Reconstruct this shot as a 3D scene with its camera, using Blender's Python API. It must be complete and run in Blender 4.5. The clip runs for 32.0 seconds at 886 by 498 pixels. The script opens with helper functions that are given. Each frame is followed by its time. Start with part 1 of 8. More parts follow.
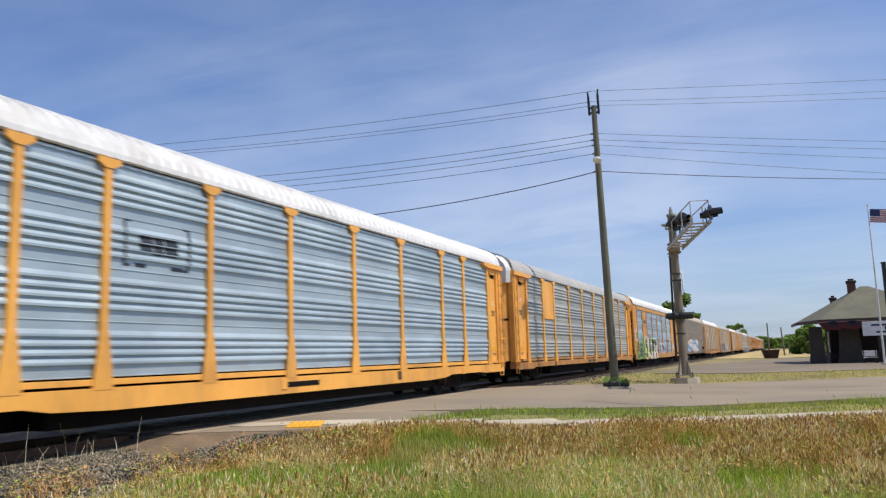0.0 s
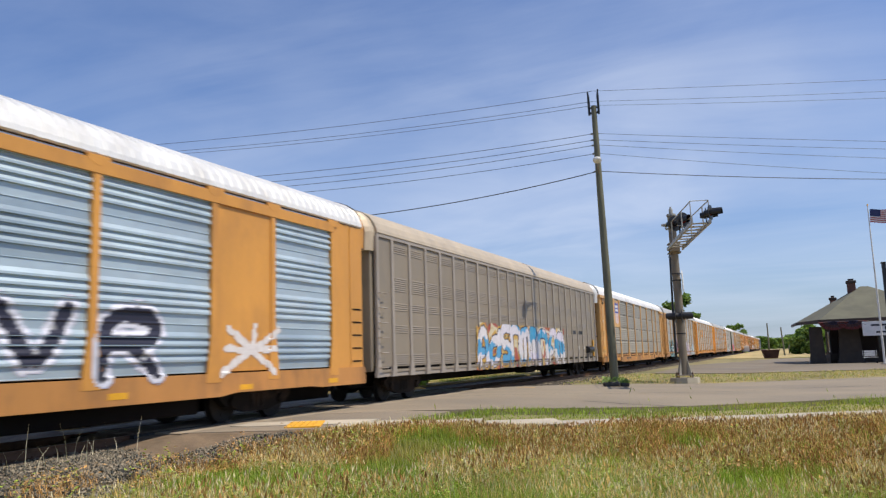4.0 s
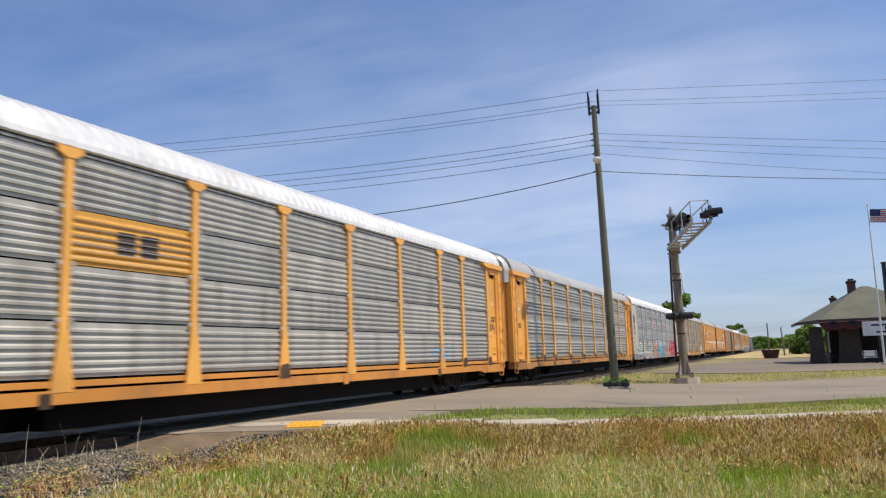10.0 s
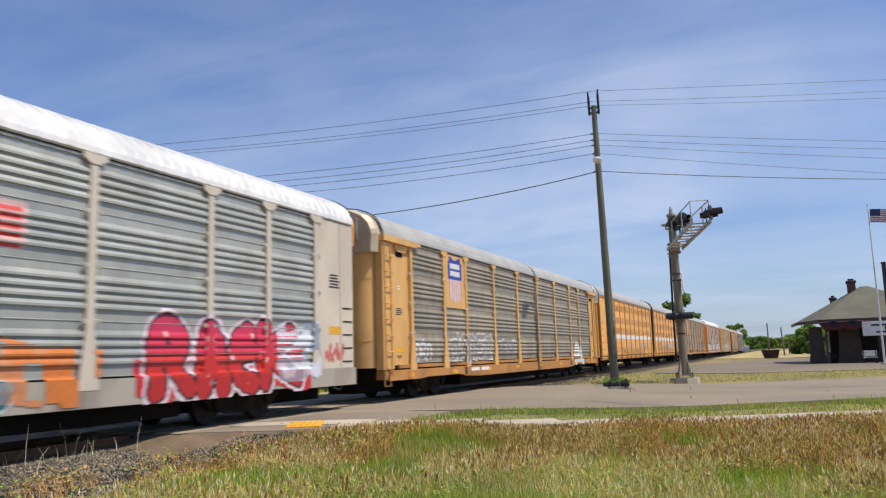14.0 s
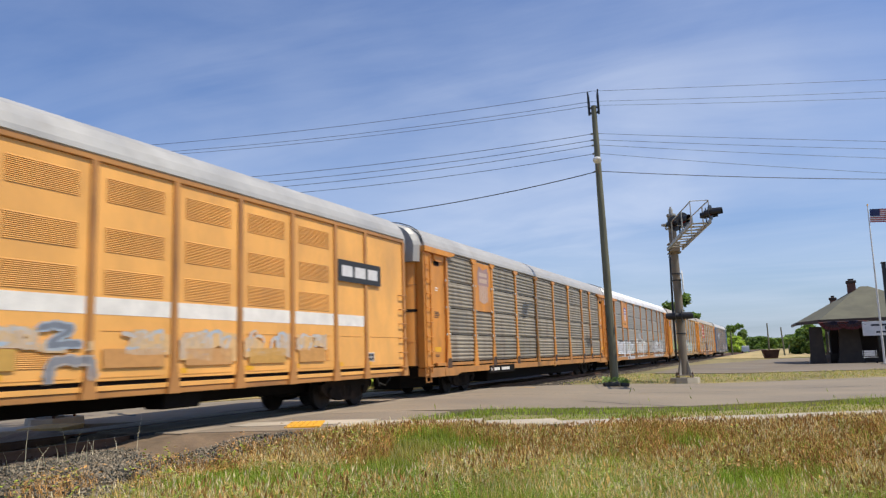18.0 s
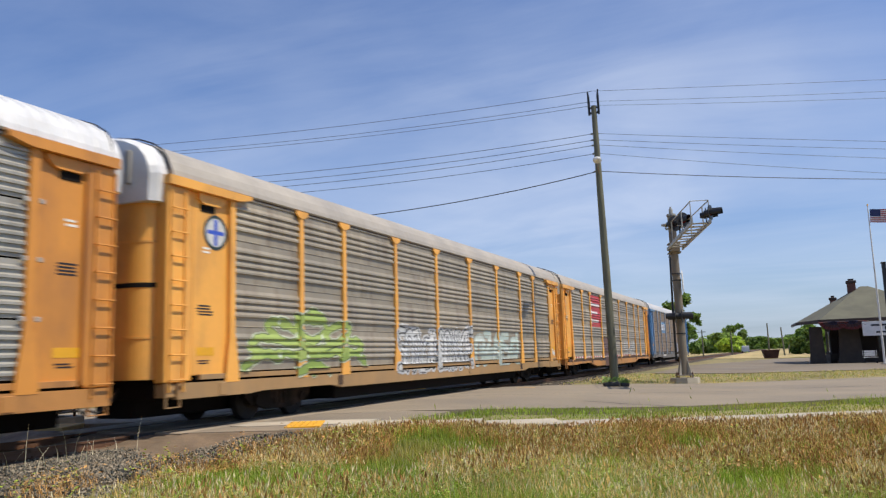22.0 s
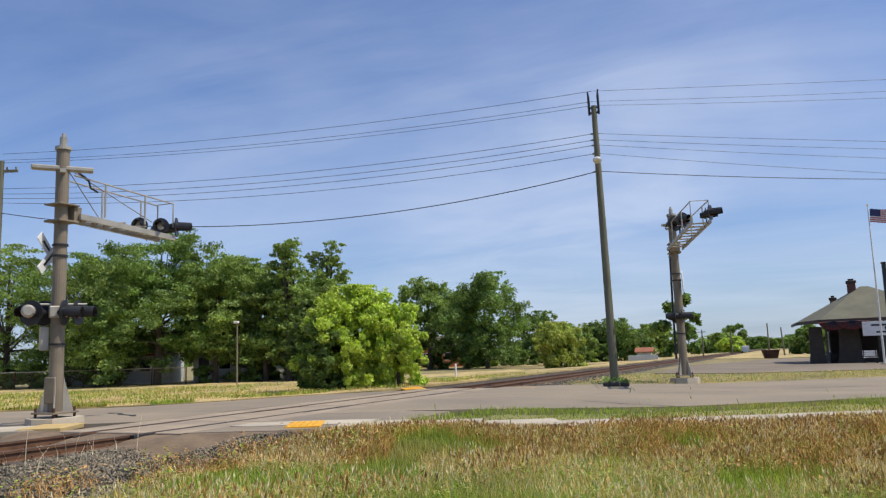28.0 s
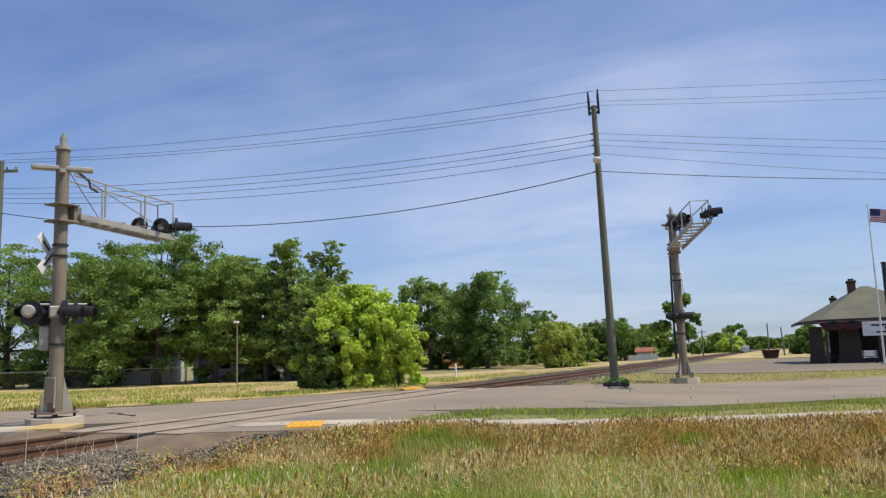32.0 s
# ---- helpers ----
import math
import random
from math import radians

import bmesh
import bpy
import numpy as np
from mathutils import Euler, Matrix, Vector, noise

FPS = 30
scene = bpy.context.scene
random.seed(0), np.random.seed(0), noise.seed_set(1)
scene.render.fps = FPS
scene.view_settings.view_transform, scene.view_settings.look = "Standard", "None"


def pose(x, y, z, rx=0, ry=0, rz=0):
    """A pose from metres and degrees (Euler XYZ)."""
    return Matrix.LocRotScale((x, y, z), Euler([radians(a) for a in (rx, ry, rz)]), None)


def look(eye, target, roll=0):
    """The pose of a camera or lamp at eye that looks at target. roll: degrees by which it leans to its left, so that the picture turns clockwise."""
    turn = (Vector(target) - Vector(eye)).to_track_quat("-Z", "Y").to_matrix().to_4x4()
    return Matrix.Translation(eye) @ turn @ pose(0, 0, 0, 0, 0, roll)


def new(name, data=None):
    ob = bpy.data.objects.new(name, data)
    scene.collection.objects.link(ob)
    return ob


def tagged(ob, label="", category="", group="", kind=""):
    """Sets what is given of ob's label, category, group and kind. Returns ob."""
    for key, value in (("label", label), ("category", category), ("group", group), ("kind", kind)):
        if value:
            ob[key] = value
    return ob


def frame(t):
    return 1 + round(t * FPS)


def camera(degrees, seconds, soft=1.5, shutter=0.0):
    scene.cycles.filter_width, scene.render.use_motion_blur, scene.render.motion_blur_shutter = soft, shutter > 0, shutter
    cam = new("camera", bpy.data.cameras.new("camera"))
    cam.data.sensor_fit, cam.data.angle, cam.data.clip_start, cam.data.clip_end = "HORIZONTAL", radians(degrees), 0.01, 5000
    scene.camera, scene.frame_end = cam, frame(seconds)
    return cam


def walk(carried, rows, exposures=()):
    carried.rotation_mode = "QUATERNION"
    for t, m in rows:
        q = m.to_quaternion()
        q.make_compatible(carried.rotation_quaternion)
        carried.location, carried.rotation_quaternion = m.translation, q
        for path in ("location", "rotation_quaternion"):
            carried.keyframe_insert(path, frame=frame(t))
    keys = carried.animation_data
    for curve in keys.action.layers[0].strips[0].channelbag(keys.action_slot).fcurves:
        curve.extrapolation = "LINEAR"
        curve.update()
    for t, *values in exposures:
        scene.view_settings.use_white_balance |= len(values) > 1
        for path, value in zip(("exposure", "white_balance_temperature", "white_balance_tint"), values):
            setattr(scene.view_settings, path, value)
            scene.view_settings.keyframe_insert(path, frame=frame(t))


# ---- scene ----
cam = camera(60.0, 32.0, soft=1.3, shutter=0.22)
EYE = Vector((11.96, 0.0, 1.242))
YAW, PITCH, ROLL = 0.4115, 0.1401, -1.81
WAY = Vector((-math.sin(YAW) * math.cos(PITCH), math.cos(YAW) * math.cos(PITCH), math.sin(PITCH)))
HOLD = look(EYE, EYE + 10 * WAY, ROLL)
walk(cam, [(0.0, HOLD), (32.0, HOLD)], exposures=[(0.0, 0.0), (32.0, 0.0)])

# ---- daylight ----
SUN_WAY = Vector((1.0, 0.10, 1.82)).normalized()
SUN_EL = math.asin(SUN_WAY.z)
SUN_AZ = math.atan2(SUN_WAY.x, SUN_WAY.y)

sun = new("sun", bpy.data.lights.new("sun", "SUN"))
sun.data.energy, sun.data.angle, sun.data.color = 4.35, radians(0.5), (1.0, 0.915, 0.77)
sun.matrix_world = look(SUN_WAY * 60, (0, 0, 0))

world = bpy.data.worlds.new("sky")
scene.world = world
world.use_nodes = True
wn, wl = world.node_tree.nodes, world.node_tree.links
wn.clear()
sky = wn.new("ShaderNodeTexSky")
sky.sky_type, sky.sun_disc = "NISHITA", False
sky.sun_elevation, sky.sun_rotation = SUN_EL, SUN_AZ
sky.air_density, sky.dust_density, sky.ozone_density = 1.1, 1.0, 2.2
coord = wn.new("ShaderNodeTexCoord")
sep = wn.new("ShaderNodeSeparateXYZ")
wl.new(coord.outputs["Generated"], sep.inputs[0])


def wmath(op, a, b=None):
    n = wn.new("ShaderNodeMath")
    n.operation = op
    for i, v in enumerate((a, b)):
        if v is None:
            continue
        if isinstance(v, (int, float)):
            n.inputs[i].default_value = v
        else:
            wl.new(v, n.inputs[i])
    return n.outputs[0]


up = wmath("ADD", wmath("MAXIMUM", sep.outputs[2], 0.0), 0.12)
flat = wn.new("ShaderNodeCombineXYZ")
wl.new(wmath("DIVIDE", sep.outputs[0], up), flat.inputs[0])
wl.new(wmath("DIVIDE", sep.outputs[1], up), flat.inputs[1])


def cloud_noise(turn, stretch, scale, detail, rough, warp):
    m = wn.new("ShaderNodeMapping")
    m.inputs["Rotation"].default_value = (0, 0, radians(turn))
    m.inputs["Scale"].default_value = (stretch, 1, 1)
    wl.new(flat.outputs[0], m.inputs[0])
    n = wn.new("ShaderNodeTexNoise")
    n.inputs["Scale"].default_value, n.inputs["Detail"].default_value = scale, detail
    n.inputs["Roughness"].default_value, n.inputs["Distortion"].default_value = rough, warp
    wl.new(m.outputs[0], n.inputs["Vector"])
    return n.outputs[0]


streaks = cloud_noise(115, 0.35, 1.5, 7, 0.6, 0.9)
banks = cloud_noise(75, 0.7, 0.8, 4, 0.5, 0.4)
thin = wn.new("ShaderNodeMapRange")
thin.inputs["From Min"].default_value, thin.inputs["From Max"].default_value = 0.34, 0.84
wl.new(wmath("ADD", wmath("MULTIPLY", streaks, 0.55), wmath("MULTIPLY", banks, 0.45)), thin.inputs["Value"])
# thin milky sheets of high cloud, each a soft round reach broken up by the noise
sheets = None
for heading, reach, weight in (((-0.269, 0.942, 0.203), 15, 0.20), ((-0.066, 0.946, 0.317), 9, 0.10), ((0.020, 0.933, 0.359), 9, 0.06), ((-0.597, 0.754, 0.275), 12, 0.08), ((0.078, 0.975, 0.206), 11, 0.07), ((-0.152, 0.953, 0.261), 9, 0.10), ((-0.462, 0.817, 0.345), 8, 0.06)):
    dot = wn.new("ShaderNodeVectorMath")
    dot.operation = "DOT_PRODUCT"
    wl.new(coord.outputs["Generated"], dot.inputs[0])
    dot.inputs[1].default_value = heading
    soft = wn.new("ShaderNodeMapRange")
    soft.interpolation_type = "SMOOTHSTEP"
    soft.inputs["From Min"].default_value, soft.inputs["From Max"].default_value = math.cos(radians(reach)), 1.0
    soft.inputs["To Max"].default_value = weight
    wl.new(dot.outputs["Value"], soft.inputs["Value"])
    sheets = soft.outputs[0] if sheets is None else wmath("ADD", sheets, soft.outputs[0])
wisps = wn.new("ShaderNodeMapRange")
wisps.inputs["From Min"].default_value, wisps.inputs["From Max"].default_value = 0.36, 0.60
wisps.inputs["To Min"].default_value = 0.45
wl.new(cloud_noise(60, 0.7, 2.2, 6, 0.55, 0.8), wisps.inputs["Value"])
veil = wmath("ADD", wmath("MULTIPLY", thin.outputs[0], 0.42), wmath("MULTIPLY", sheets, wisps.outputs[0]))
haze = wmath("MULTIPLY", wmath("POWER", wmath("SUBTRACT", 1.0, wmath("MAXIMUM", sep.outputs[2], 0.0)), 5.0), 0.33)
over = wn.new("ShaderNodeMix")
over.data_type = "RGBA"
wl.new(wmath("MINIMUM", wmath("ADD", veil, haze), 0.9), over.inputs["Factor"])
tint = wn.new("ShaderNodeMix")
tint.data_type, tint.blend_type = "RGBA", "MULTIPLY"
tint.inputs["Factor"].default_value = 1.0
tint.inputs["B"].default_value = (0.53, 0.74, 1.10, 1)
wl.new(sky.outputs[0], tint.inputs["A"])
wl.new(tint.outputs["Result"], over.inputs["A"])
over.inputs["B"].default_value = (6.3, 6.95, 8.35, 1)
back = wn.new("ShaderNodeBackground")
back.inputs["Strength"].default_value = 0.115
wl.new(over.outputs["Result"], back.inputs["Color"])
wout = wn.new("ShaderNodeOutputWorld")
wl.new(back.outputs[0], wout.inputs[0])


# ---- materials ----
def mat(name, base, rough=0.6, metal=0.0, var=0.25, scale=2.0, fine=40.0, bump=0.15, dirt=None, dirt_amount=0.4,
        dirt_scale=1.2, island=0.0, rand=0.0, stretch=(1, 1, 1), leaf=0.0, spec=0.5):
    """A weathered surface: broad and fine variation of one colour, stains of another, fine relief."""
    m = bpy.data.materials.new(name)
    m.use_nodes = True
    n, l = m.node_tree.nodes, m.node_tree.links
    bsdf = n["Principled BSDF"]
    tc = n.new("ShaderNodeTexCoord")
    oi = n.new("ShaderNodeObjectInfo")
    mp = n.new("ShaderNodeMapping")
    mp.inputs["Scale"].default_value = stretch
    l.new(tc.outputs["Object"], mp.inputs["Vector"])
    shift = n.new("ShaderNodeVectorMath")
    shift.operation = "ADD"
    l.new(mp.outputs[0], shift.inputs[0])
    far = n.new("ShaderNodeMath")
    far.operation = "MULTIPLY"
    far.inputs[1].default_value = 37.0
    l.new(oi.outputs["Random"], far.inputs[0])
    l.new(far.outputs[0], shift.inputs[1])

    def noise_at(s, detail=4.0):
        t = n.new("ShaderNodeTexNoise")
        t.inputs["Scale"].default_value, t.inputs["Detail"].default_value, t.inputs["Roughness"].default_value = s, detail, 0.6
        l.new(shift.outputs[0], t.inputs["Vector"])
        return t.outputs[0]

    def mixed(fac, a, b, blend="MIX"):
        x = n.new("ShaderNodeMix")
        x.data_type, x.blend_type = "RGBA", blend
        for key, v in (("Factor", fac), ("A", a), ("B", b)):
            if isinstance(v, (int, float)):
                x.inputs[key].default_value = v
            elif isinstance(v, tuple):
                x.inputs[key].default_value = (*v, 1)
            else:
                l.new(v, x.inputs[key])
        return x.outputs["Result"]

    def ranged(v, a, b, c=0.0, d=1.0):
        r = n.new("ShaderNodeMapRange")
        for k, val in (("From Min", a), ("From Max", b), ("To Min", c), ("To Max", d)):
            r.inputs[k].default_value = val
        l.new(v, r.inputs["Value"])
        return r.outputs[0]

    lo, hi = tuple(c * (1 - var) for c in base), tuple(min(1, c * (1 + var)) for c in base)
    broad, small = noise_at(scale), noise_at(fine, 3.0)
    col = mixed(ranged(broad, 0.32, 0.68), lo, hi)
    col = mixed(ranged(small, 0.3, 0.7, 0.0, 0.55), col, mixed(1.0, col, tuple([1 - 0.9 * var] * 3), "MULTIPLY"))
    if dirt:
        col = mixed(ranged(noise_at(dirt_scale, 6.0), 0.48, 0.72, 0.0, dirt_amount), col, dirt)
    if island or rand:
        rnd = n.new("ShaderNodeNewGeometry").outputs["Random Per Island"] if island else oi.outputs["Random"]
        amount = island or rand
        g = n.new("ShaderNodeCombineColor")
        for i, s in enumerate((1.0, 0.9, 0.8)):
            l.new(ranged(rnd, 0, 1, 1 - amount * s, 1 + amount * s), g.inputs[i])
        col = mixed(1.0, col, g.outputs[0], "MULTIPLY")
    l.new(col, bsdf.inputs["Base Color"])
    l.new(ranged(broad, 0.3, 0.7, max(0.05, rough - 0.1), min(1, rough + 0.1)), bsdf.inputs["Roughness"])
    bsdf.inputs["Metallic"].default_value = metal
    bsdf.inputs["Specular IOR Level"].default_value = spec
    if bump:
        b = n.new("ShaderNodeBump")
        b.inputs["Strength"].default_value, b.inputs["Distance"].default_value = bump, 0.02
        l.new(small, b.inputs["Height"])
        l.new(b.outputs[0], bsdf.inputs["Normal"])
    if leaf:
        tr = n.new("ShaderNodeBsdfTranslucent")
        l.new(mixed(1.0, col, (1.15, 1.2, 0.6), "MULTIPLY"), tr.inputs["Color"])
        mx = n.new("ShaderNodeMixShader")
        mx.inputs[0].default_value = leaf
        l.new(bsdf.outputs[0], mx.inputs[1])
        l.new(tr.outputs[0], mx.inputs[2])
        l.new(mx.outputs[0], n["Material Output"].inputs[0])
    return m


def attribute_paint(name):
    """Spray paint whose colours are stored with the mesh."""
    m = bpy.data.materials.new(name)
    m.use_nodes = True
    n, l = m.node_tree.nodes, m.node_tree.links
    a = n.new("ShaderNodeVertexColor")
    a.layer_name = "paint"
    tc, nz, mx = n.new("ShaderNodeTexCoord"), n.new("ShaderNodeTexNoise"), n.new("ShaderNodeMix")
    nz.inputs["Scale"].default_value, nz.inputs["Detail"].default_value = 9, 5
    l.new(tc.outputs["Object"], nz.inputs["Vector"])
    mx.data_type, mx.blend_type = "RGBA", "MULTIPLY"
    mr = n.new("ShaderNodeMapRange")
    mr.inputs["From Min"].default_value, mr.inputs["From Max"].default_value = 0.4, 0.75
    mr.inputs["To Max"].default_value = 0.45
    l.new(nz.outputs[0], mr.inputs["Value"])
    l.new(mr.outputs[0], mx.inputs["Factor"])
    l.new(a.outputs[0], mx.inputs["A"])
    mx.inputs["B"].default_value = (0.6, 0.58, 0.55, 1)
    l.new(mx.outputs["Result"], n["Principled BSDF"].inputs["Base Color"])
    n["Principled BSDF"].inputs["Roughness"].default_value = 0.5
    return m


M = {}
M["soil"] = mat("dry_soil", (0.20, 0.14, 0.085), 0.95, var=0.3, scale=1.5, fine=25, bump=0.6, dirt=(0.10, 0.07, 0.05), dirt_amount=0.5)
M["grass"] = mat("field_grass", (0.27, 0.22, 0.09), 0.9, var=0.35, scale=0.35, fine=14, bump=0.6, dirt=(0.09, 0.12, 0.03), dirt_amount=0.75, dirt_scale=0.12)
M["drygrass"] = mat("dry_grass", (0.50, 0.37, 0.16), 0.9, var=0.35, scale=0.5, fine=5, bump=0.8, dirt=(0.10, 0.13, 0.03), dirt_amount=0.9, dirt_scale=0.34, stretch=(1, 0.5, 1))
M["blade"] = mat("grass_blade", (0.30, 0.40, 0.06), 0.6, var=0.35, scale=0.9, fine=6, bump=0, dirt=(0.60, 0.43, 0.15), dirt_amount=0.7, dirt_scale=0.5, island=0.5, leaf=0.3, spec=0.2)
M["straw"] = mat("straw_blade", (0.74, 0.57, 0.27), 0.6, var=0.2, scale=0.6, fine=6, bump=0, island=0.4, leaf=0.3, spec=0.2)
M["seed"] = mat("dock_seed", (0.46, 0.26, 0.09), 0.8, var=0.3, scale=1.5, fine=20, bump=0, island=0.4, spec=0.2)
M["asphalt"] = mat("worn_asphalt", (0.275, 0.222, 0.155), 0.88, var=0.16, scale=0.35, fine=60, bump=0.35, dirt=(0.16, 0.135, 0.11), dirt_amount=0.75, dirt_scale=0.14, stretch=(0.6, 1, 1))
M["lot"] = mat("lot_asphalt", (0.20, 0.158, 0.108), 0.9, var=0.2, scale=0.2, fine=40, bump=0.3, dirt=(0.24, 0.22, 0.19), dirt_amount=0.5, dirt_scale=0.3)
M["tar"] = mat("tar_seam", (0.03, 0.03, 0.03), 0.7, var=0.3, scale=2, fine=30, bump=0.1)
M["concrete"] = mat("pale_concrete", (0.48, 0.415, 0.315), 0.88, var=0.14, scale=1.1, fine=45, bump=0.25, dirt=(0.26, 0.22, 0.17), dirt_amount=0.45, dirt_scale=0.9)
M["panelcon"] = mat("crossing_concrete", (0.34, 0.27, 0.19), 0.88, var=0.16, scale=1.1, fine=45, bump=0.25, dirt=(0.2, 0.165, 0.13), dirt_amount=0.5, dirt_scale=0.9)
M["tactile"] = mat("yellow_tactile", (0.72, 0.36, 0.02), 0.7, var=0.15, scale=2, fine=30, bump=0.1, dirt=(0.3, 0.2, 0.1), dirt_amount=0.4)
M["tactilefaded"] = mat("faded_yellow_tactile", (0.55, 0.39, 0.15), 0.8, var=0.15, scale=2, fine=30, bump=0.1, dirt=(0.36, 0.29, 0.2), dirt_amount=0.6)
M["stone"] = mat("ballast_stone", (0.20, 0.168, 0.118), 0.9, var=0.35, scale=3, fine=30, bump=0.4, island=0.8)
M["bed"] = mat("ballast_bed", (0.075, 0.058, 0.042), 0.95, var=0.35, scale=6, fine=28, bump=0.8, dirt=(0.10, 0.075, 0.05), dirt_amount=0.5)
M["rail"] = mat("rusty_rail", (0.17, 0.085, 0.045), 0.7, 0.3, var=0.25, scale=4, fine=40, bump=0.25)
M["railtop"] = mat("polished_rail_head", (0.12, 0.09, 0.07), 0.5, 0.6, var=0.1, scale=3, fine=40, bump=0.03)
M["tie"] = mat("weathered_tie", (0.13, 0.095, 0.07), 0.92, var=0.3, scale=3, fine=25, bump=0.5, stretch=(0.3, 1, 1), rand=0.3)
M["rubber"] = mat("black_rubber", (0.025, 0.024, 0.022), 0.75, var=0.25, scale=3, fine=30, bump=0.2)
M["galv"] = mat("galvanised_mast", (0.225, 0.185, 0.13), 0.6, 0.15, var=0.18, scale=1.5, fine=25, bump=0.12, dirt=(0.23, 0.17, 0.11), dirt_amount=0.5)
M["galvlight"] = mat("galvanised_arm", (0.42, 0.39, 0.33), 0.55, 0.3, var=0.15, scale=2, fine=25, bump=0.1)
M["black"] = mat("black_paint", (0.018, 0.018, 0.02), 0.45, var=0.3, scale=3, fine=30, bump=0.05)
M["lens"] = mat("red_lens", (0.16, 0.012, 0.01), 0.15, var=0.15, scale=6, fine=40, bump=0.05)
M["whitesign"] = mat("white_sign", (0.78, 0.77, 0.74), 0.5, var=0.08, scale=2, fine=30, bump=0.04, dirt=(0.5, 0.47, 0.42), dirt_amount=0.3)
M["pole"] = mat("pole_wood", (0.16, 0.155, 0.105), 0.9, var=0.3, scale=3, fine=22, bump=0.5, stretch=(3, 3, 0.25), dirt=(0.11, 0.13, 0.09), dirt_amount=0.5)
M["wire"] = mat("black_cable", (0.03, 0.03, 0.035), 0.6, var=0.15, scale=2, fine=20, bump=0)
M["bark"] = mat("tree_bark", (0.085, 0.065, 0.048), 0.95, var=0.3, scale=3, fine=18, bump=0.6, stretch=(2, 2, 0.4))
M["leaf"] = mat("dark_leaf", (0.20, 0.30, 0.08), 0.55, var=0.4, scale=0.25, fine=2.0, bump=0, island=0.45, leaf=0.38, spec=0.3)
M["leaf2"] = mat("mid_leaf", (0.265, 0.365, 0.098), 0.55, var=0.4, scale=0.25, fine=2.0, bump=0, island=0.4, leaf=0.38, spec=0.3)
M["leafdeep"] = mat("deep_green_leaf", (0.16, 0.235, 0.06), 0.55, var=0.35, scale=0.5, fine=2.0, bump=0, island=0.4, leaf=0.3, spec=0.3)
M["leaflight"] = mat("bright_leaf", (0.50, 0.62, 0.10), 0.5, var=0.22, scale=0.5, fine=3.0, bump=0, island=0.35, leaf=0.35, spec=0.3)
M["leafmid"] = mat("dull_light_leaf", (0.43, 0.49, 0.11), 0.5, var=0.25, scale=0.5, fine=3.0, bump=0, island=0.35, leaf=0.35, spec=0.3)
M["shingle"] = mat("grey_green_shingle", (0.135, 0.13, 0.09), 0.92, var=0.2, scale=0.8, fine=14, bump=0.4, island=0.15)
# Station brick and rubble stone hold the shade of the deep eaves in their colour.
M["wallbrick"] = mat("eave_shade_brick", (0.022, 0.015, 0.012), 0.9, var=0.25, scale=1.2, fine=16, bump=0.4)
M["chimneybrick"] = mat("old_red_brick", (0.13, 0.06, 0.045), 0.9, var=0.25, scale=2, fine=16, bump=0.4)
M["stonewall"] = mat("rubble_stone", (0.058, 0.046, 0.036), 0.9, var=0.25, scale=2.5, fine=14, bump=0.5)
M["trim"] = mat("brown_trim", (0.05, 0.032, 0.025), 0.7, var=0.2, scale=2, fine=20, bump=0.1)
M["glass"] = mat("dark_glass", (0.02, 0.024, 0.03), 0.06, var=0.1, scale=1, fine=10, bump=0)
# Bunting tones are darkened: shade under the eaves is put into them.
M["bunting_red"] = mat("red_bunting", (0.10, 0.02, 0.02), 0.85, var=0.15, scale=3, fine=30, bump=0.1)
M["bunting_white"] = mat("shaded_white_bunting", (0.06, 0.03, 0.03), 0.85, var=0.1, scale=3, fine=30, bump=0.1)
M["bunting_blue"] = mat("shaded_blue_bunting", (0.03, 0.025, 0.05), 0.85, var=0.15, scale=3, fine=30, bump=0.1)
M["housewhite"] = mat("white_siding", (0.66, 0.66, 0.64), 0.7, var=0.1, scale=1, fine=20, bump=0.1)
M["houseblue"] = mat("blue_grey_siding", (0.30, 0.40, 0.50), 0.7, var=0.12, scale=1, fine=20, bump=0.1)
M["rooftile"] = mat("red_brown_roof", (0.34, 0.13, 0.075), 0.9, var=0.2, scale=1, fine=16, bump=0.3)
M["brickred"] = mat("orange_brick", (0.42, 0.17, 0.09), 0.9, var=0.2, scale=1, fine=16, bump=0.3)
M["rust"] = mat("rusty_steel", (0.10, 0.045, 0.03), 0.85, 0.2, var=0.3, scale=2, fine=20, bump=0.3)
# Near-black bases: shade under the cars is put into the colour, besides grime.
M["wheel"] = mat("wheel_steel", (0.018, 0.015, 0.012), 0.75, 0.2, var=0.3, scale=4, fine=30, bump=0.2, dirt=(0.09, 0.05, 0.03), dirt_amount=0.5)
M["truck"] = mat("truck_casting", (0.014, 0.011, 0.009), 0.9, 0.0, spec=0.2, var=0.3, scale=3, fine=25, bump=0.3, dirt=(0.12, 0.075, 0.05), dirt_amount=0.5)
M["under"] = mat("underframe_grime_shade", (0.011, 0.009, 0.008), 0.95, spec=0.15, var=0.3, scale=2, fine=20, bump=0.3)
M["blackband"] = mat("black_diaphragm", (0.014, 0.013, 0.012), 0.85, spec=0.15, var=0.3, scale=2, fine=20, bump=0.2)
M["decal"] = mat("yellow_plate", (0.80, 0.40, 0.02), 0.5, var=0.1, scale=3, fine=30, bump=0.03)
M["paint"] = attribute_paint("spray_paint")
M["logored"] = mat("red_emblem", (0.50, 0.035, 0.035), 0.5, var=0.15, scale=2, fine=30, bump=0.03, dirt=(0.3, 0.06, 0.05), dirt_amount=0.5)
M["logowhite"] = mat("white_emblem", (0.84, 0.80, 0.73), 0.5, var=0.1, scale=3, fine=30, bump=0.03)
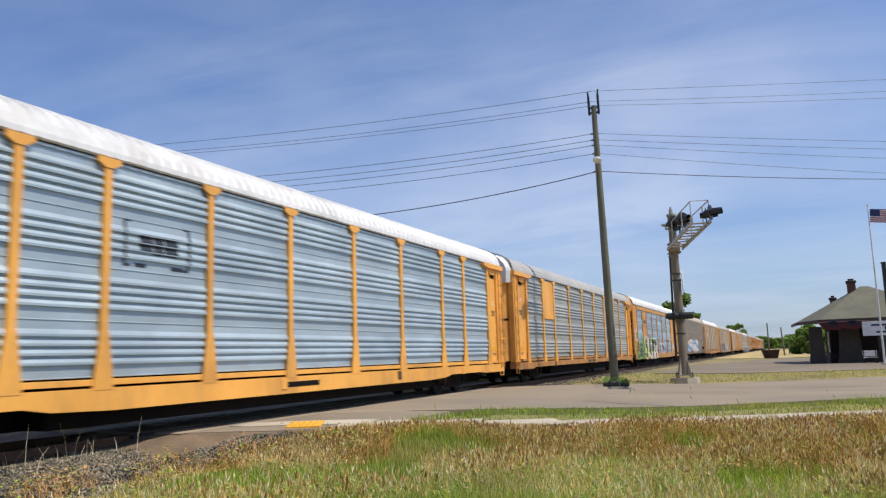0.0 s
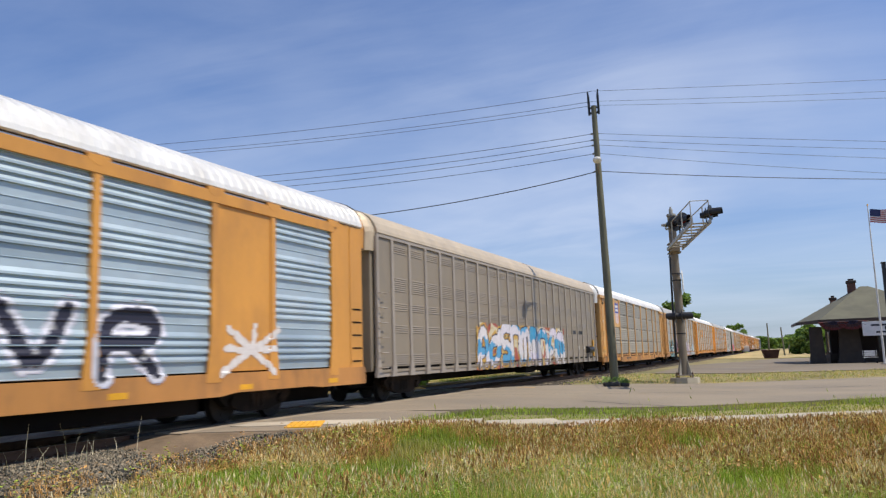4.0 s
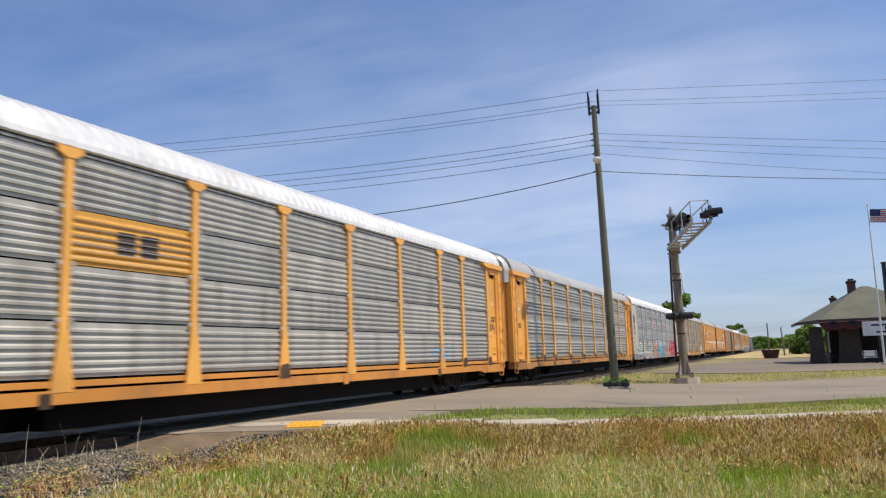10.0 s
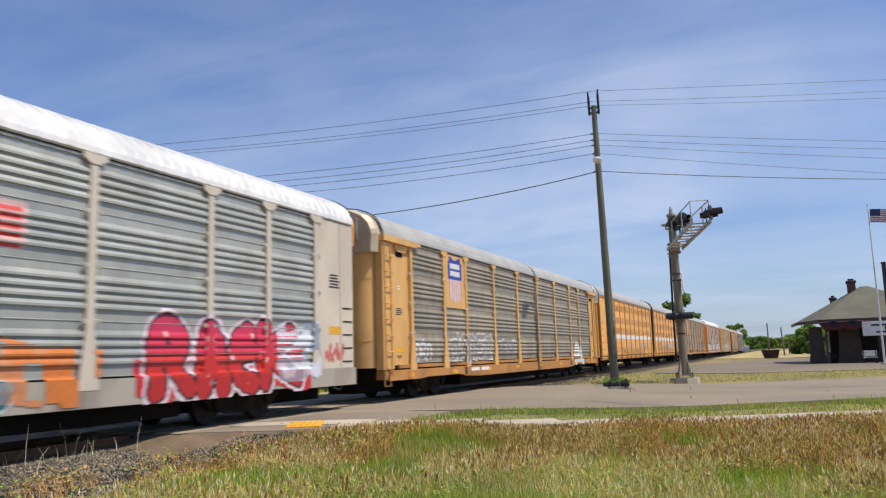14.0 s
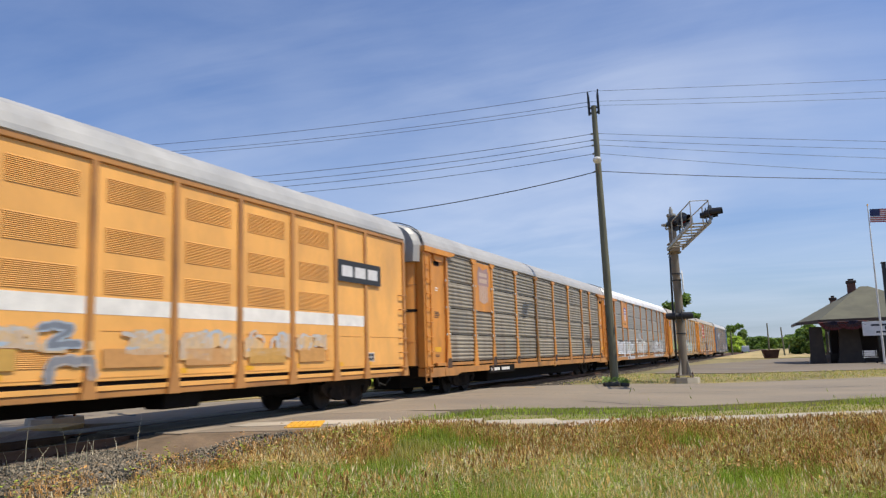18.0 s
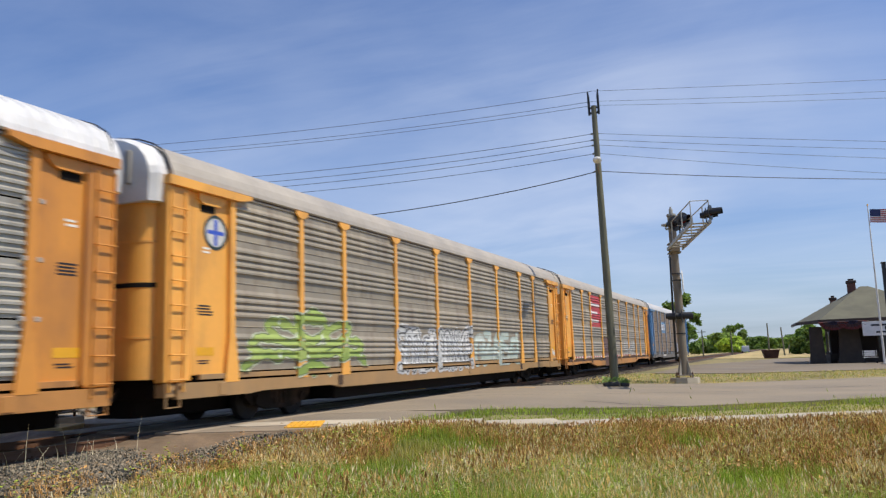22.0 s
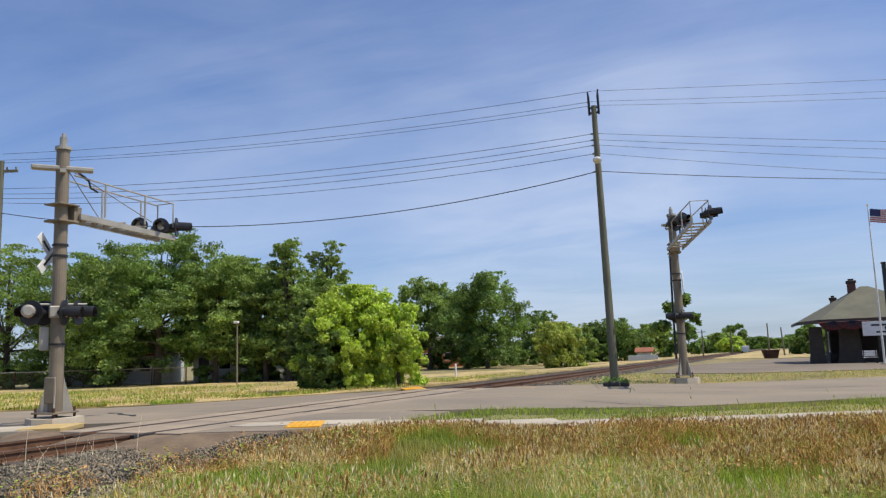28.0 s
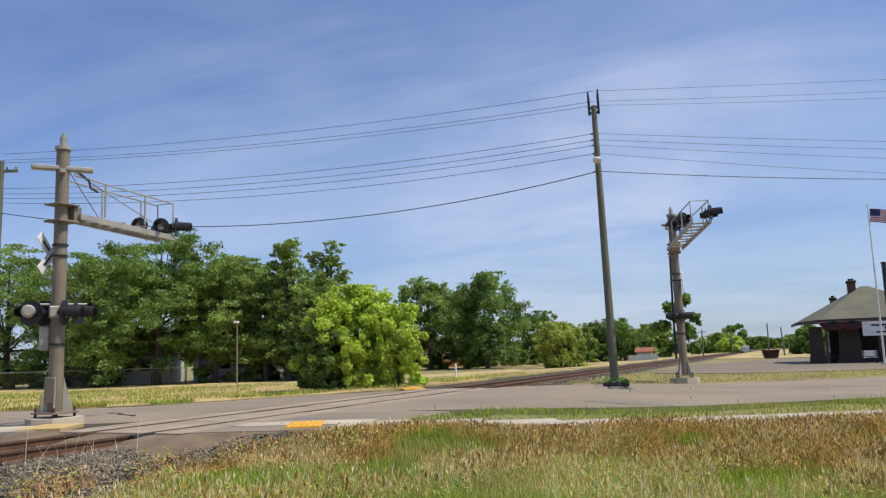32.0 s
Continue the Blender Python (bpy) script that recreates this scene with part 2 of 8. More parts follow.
M["logoblack"] = mat("black_emblem", (0.02, 0.02, 0.025), 0.5, var=0.2, scale=3, fine=30, bump=0.03)
# Rust stain on feet and pockets; also the dark of gaps and slots.
M["stain"] = mat("rust_stain_gap_shade", (0.085, 0.048, 0.028), 0.85, var=0.35, scale=4, fine=30, bump=0.2)
M["marker"] = mat("white_marker_post", (0.75, 0.74, 0.70), 0.6, var=0.1, scale=2, fine=20, bump=0.05)


def car_paint(name, base, dirt=(0.16, 0.10, 0.06), amount=0.35):
    return mat(name, base, 0.5, var=0.10, scale=0.7, fine=16, bump=0.05, dirt=dirt, dirt_amount=amount, dirt_scale=0.8, stretch=(1, 1, 0.5))


def car_steel(name, base, metal=0.5, dirt=(0.22, 0.17, 0.12), amount=0.3, rough=0.45, streak=(1, 1.9, 0.28)):
    m = mat(name, base, rough, metal, var=0.10, scale=0.7, fine=9, bump=0.04, dirt=dirt, dirt_amount=amount, dirt_scale=1.3, stretch=streak, rand=0.12)
    return m


M["yellow"] = car_paint("car_yellow", (0.90, 0.435, 0.085), (0.26, 0.13, 0.06), 0.5)
M["unityellow"] = car_paint("car_warm_yellow", (0.90, 0.45, 0.115), (0.42, 0.22, 0.08), 0.35)
M["louvreyellow"] = car_paint("dusty_yellow_louvre", (0.74, 0.36, 0.085), (0.40, 0.20, 0.07), 0.4)
M["orange"] = car_paint("car_orange", (0.68, 0.28, 0.05), (0.22, 0.10, 0.05), 0.55)
M["ochre"] = car_paint("car_ochre", (0.65, 0.30, 0.06), (0.28, 0.13, 0.05), 0.5)
M["tan"] = car_paint("car_tan_yellow", (0.72, 0.41, 0.14), (0.30, 0.16, 0.08), 0.5)
M["cream"] = car_paint("car_cream", (0.62, 0.54, 0.44), (0.35, 0.22, 0.14), 0.35)
M["blue"] = car_paint("car_blue", (0.085, 0.215, 0.40), (0.13, 0.14, 0.15), 0.45)
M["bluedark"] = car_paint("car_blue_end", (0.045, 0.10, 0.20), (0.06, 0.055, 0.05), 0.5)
M["paleblue"] = car_paint("car_pale_blue", (0.25, 0.31, 0.40), (0.2, 0.15, 0.12), 0.45)
M["mauve"] = car_paint("car_grey", (0.275, 0.228, 0.168), (0.15, 0.12, 0.1), 0.3)
M["mauvepost"] = car_paint("car_grey_rib", (0.36, 0.31, 0.26), (0.2, 0.16, 0.12), 0.3)
M["steelblue"] = car_steel("bright_galvanised", (0.43, 0.52, 0.575), 0.35, (0.42, 0.43, 0.43), 0.4, streak=(1, 1.0, 1.6))
M["steelgrey"] = car_steel("grey_galvanised", (0.49, 0.46, 0.405), 0.25, (0.24, 0.20, 0.15), 0.55)
M["steelplain"] = car_steel("plain_weathered_steel", (0.40, 0.375, 0.325), 0.25, (0.24, 0.20, 0.15), 0.55)
M["steeltan"] = car_steel("tan_weathered_steel", (0.435, 0.39, 0.31), 0.15, (0.25, 0.205, 0.145), 0.58)
M["steeldull"] = car_steel("dull_green_grey_steel", (0.40, 0.405, 0.375), 0.25, (0.27, 0.25, 0.21), 0.5, streak=(1, 1.2, 0.6))
M["steelbrown"] = car_steel("brown_weathered_steel", (0.345, 0.30, 0.23), 0.2, (0.185, 0.14, 0.10), 0.7, 0.55)
M["steelrust"] = car_steel("rust_weathered_steel", (0.29, 0.215, 0.145), 0.1, (0.12, 0.07, 0.045), 0.75, 0.6)
M["ribbrown"] = car_paint("car_rust_orange_rib", (0.50, 0.23, 0.065), (0.16, 0.08, 0.04), 0.6)
M["sillyellow"] = car_paint("grimy_yellow_sill", (0.52, 0.235, 0.065), (0.12, 0.07, 0.04), 0.8)
M["sillbrown"] = car_paint("grimy_brown_sill", (0.40, 0.24, 0.10), (0.20, 0.15, 0.10), 0.5)
M["sillgrey"] = car_paint("grimy_grey_sill", (0.15, 0.135, 0.125), (0.07, 0.05, 0.035), 0.75)
M["sillcream"] = car_paint("grimy_cream_sill", (0.42, 0.37, 0.31), (0.12, 0.09, 0.07), 0.7)
M["lush"] = mat("fresh_grass_blade", (0.30, 0.47, 0.07), 0.6, var=0.25, scale=0.8, fine=6, bump=0, island=0.4, leaf=0.3, spec=0.2)
M["palestalk"] = mat("pale_dry_stalk", (0.86, 0.76, 0.52), 0.6, var=0.15, scale=1.2, fine=12, bump=0, island=0.3, leaf=0.2, spec=0.2)
M["deadweed"] = mat("dead_red_weed", (0.64, 0.38, 0.15), 0.85, var=0.3, scale=1.2, fine=12, bump=0, island=0.45, leaf=0.2, spec=0.2)
M["roofwhite"] = mat("white_roof", (0.72, 0.71, 0.69), 0.45, 0.1, var=0.08, scale=1, fine=14, bump=0.04, dirt=(0.44, 0.40, 0.35), dirt_amount=0.5)
M["roofpale"] = mat("pale_roof", (0.56, 0.54, 0.51), 0.5, 0.1, var=0.10, scale=1, fine=14, bump=0.05, dirt=(0.36, 0.33, 0.29), dirt_amount=0.4)
M["roofgrey"] = mat("grey_roof", (0.44, 0.428, 0.40), 0.55, 0.15, var=0.10, scale=1, fine=14, bump=0.05, dirt=(0.3, 0.27, 0.23), dirt_amount=0.35)
M["rooftaupe"] = mat("taupe_roof", (0.42, 0.375, 0.315), 0.6, 0.1, var=0.10, scale=1, fine=14, bump=0.05, dirt=(0.28, 0.24, 0.19), dirt_amount=0.35)
M["rooftan"] = mat("tan_roof", (0.56, 0.46, 0.33), 0.5, 0.2, var=0.10, scale=1, fine=14, bump=0.05, dirt=(0.36, 0.29, 0.22), dirt_amount=0.35)


# ---- mesh building ----
class Geo:
    """Points and faces gathered for one mesh."""

    def __init__(self):
        self.v, self.f = [], []

    def add(self, verts, faces):
        b = len(self.v)
        self.v.extend(tuple(p) for p in verts)
        self.f.extend(tuple(i + b for i in q) for q in faces)
        return self

    def box(self, x0, x1, y0, y1, z0, z1, c=0.0):
        if c <= 0:
            vs = [(x, y, z) for z in (z0, z1) for y in (y0, y1) for x in (x0, x1)]
            return self.add(vs, [(0, 2, 3, 1), (4, 5, 7, 6), (0, 1, 5, 4), (2, 6, 7, 3), (0, 4, 6, 2), (1, 3, 7, 5)])
        c = min(c, 0.45 * min(x1 - x0, y1 - y0, z1 - z0))
        lo, hi = (x0, y0, z0), (x1, y1, z1)
        idx, vs = {}, []
        for s in [(a, b, d) for a in (0, 1) for b in (0, 1) for d in (0, 1)]:
            for ax in range(3):
                p = []
                for k in range(3):
                    e = hi[k] if s[k] else lo[k]
                    p.append(e if k == ax else e + (-c if s[k] else c))
                idx[s, ax] = len(vs)
                vs.append(tuple(p))
        fs = []
        for ax in range(3):
            u, w = [k for k in range(3) if k != ax]
            for side in (0, 1):
                ring = []
                for a, b in ((0, 0), (1, 0), (1, 1), (0, 1)):
                    s = [0, 0, 0]
                    s[ax], s[u], s[w] = side, a, b
                    ring.append(idx[tuple(s), ax])
                fs.append(ring if (side == 1) == (ax != 1) else ring[::-1])
            for a in (0, 1):
                for b in (0, 1):
                    s, t = [0, 0, 0], [0, 0, 0]
                    s[u], s[w], t[u], t[w], s[ax], t[ax] = a, b, a, b, 0, 1
                    s, t = tuple(s), tuple(t)
                    q = [idx[s, u], idx[t, u], idx[t, w], idx[s, w]]
                    flip = (a == b) == (ax != 1)
                    fs.append(q if not flip else q[::-1])
        for s in [(a, b, d) for a in (0, 1) for b in (0, 1) for d in (0, 1)]:
            q = [idx[s, 0], idx[s, 1], idx[s, 2]]
            fs.append(q if sum(s) % 2 else q[::-1])
        return self.add(vs, fs)

    def tube(self, p0, p1, r0, r1=None, n=8, caps=True):
        r1 = r0 if r1 is None else r1
        a, b = Vector(p0), Vector(p1)
        d = (b - a).normalized()
        u = d.orthogonal().normalized()
        w = d.cross(u)
        ring = [math.cos(2 * math.pi * i / n) * u + math.sin(2 * math.pi * i / n) * w for i in range(n)]
        vs = [a + q * r0 for q in ring] + [b + q * r1 for q in ring]
        fs = [(i, (i + 1) % n, n + (i + 1) % n, n + i) for i in range(n)]
        if caps:
            fs += [tuple(range(n))[::-1], tuple(range(n, 2 * n))]
        return self.add(vs, fs)

    def path(self, pts, r, n=6):
        """One bent tube through the points."""
        pts = [Vector(p) for p in pts]
        rings, u = [], None
        for i, p in enumerate(pts):
            d = (pts[min(i + 1, len(pts) - 1)] - pts[max(i - 1, 0)]).normalized()
            u = d.orthogonal().normalized() if u is None else (u - d * u.dot(d)).normalized()
            w = d.cross(u)
            rings.append([p + r * (math.cos(2 * math.pi * k / n) * u + math.sin(2 * math.pi * k / n) * w) for k in range(n)])
        return self.loft(rings, True, True)

    def prism(self, ring, axis, a, b):
        """A polygon (2D ring) pushed along an axis from a to b."""
        def at(p, t):
            return {0: (t, p[0], p[1]), 1: (p[0], t, p[1]), 2: (p[0], p[1], t)}[axis]
        n = len(ring)
        vs = [at(p, a) for p in ring] + [at(p, b) for p in ring]
        fs = [(i, (i + 1) % n, n + (i + 1) % n, n + i) for i in range(n)]
        return self.add(vs, fs + [tuple(range(n))[::-1], tuple(range(n, 2 * n))])

    def loft(self, rings, closed=False, caps=False):
        n = len(rings[0])
        vs = [p for r in rings for p in r]
        fs = []
        for k in range(len(rings) - 1):
            for i in range(n if closed else n - 1):
                j = (i + 1) % n
                fs.append((k * n + i, k * n + j, (k + 1) * n + j, (k + 1) * n + i))
        if caps:
            fs += [tuple(range(n))[::-1], tuple(range((len(rings) - 1) * n, len(rings) * n))]
        return self.add(vs, fs)

    def mesh(self, name, smooth=False, fix=True):
        me = bpy.data.meshes.new(name)
        me.from_pydata(self.v, [], self.f)
        if fix and len(self.f) < 20000:
            bm = bmesh.new()
            bm.from_mesh(me)
            bmesh.ops.recalc_face_normals(bm, faces=bm.faces)
            bm.to_mesh(me)
            bm.free()
        if smooth:
            me.polygons.foreach_set("use_smooth", [True] * len(me.polygons))
        me.update()
        return me


def part(name, shape, material, parent=None, label="", smooth=False, at=None):
    """One mesh object from a Geo or a mesh, under a thing or a part."""
    me = shape.mesh(name, smooth) if isinstance(shape, Geo) else shape
    if not me.materials:
        me.materials.append(material)
    ob = new(name, me)
    if me.materials[0] != material:
        ob.material_slots[0].link = "OBJECT"
        ob.material_slots[0].material = material
    if parent:
        ob.parent = parent
    if at is not None:
        ob.matrix_basis = at
    if label:
        tagged(ob, label)
    return ob


def thing(name, at, label, category, group="", kind=""):
    ob = new(name)
    ob.empty_display_size = 0.2
    ob.matrix_basis = at
    return tagged(ob, label, category, group, kind)


def smooth01(t):
    t = min(max(t, 0.0), 1.0)
    return t * t * (3 - 2 * t)


def lie(x, y):
    """Height of the open ground: the line stands on a slight rise."""
    z = -0.2 * smooth01((abs(x) - 2.5) / 8.0)
    near = smooth01((x - 2.4) / 1.6) * smooth01((12.3 + 0.53 * (x - 4) - y) / 3.0)
    return z - 0.32 * near


# ---- ground, road and track ----
def axis_steps(fine_lo, fine_hi, step, far):
    a = list(np.arange(fine_lo, fine_hi + 1e-6, step))
    out = []
    d = step
    p = fine_hi
    while p < far:
        d *= 1.35
        p += d
        out.append(p)
    return [fine_lo - (q - fine_hi) for q in out[::-1]] + a + out


def under(x, y):
    """Height of the ground sheet, sunk below the track bed and the paving that lies on it."""
    z = lie(x, y) - 0.03 + 0.02 * noise.noise(Vector((x * 0.35, y * 0.35, 0)))
    if abs(x) < 3.2:
        z = min(z, -0.62 + 0.3 * smooth01((abs(x) - 2.4) / 0.8))
    road_band = smooth01((y - (13.2 + 0.655 * x)) / 0.6) * smooth01((29.6 + 0.655 * x - y) / 0.6)
    z -= 0.12 * road_band
    return z


xs, ys = axis_steps(-46, 46, 0.8, 3500), axis_steps(-14, 110, 1.2, 3500)
gv = [(x, y, under(x, y)) for y in ys for x in xs]
nx = len(xs)
gf = [(j * nx + i, j * nx + i + 1, (j + 1) * nx + i + 1, (j + 1) * nx + i) for j in range(len(ys) - 1) for i in range(nx - 1)]
ground = part("ground", Geo().add(gv, gf).mesh("ground", True, False), M["grass"])
tagged(ground, "rough grass field, green and straw-coloured in patches", "ground", kind="structure")


def strip(name, material, x0, x1, lo, hi, step, top, thick, label, category):
    """A paved strip between two lines y = lo(x) and y = hi(x), with its edges."""
    n = max(2, int((x1 - x0) / step))
    g = Geo()
    rows = []
    for i in range(n + 1):
        x = x0 + (x1 - x0) * i / n
        a, b = lo(x), hi(x)
        m = 6
        ring = [(x, a, top(x, a) - thick)] + [(x, a + (b - a) * k / m, top(x, a + (b - a) * k / m)) for k in range(m + 1)] + [(x, b, top(x, b) - thick)]
        rows.append(ring)
    g.loft(rows, True, True)
    ob = part(name, g, material)
    return tagged(ob, label, category, kind="structure")


def road_top(x, y):
    return -0.2 * smooth01((abs(x) - 2.5) / 8.0) + 0.004


road_lo, road_hi = (lambda x: 14.6 + 0.655 * x), (lambda x: 28.1 + 0.655 * x)
strip("road", M["asphalt"], 1.64, 90, road_lo, road_hi, 1.0, road_top, 0.3, "worn grey-brown asphalt road at the level crossing", "road")
strip("road", M["asphalt"], -90, -1.64, road_lo, road_hi, 1.0, road_top, 0.3, "worn grey-brown asphalt road at the level crossing", "road")
strip("pavement", M["asphalt"], 1.64, 4.6, lambda x: 11.35 + 0.4 * (x - 1.64), lambda x: 14.57 + 0.655 * x - 0.5 * max(0, x - 3.4), 0.5, road_top, 0.25, "dusty asphalt apron between the road and the footpath", "pavement")
strip("parking_lot", M["lot"], 4.9, 60, lambda x: 45.6 + 0.42 * (x - 4.9) - 1.2 * smooth01((x - 10) / 10), lambda x: 66 + min(36, 6.2 * (x - 4.9)), 1.2, lambda x, y: lie(x, y) + 0.012, 0.2, "grey asphalt station forecourt", "parking lot")
tagged(strip("verge", M["drygrass"], -70, -2.9, lambda x: 28.6 + 0.655 * x, lambda x: 60 + 0.2 * x + 40 * smooth01((x + 20) / 15), 1.5, lambda x, y: lie(x, y) + 0.03 + 0.02 * noise.noise(Vector((x, y, 3))), 0.1, "sun-bleached mown grass beside the track", "verge"))
tagged(strip("verge", M["drygrass"], -60, -3.2, lambda x: 95.0, lambda x: 380.0, 3, lambda x, y: lie(x, y) + 0.03, 0.1, "sun-bleached mown grass beside the track", "verge"))
tagged(strip("verge", M["drygrass"], 3.4, 60, lambda x: 104 + 0.3 * x, lambda x: 420.0, 3, lambda x, y: lie(x, y) + 0.02, 0.1, "straw-coloured field beyond the station", "verge"))


def footpath(name, x0, x1, line, width, label):
    """Concrete slabs in a row, each a piece of its own."""
    root = thing(name, Matrix(), label, "pavement", kind="structure")
    slope = math.atan(0.53)
    dx = 1.5 * math.cos(slope)
    slab = Geo().box(-0.735, 0.735, -width / 2, width / 2, -0.12, 0, 0.012).mesh("slab")
    x, k = x0, 0
    rnd = random.Random(5)
    while x < x1:
        y = line(x)
        z = road_top(x, y) + 0.015 + rnd.uniform(-0.008, 0.008)
        part("slab", slab, M["concrete"], root, at=pose(x, y, z, rnd.uniform(-0.4, 0.4), rnd.uniform(-0.4, 0.4), math.degrees(slope) + rnd.uniform(-0.3, 0.3)))
        x += dx
    return root


footpath("footpath", 4.4, 44, lambda x: 11.35 + 0.53 * x, 1.25, "pale concrete slab footpath along the road")
footpath("footpath", -26, -3.0, lambda x: 13.55 + 0.53 * x, 1.25, "pale concrete slab footpath beyond the track")


def tactile(x, y, turn, w, d, z=0.03, paint="tactile"):
    root = thing("tactile_pad", pose(x, y, z, 0, 0, turn), "faded yellow tactile warning pad set in the footpath", "tactile pad", "tactile pads at the crossing")
    part("plate", Geo().box(-w / 2, w / 2, -d / 2, d / 2, -0.1, 0, 0.01), M[paint], root)
    g = Geo()
    for i in range(int(w / 0.12)):
        for j in range(int(d / 0.12)):
            px, py = -w / 2 + 0.06 + i * 0.12, -d / 2 + 0.06 + j * 0.12
            g.tube((px, py, -0.001), (px, py, 0.006), 0.03, 0.02, 6)
    tagged(part("studs", g, M[paint], root), kind="stuff")
    return root


tactile(3.15, 13.1, 28, 0.68, 1.25)
tactile(-2.75, 12.15, 28, 0.9, 1.3, 0.03, "tactilefaded")
tactile(-2.6, 29.6, 33, 0.9, 2.6, 0.0)
tactile(2.7, 28.6, 33, 0.7, 0.7, 0.0)
strip("pavement", M["concrete"], 1.7, 4.0, lambda x: 12.0 + 0.53 * x - 0.62 * smooth01((x - 1.2)), lambda x: 12.0 + 0.53 * x + 0.45, 0.4, lambda x, y: road_top(x, y) + 0.012, 0.1, "pale concrete ramp at the crossing", "pavement")

def shoulder_top(x, y):
    t = smooth01((y - (9.7 + 0.42 * max(0, x - 1.6))) / 1.7)
    foot = -0.19 if abs(x) < 1.7 else -0.19 - 0.24 * min(1, (abs(x) - 1.7) / 1.4)
    return foot * (1 - t) + (-0.035 if abs(x) < 1.64 else 0.0) * t + 0.015 * noise.noise(Vector((x * 3, y * 3, 1)))


for xa, xb in ((-0.66, 0.66), (0.84, 5.4), (-2.6, -0.84)):
    tagged(strip("shoulder", M["soil"], xa, xb, lambda x: 9.6 + 0.42 * max(0, x - 1.6), lambda x: 11.45 + 0.42 * max(0, x - 1.6), 0.22, shoulder_top, 0.05, "dusty soil ramp at the edge of the crossing", "soil"))

track = thing("railway_track", Matrix(), "single railway track on grey stone ballast with rusty rails", "railway track", kind="structure")


def rail_section(x):
    return [(x - 0.07, -0.172), (x + 0.07, -0.172), (x + 0.07, -0.16), (x + 0.012, -0.145), (x + 0.010, -0.045), (x + 0.036, -0.036), (x + 0.036, -0.004), (x - 0.036, -0.004), (x - 0.036, -0.036), (x - 0.010, -0.045), (x - 0.012, -0.145), (x - 0.07, -0.16)]


for rx in (0.753, -0.753):
    r = part("rail", Geo().prism(rail_section(rx), 1, -60, 900), M["rail"], track)
    part("rail_head", Geo().box(rx - 0.034, rx + 0.034, -60, 900, -0.006, 0.0), M["railtop"], r, "polished running surface")
bed = Geo()
rows = []
for y in list(np.arange(-40, 140, 0.7)) + [150 + 20 * k for k in range(38)]:
    cut = 0.22 if 11.6 < y < 29.0 else 0.0
    j = lambda k: 0.02 * noise.noise(Vector((k * 3.1, y * 1.3, 7)))
    left = smooth01((y - 27) / 3)
    rows.append([(-3.6, y, -0.62 + 0.5 * left), (-2.9, y, -0.42 - cut + 0.33 * left + j(0)), (-1.65, y, -0.19 - cut + j(1)), (-0.8, y, -0.185 - cut + j(2)), (0, y, -0.18 - cut + j(3)),
                 (0.8, y, -0.185 - cut + j(4)), (1.65, y, -0.19 - cut + j(5)), (2.9, y, -0.42 - cut * 0.3 + j(6)), (3.7, y, -0.62)])
part("ballast_bed", bed.loft(rows), M["bed"], track)
tie_mesh = Geo().box(-1.3, 1.3, -0.115, 0.115, -0.17, 0, 0.012).mesh("tie")
rnd = random.Random(11)
for k in range(300):
    y = -14 + 0.52 * k
    if 10.9 < y < 29.2:
        continue
    part("tie", tie_mesh, M["tie"], track, at=pose(rnd.uniform(-0.04, 0.04), y + rnd.uniform(-0.03, 0.03), -0.155 + rnd.uniform(-0.006, 0.006), 0, 0, rnd.uniform(-1.2, 1.2)))
plate = Geo().box(-0.17, 0.17, -0.09, 0.09, 0, 0.014, 0.004)
for sx in (-0.1, 0.1):
    plate.box(sx - 0.012, sx + 0.012, -0.05, -0.02, 0.014, 0.05)
plate = plate.mesh("tie_plate")
for k in range(48):
    y = -14 + 0.52 * k
    if y > 10.9:
        break
    for rx in (-0.753, 0.753):
        part("tie_plate", plate, M["rail"], track, at=pose(rx, y, -0.156))


def scatter_stones(name, count, seed, where, size):
    """Loose broken stones, too many to count."""
    r = np.random.RandomState(seed)
    octa = np.array([(1, 0, 0), (-1, 0, 0), (0, 1, 0), (0, -1, 0), (0, 0, 1), (0, 0, -1)], float)
    tri = np.array([(0, 2, 4), (2, 1, 4), (1, 3, 4), (3, 0, 4), (2, 0, 5), (1, 2, 5), (3, 1, 5), (0, 3, 5)])
    vs, fs = [], []
    for i in range(count):
        x, y, z = where(r)
        s = size * r.uniform(0.5, 1.25)
        p = octa * (s * r.uniform(0.55, 1.15, (6, 1))) + r.normal(0, 0.18 * s, (6, 3))
        a = r.uniform(0, 6.28)
        c, d = math.cos(a), math.sin(a)
        p = p @ np.array([[c, d, 0], [-d, c, 0], [0, 0, 1]])
        t = r.uniform(-0.6, 0.6)
        c, d = math.cos(t), math.sin(t)
        p = p @ np.array([[1, 0, 0], [0, c, d], [0, -d, c]]) + (x, y, z)
        vs.append(p)
        fs.append(tri + 6 * i)
    me = bpy.data.meshes.new(name)
    me.from_pydata(np.concatenate(vs).tolist(), [], np.concatenate(fs).tolist())
    return me


def bed_height(x):
    a = abs(x)
    return -0.185 if a < 1.65 else -0.19 - 0.23 * (a - 1.65) / 1.25 if a < 2.9 else -0.42 - 0.1 * (a - 2.9)


def stones_near(r):
    x = r.choice([r.uniform(-2.6, 2.2), r.uniform(1.2, 4.2), r.uniform(1.2, 3.6)])
    y = r.uniform(1.5, 11.2)
    return x, y, max(bed_height(x), under(x, y) + 0.02) + r.uniform(-0.01, 0.03)


def stones_edge(r):
    x = r.uniform(1.5, 5.2)
    y = 10.2 + 0.5 * (x - 1.5) + r.uniform(-1.6, 0.6)
    return x, y, max(bed_height(x), under(x, y) + 0.02) + r.uniform(-0.01, 0.03)


